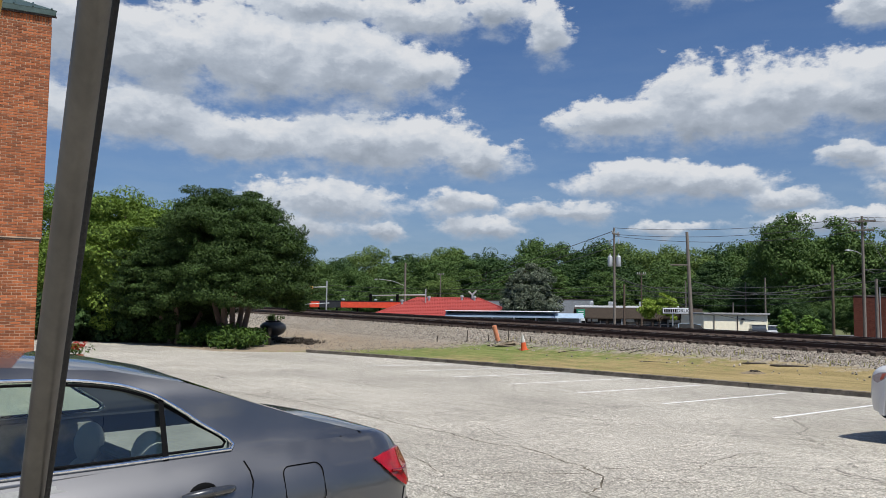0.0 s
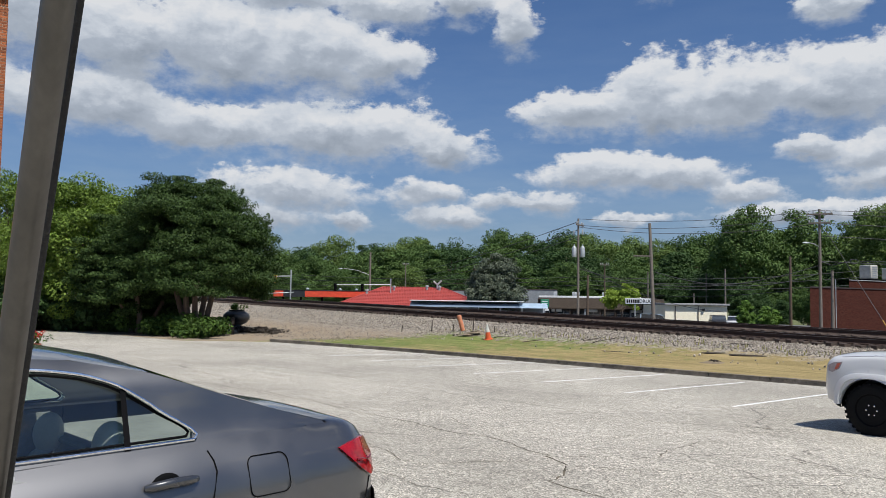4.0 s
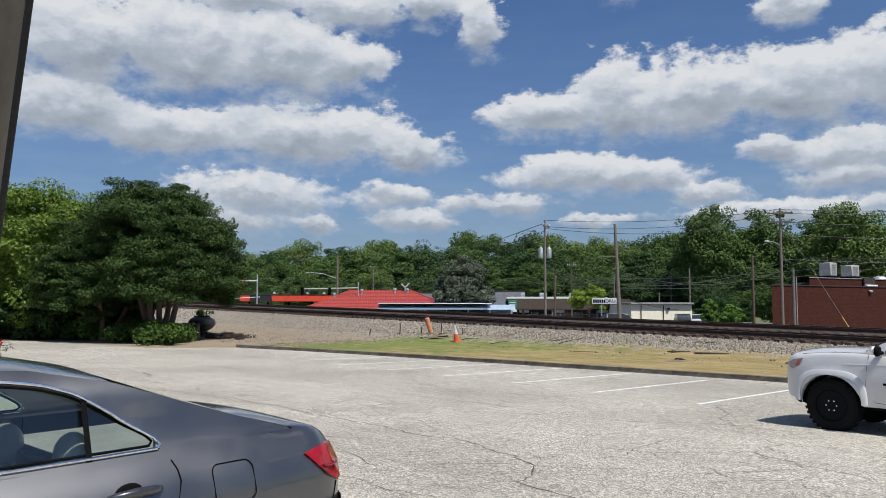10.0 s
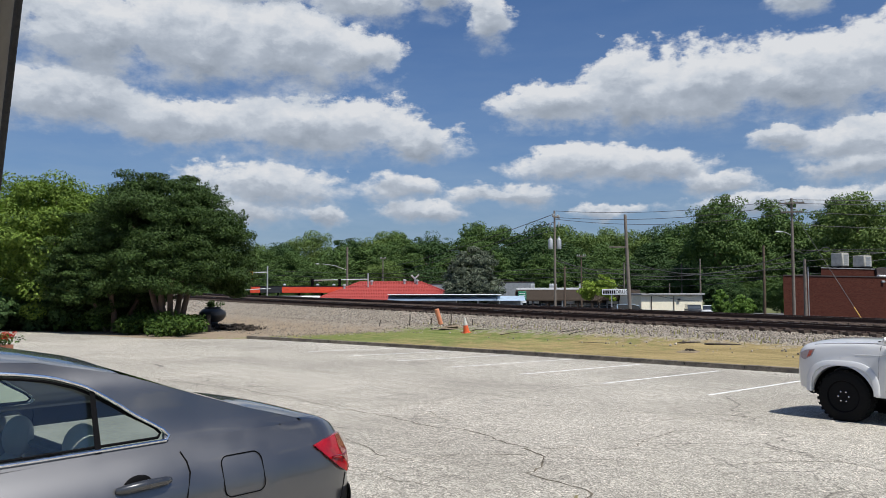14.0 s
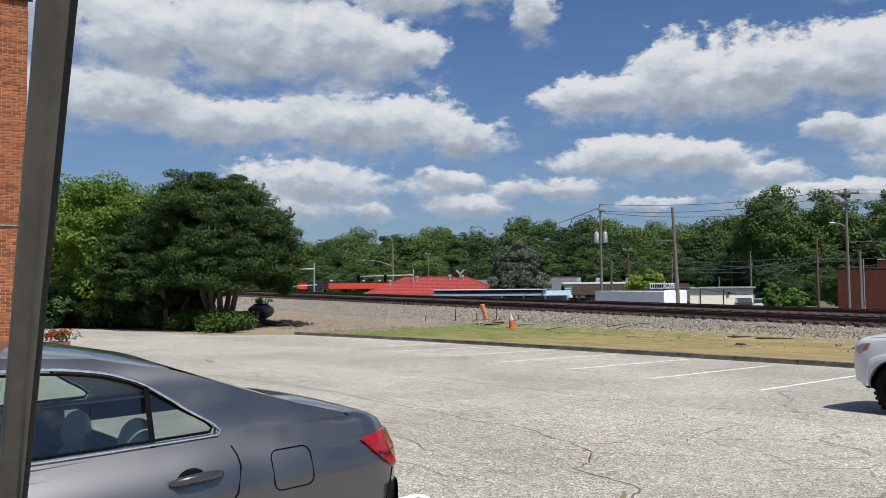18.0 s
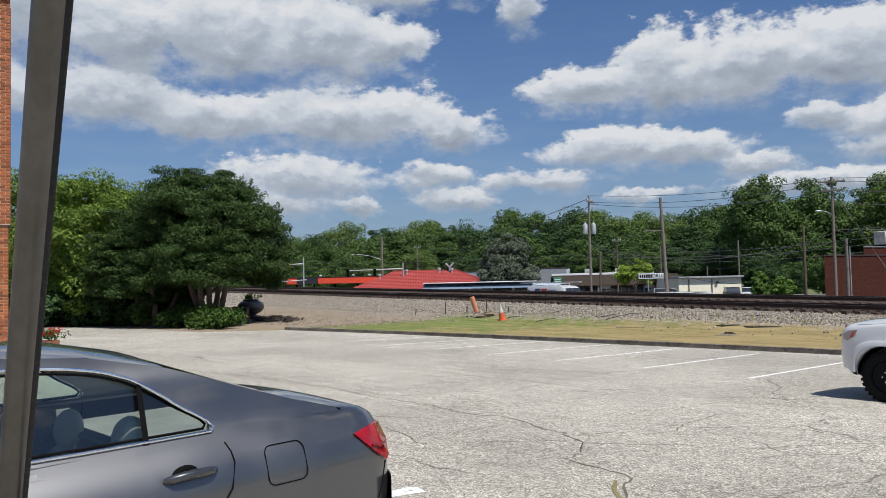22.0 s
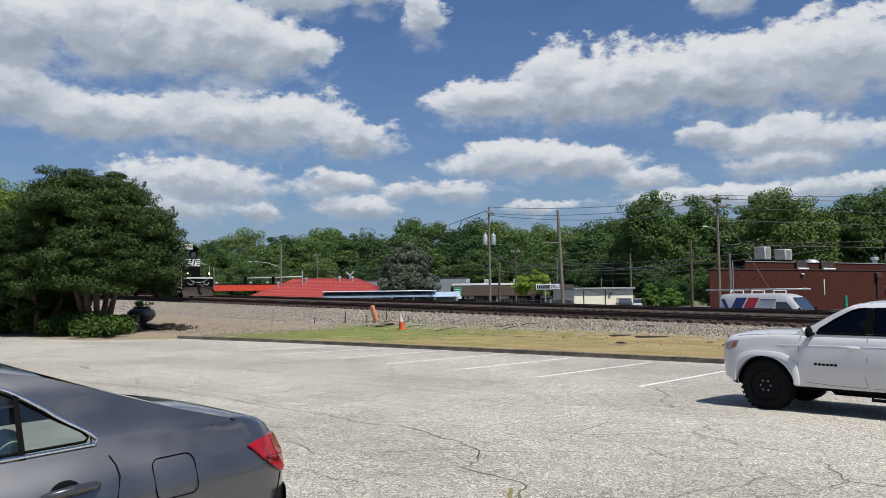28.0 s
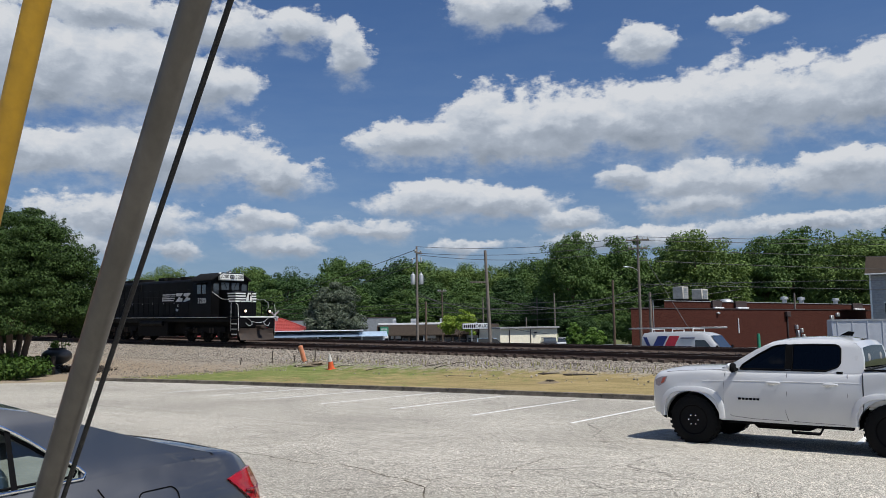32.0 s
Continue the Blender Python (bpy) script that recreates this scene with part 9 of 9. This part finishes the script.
        part("fuel_tank", Build().prism([(-5.7, 0.42), (-5.5, 0.34), (-9.7, 0.34), (-9.9, 0.42), (-9.9, 1.25), (-5.7, 1.25)], s * 0.02, s * 1.36), M_LOCOGREY, lo)
        part("air_reservoir", Build().lathe([(0.0, -1.6), (0.17, -1.55), (0.17, 1.55), (0, 1.6)], 14, "x", (-7.8, s * 1.38, 1.20)), M_LOCO, lo)
        # side lettering drawn as plain shapes
        for k in range(4):
            part("logo_bar", Build().prism([(-5.55 - 0.06 * k, 3.22 - 0.135 * k), (-5.57 - 0.06 * k, 3.15 - 0.135 * k), (-7.3 - 0.03 * k, 3.15 - 0.135 * k), (-7.3 - 0.03 * k, 3.22 - 0.135 * k)], s * 0.888, s * 0.896), M_LOCOWHITE, lo, "off-white logo bar")
        for x0 in (-3.55, -4.55):
            part("logo_block", Build().prism([(x0, 3.26), (x0 - 0.9, 3.26), (x0 - 0.94, 3.05), (x0 - 0.55, 3.0), (x0 - 0.97, 2.68), (x0 - 0.1, 2.68), (x0 - 0.06, 2.9), (x0 - 0.4, 2.96)], s * 0.888, s * 0.896), M_LOCOWHITE, lo, "off-white logo shape")
        for z_, n_ in ((2.42, 7), (2.12, 8)):
            for k in range(n_):
                part("name_bar", Build().box((-3.75 - 0.235 * k, s * 0.892, z_), (0.16, 0.01, 0.17)), M_LOCOWHITE, lo)
    # plain box added as shade under the frame; it hides the far ballast
    part("belly", Build().box((-7.0, 0, 0.95), (18.5, 1.7, 0.85), 0.05), M_LOCOGREY, lo, "plain dark box for the shade under the frame")
    part("plough", Build().grid([[(F + 0.42 - 0.34 * abs(k), 1.36 * k, 0.16 + 0.03) for k in (1, 0.5, 0, -0.5, -1)], [(F + 0.12 - 0.25 * abs(k), 1.36 * k, 0.60) for k in (1, 0.5, 0, -0.5, -1)], [(F + 0.10 - 0.12 * abs(k), 1.36 * k, 0.92) for k in (1, 0.5, 0, -0.5, -1)]]), M_LOCORUST, lo, "rust-brown snow plough")
    part("coupler", Build().box((F + 0.25, 0, 0.98), (0.7, 0.24, 0.26), 0.05).box((F + 0.58, 0.03, 0.98), (0.26, 0.36, 0.30), 0.08), M_LOCORUST, lo)
    part("drop_chain", Build().tube([(F + 0.03, 0.9, 1.6), (F + 0.08, 0.5, 1.32), (F + 0.08, 0.0, 1.25), (F + 0.08, -0.5, 1.34), (F + 0.03, -0.9, 1.6)], 0.012, 6), M_LOCOWHITE, lo, "pale sagging hose")
    part("snow_bracket", Build().box((F - 0.3, 0, 0.7), (0.4, 2.2, 0.4), 0.03), M_LOCO, lo)
    sets = []
    for cx in (-1.6, -13.2):
        bogie(lo, cx)
        for dx in (-2.0, 0.0, 2.0):
            sets.append(wheelset(lo, cx + dx))
    raise_body(lo, 1.045)
    return lo, sets


loco, loco_sets = make_loco("black diesel locomotive with white nose stripes pulling along the track", True)
second, second_sets = make_loco("black trailing diesel locomotive coupled behind the first", False)


# ---- road vehicles beyond the railway; X to the nose, origin under the nose ----
def make_van():
    v = thing("work_van", "white work van with red and blue decals and a roof ladder", "van")
    prof = [(-5.9, 0.45), (-5.95, 1.2), (-5.86, 2.35), (-5.75, 2.50), (-5.3, 2.56), (-2.6, 2.56), (-2.0, 2.50), (-1.6, 2.36), (-0.78, 1.50), (-0.18, 1.22), (-0.04, 0.95), (0, 0.6), (-0.05, 0.4)]
    rows = []
    for x, z in prof:
        rows.append([(x, y, z) for y in (0.98, 0.94, 0.7, 0, -0.7, -0.94, -0.98)])
    b = Build()
    for s in (1, -1):
        cols = []
        for f in (0, 0.3, 0.55, 0.8, 0.93, 1.0):
            cols.append([(x + (0 if f < 0.9 else 0), s * (1.0 - 0.10 * f * f - (0.06 if f == 1.0 else 0)), 0.4 + (z - 0.4) * f) for x, z in prof[1:-1]])
        b.grid(cols if s < 0 else [c[::-1] for c in cols])
    top = [[(x, k * (0.84), z + 0.03 * (1 - k * k)) for k in (1, 0.5, 0, -0.5, -1)] for x, z in prof[1:-1]]
    b.grid(top)
    part("body", b, M_CARWHITE, v)
    part("windscreen", Build().grid([[(x + 0.012, k * 0.78, z + 0.045) for k in (1, 0.5, 0, -0.5, -1)] for x, z in ((-1.55, 2.32), (-0.82, 1.54))]), M_SHOPGLASS, v, "dark windscreen")
    for s in (1, -1):
        yv = lambda z: s * (1.0 - 0.10 * ((z - 0.4) / 2.1) ** 2 + 0.004)
        win = [(-2.45, 1.55), (-2.45, 2.15), (-1.85, 2.15), (-1.25, 1.55)]
        part("side_window", Build().add([(x, yv(z) , z) for x, z in win], [(0, 1, 2, 3) if s > 0 else (3, 2, 1, 0)]), M_SHOPGLASS, v)
        for k, (mt, x) in enumerate(((M_VANBLUE, -5.75), (M_VANBLUE, -4.95), (M_VANRED, -4.20))):
            sw = [(x - 0.75, 0.9), (x - 0.10, 0.9), (x + 0.80, 2.36), (x + 0.15, 2.36)] if k else [(x - 0.02, 2.30), (x + 0.22, 2.30), (x + 0.95, 1.0), (x + 0.7, 1.0)]
            rows = [[(sw[0][0] + (sw[3][0] - sw[0][0]) * f, sw[0][1] + (sw[3][1] - sw[0][1]) * f), (sw[1][0] + (sw[2][0] - sw[1][0]) * f, sw[1][1] + (sw[2][1] - sw[1][1]) * f)] for f in (0, 0.25, 0.5, 0.75, 1)]
            part("decal_stripe", Build().grid([[(xx, yv(z) + s * 0.02, z) for xx, z in r] for r in rows]), mt, v, ("dark blue decal stripe", "dark blue decal stripe", "red decal stripe")[k])
        for k in range(9):
            part("decal_bar", Build().box((-5.4 + k * 0.33, yv(1.72) + s * 0.03, 1.72), (0.22, 0.03, 0.26)), M_VANBLUE, v)
        part("decal_line", Build().box((-2.9, yv(2.25) + s * 0.02, 2.25), (0.9, 0.03, 0.05)), M_VANBLUE, v)
        part("door_mirror", Build().box((-1.05, s * 1.12, 1.72), (0.12, 0.18, 0.32), 0.04), M_DARK, v)
        lad = part("roof_ladder", Build().box((-4.0, s * 0.45 + 0.16, 2.76), (5.8, 0.04, 0.08), 0.01).box((-4.0, s * 0.45 - 0.16, 2.76), (5.8, 0.04, 0.08), 0.01), M_GALV, v, "aluminium ladder")
        for k in range(18):
            part("rung", Build().box((-6.8 + k * 0.33, s * 0.45, 2.76), (0.035, 0.3, 0.035)), M_GALV, lad)
    for x in (-5.2, -3.9, -2.6):
        part("rack_bar", Build().tube([(x, -0.8, 2.55), (x, -0.8, 2.71), (x, 0.8, 2.71), (x, 0.8, 2.55)], 0.03, 6), M_WHITE, v, "white roof rack bar")
    wheels = [make_wheel(v, x, y, 0.36, 0.22) for x in (-1.0, -4.7) for y in (0.98, -0.98)]
    part("bumper", Build().box((-0.06, 0, 0.5), (0.2, 1.9, 0.25), 0.05), M_DARK, v)
    raise_body(v, 1.16)
    return v, wheels


def make_box_truck():
    v = thing("box_truck", "white box truck with a tall cargo body", "truck")
    part("cargo_box", Build().box((-5.6, 0, 2.08), (6.6, 2.45, 2.32), 0.12), M_WHITE, v)
    for k in range(13):
        part("panel_rib", Build().box((-8.7 + k * 0.52, 1.23, 1.97), (0.05, 0.03, 1.9)), M_WHITE, v)
    part("roof_rail", Build().box((-5.6, 1.235, 3.20), (6.6, 0.05, 0.08)).box((-5.6, -1.235, 3.20), (6.6, 0.05, 0.08)), M_GALV, v)
    part("cab", Build().prism([(-2.25, 0.6), (-2.25, 2.12), (-1.9, 2.18), (-1.35, 2.12), (-0.85, 1.5), (0.0, 1.3), (0.02, 0.6)], -1.1, 1.1), M_CARWHITE, v)
    part("windscreen", Build().grid([[(-1.30, k, 2.10), (-0.87, k, 1.56)] for k in (1.0, 0, -1.0)]), M_SHOPGLASS, v)
    for s in (1, -1):
        part("side_window", Build().prism([(-2.0, 1.5), (-2.0, 2.0), (-1.5, 2.0), (-1.1, 1.5)], s * 1.10, s * 1.108), M_SHOPGLASS, v)
        part("mirror", Build().box((-0.9, s * 1.3, 1.6), (0.1, 0.2, 0.4), 0.03), M_DARK, v)
    part("chassis", Build().box((-4.5, 0, 0.75), (8.6, 0.9, 0.25), 0.02), M_DARK, v)
    wheels = [make_wheel(v, x, y, 0.45, 0.28) for x in (-1.1, -6.8) for y in (1.1, -1.1)]
    return v, wheels


def make_minibus():
    v = thing("passenger_van", "white passenger van with a row of dark windows", "van")
    part("body", Build().prism([(-5.3, 0.4), (-5.35, 1.6), (-5.2, 2.25), (-5.0, 2.36), (-1.9, 2.36), (-1.6, 2.28), (-1.0, 1.5), (-0.15, 1.25), (0, 0.9), (0, 0.4)], -0.98, 0.98), M_CARWHITE, v)
    for s in (1, -1):
        for k in range(4):
            part("side_window", Build().box((-4.75 + k * 0.86, s * 0.985, 1.85), (0.76, 0.02, 0.46), 0.008), M_SHOPGLASS, v)
    part("windscreen", Build().grid([[(-1.52, k, 2.22), (-1.0, k, 1.54)] for k in (0.85, 0, -0.85)]), M_SHOPGLASS, v)
    part("roof_skin", Build().grid([[(x, k * 0.92, 2.362 + 0.06 * (1 - k * k)) for k in (1, 0.5, 0, -0.5, -1)] for x in (-5.0, -3.5, -1.9)]), M_CARWHITE, v)
    wheels = [make_wheel(v, x, y, 0.35, 0.22) for x in (-1.0, -4.3) for y in (0.96, -0.96)]
    return v, wheels


van, van_wheels = make_van()
box_truck, truck_wheels = make_box_truck()
minibus, bus_wheels = make_minibus()


# ---- what moves ----
def motions():
    rz = math.degrees(math.atan2(-DY, -DX))

    def train_pose(s):
        x, y = xy(s, TRACK1)
        return pose(x, y, rail_z(s), 0, math.degrees(math.atan(0.0165)), rz)

    # seconds and the place of the cab front along the railway
    train = [(0.0, 195.0), (10.0, 149.0), (20.0, 102.2), (26.0, 74.8), (27.5, 67.9), (28.0, 65.75), (28.5, 63.5), (29.0, 61.1), (29.5, 58.9), (30.0, 56.55), (30.5, 54.2), (31.0, 51.8), (31.5, 49.3), (32.0, 46.9)]
    gap = 20.9
    walk(loco, [(t, train_pose(s + 0.55)) for t, s in train])
    walk(second, [(t, train_pose(s + 0.55 + gap)) for t, s in train])

    def roll(wheels, rows, r):
        """Wheels turn as far as their vehicle goes, in steps of less than a quarter turn."""
        ts, ss = [t for t, _ in rows], [s for _, s in rows]
        steps, t, last = [0.0], 0.0, ss[0]
        while t < 32.0:
            t = round(t + 1 / 30, 4)
            s = float(np.interp(t, ts, ss))
            if abs(s - last) / r > 1.15 or t >= 32.0:
                steps.append(min(t, 32.0))
                last = s
        for w in wheels:
            p, flip = w.matrix_basis.translation.copy(), w.matrix_basis.to_3x3()
            sign = 1 if flip[0][0] > 0 else -1
            walk(w, [(t, Matrix.Translation(p) @ flip.to_4x4() @ Matrix.Rotation(sign * (ss[0] - float(np.interp(t, ts, ss))) / r, 4, "Y")) for t in steps])

    roll(loco_sets + second_sets, train, 0.50)

    def road_pose(s, q):
        x, y = xy(s, q)
        return pose(x, y, STREET_Z + 0.02, 0, 0, rz)

    van_rows = [(0.0, 380.0), (12.0, 255.0), (19.0, 110.0), (21.0, 62.0), (22.0, 44.0), (23.0, 32.2), (23.8, 28.2), (24.6, 24.8), (25.5, 21.4), (26.5, 19.2), (27.5, 18.15), (28.2, 18.0), (32.0, 18.0)]
    truck_rows = [(0.0, 185.0), (12.0, 100.0), (17.0, 44.4), (17.5, 39.2), (18.0, 33.8), (18.6, 27.3), (19.3, 20.9), (22.0, -6.5), (32.0, -108.0)]
    bus_rows = [(0.0, 222.0), (12.0, 120.0), (20.0, 48.5), (23.2, 21.7), (23.8, 17.1), (26.0, -0.2), (32.0, -47.0)]
    for ob, wheels, rows, r, q in ((van, van_wheels, van_rows, 0.36, STREET_Q), (box_truck, truck_wheels, truck_rows, 0.45, 46.0), (minibus, bus_wheels, bus_rows, 0.35, 46.0)):
        walk(ob, [(t, road_pose(s, q)) for t, s in rows])
        roll(wheels, rows, r)


motions()
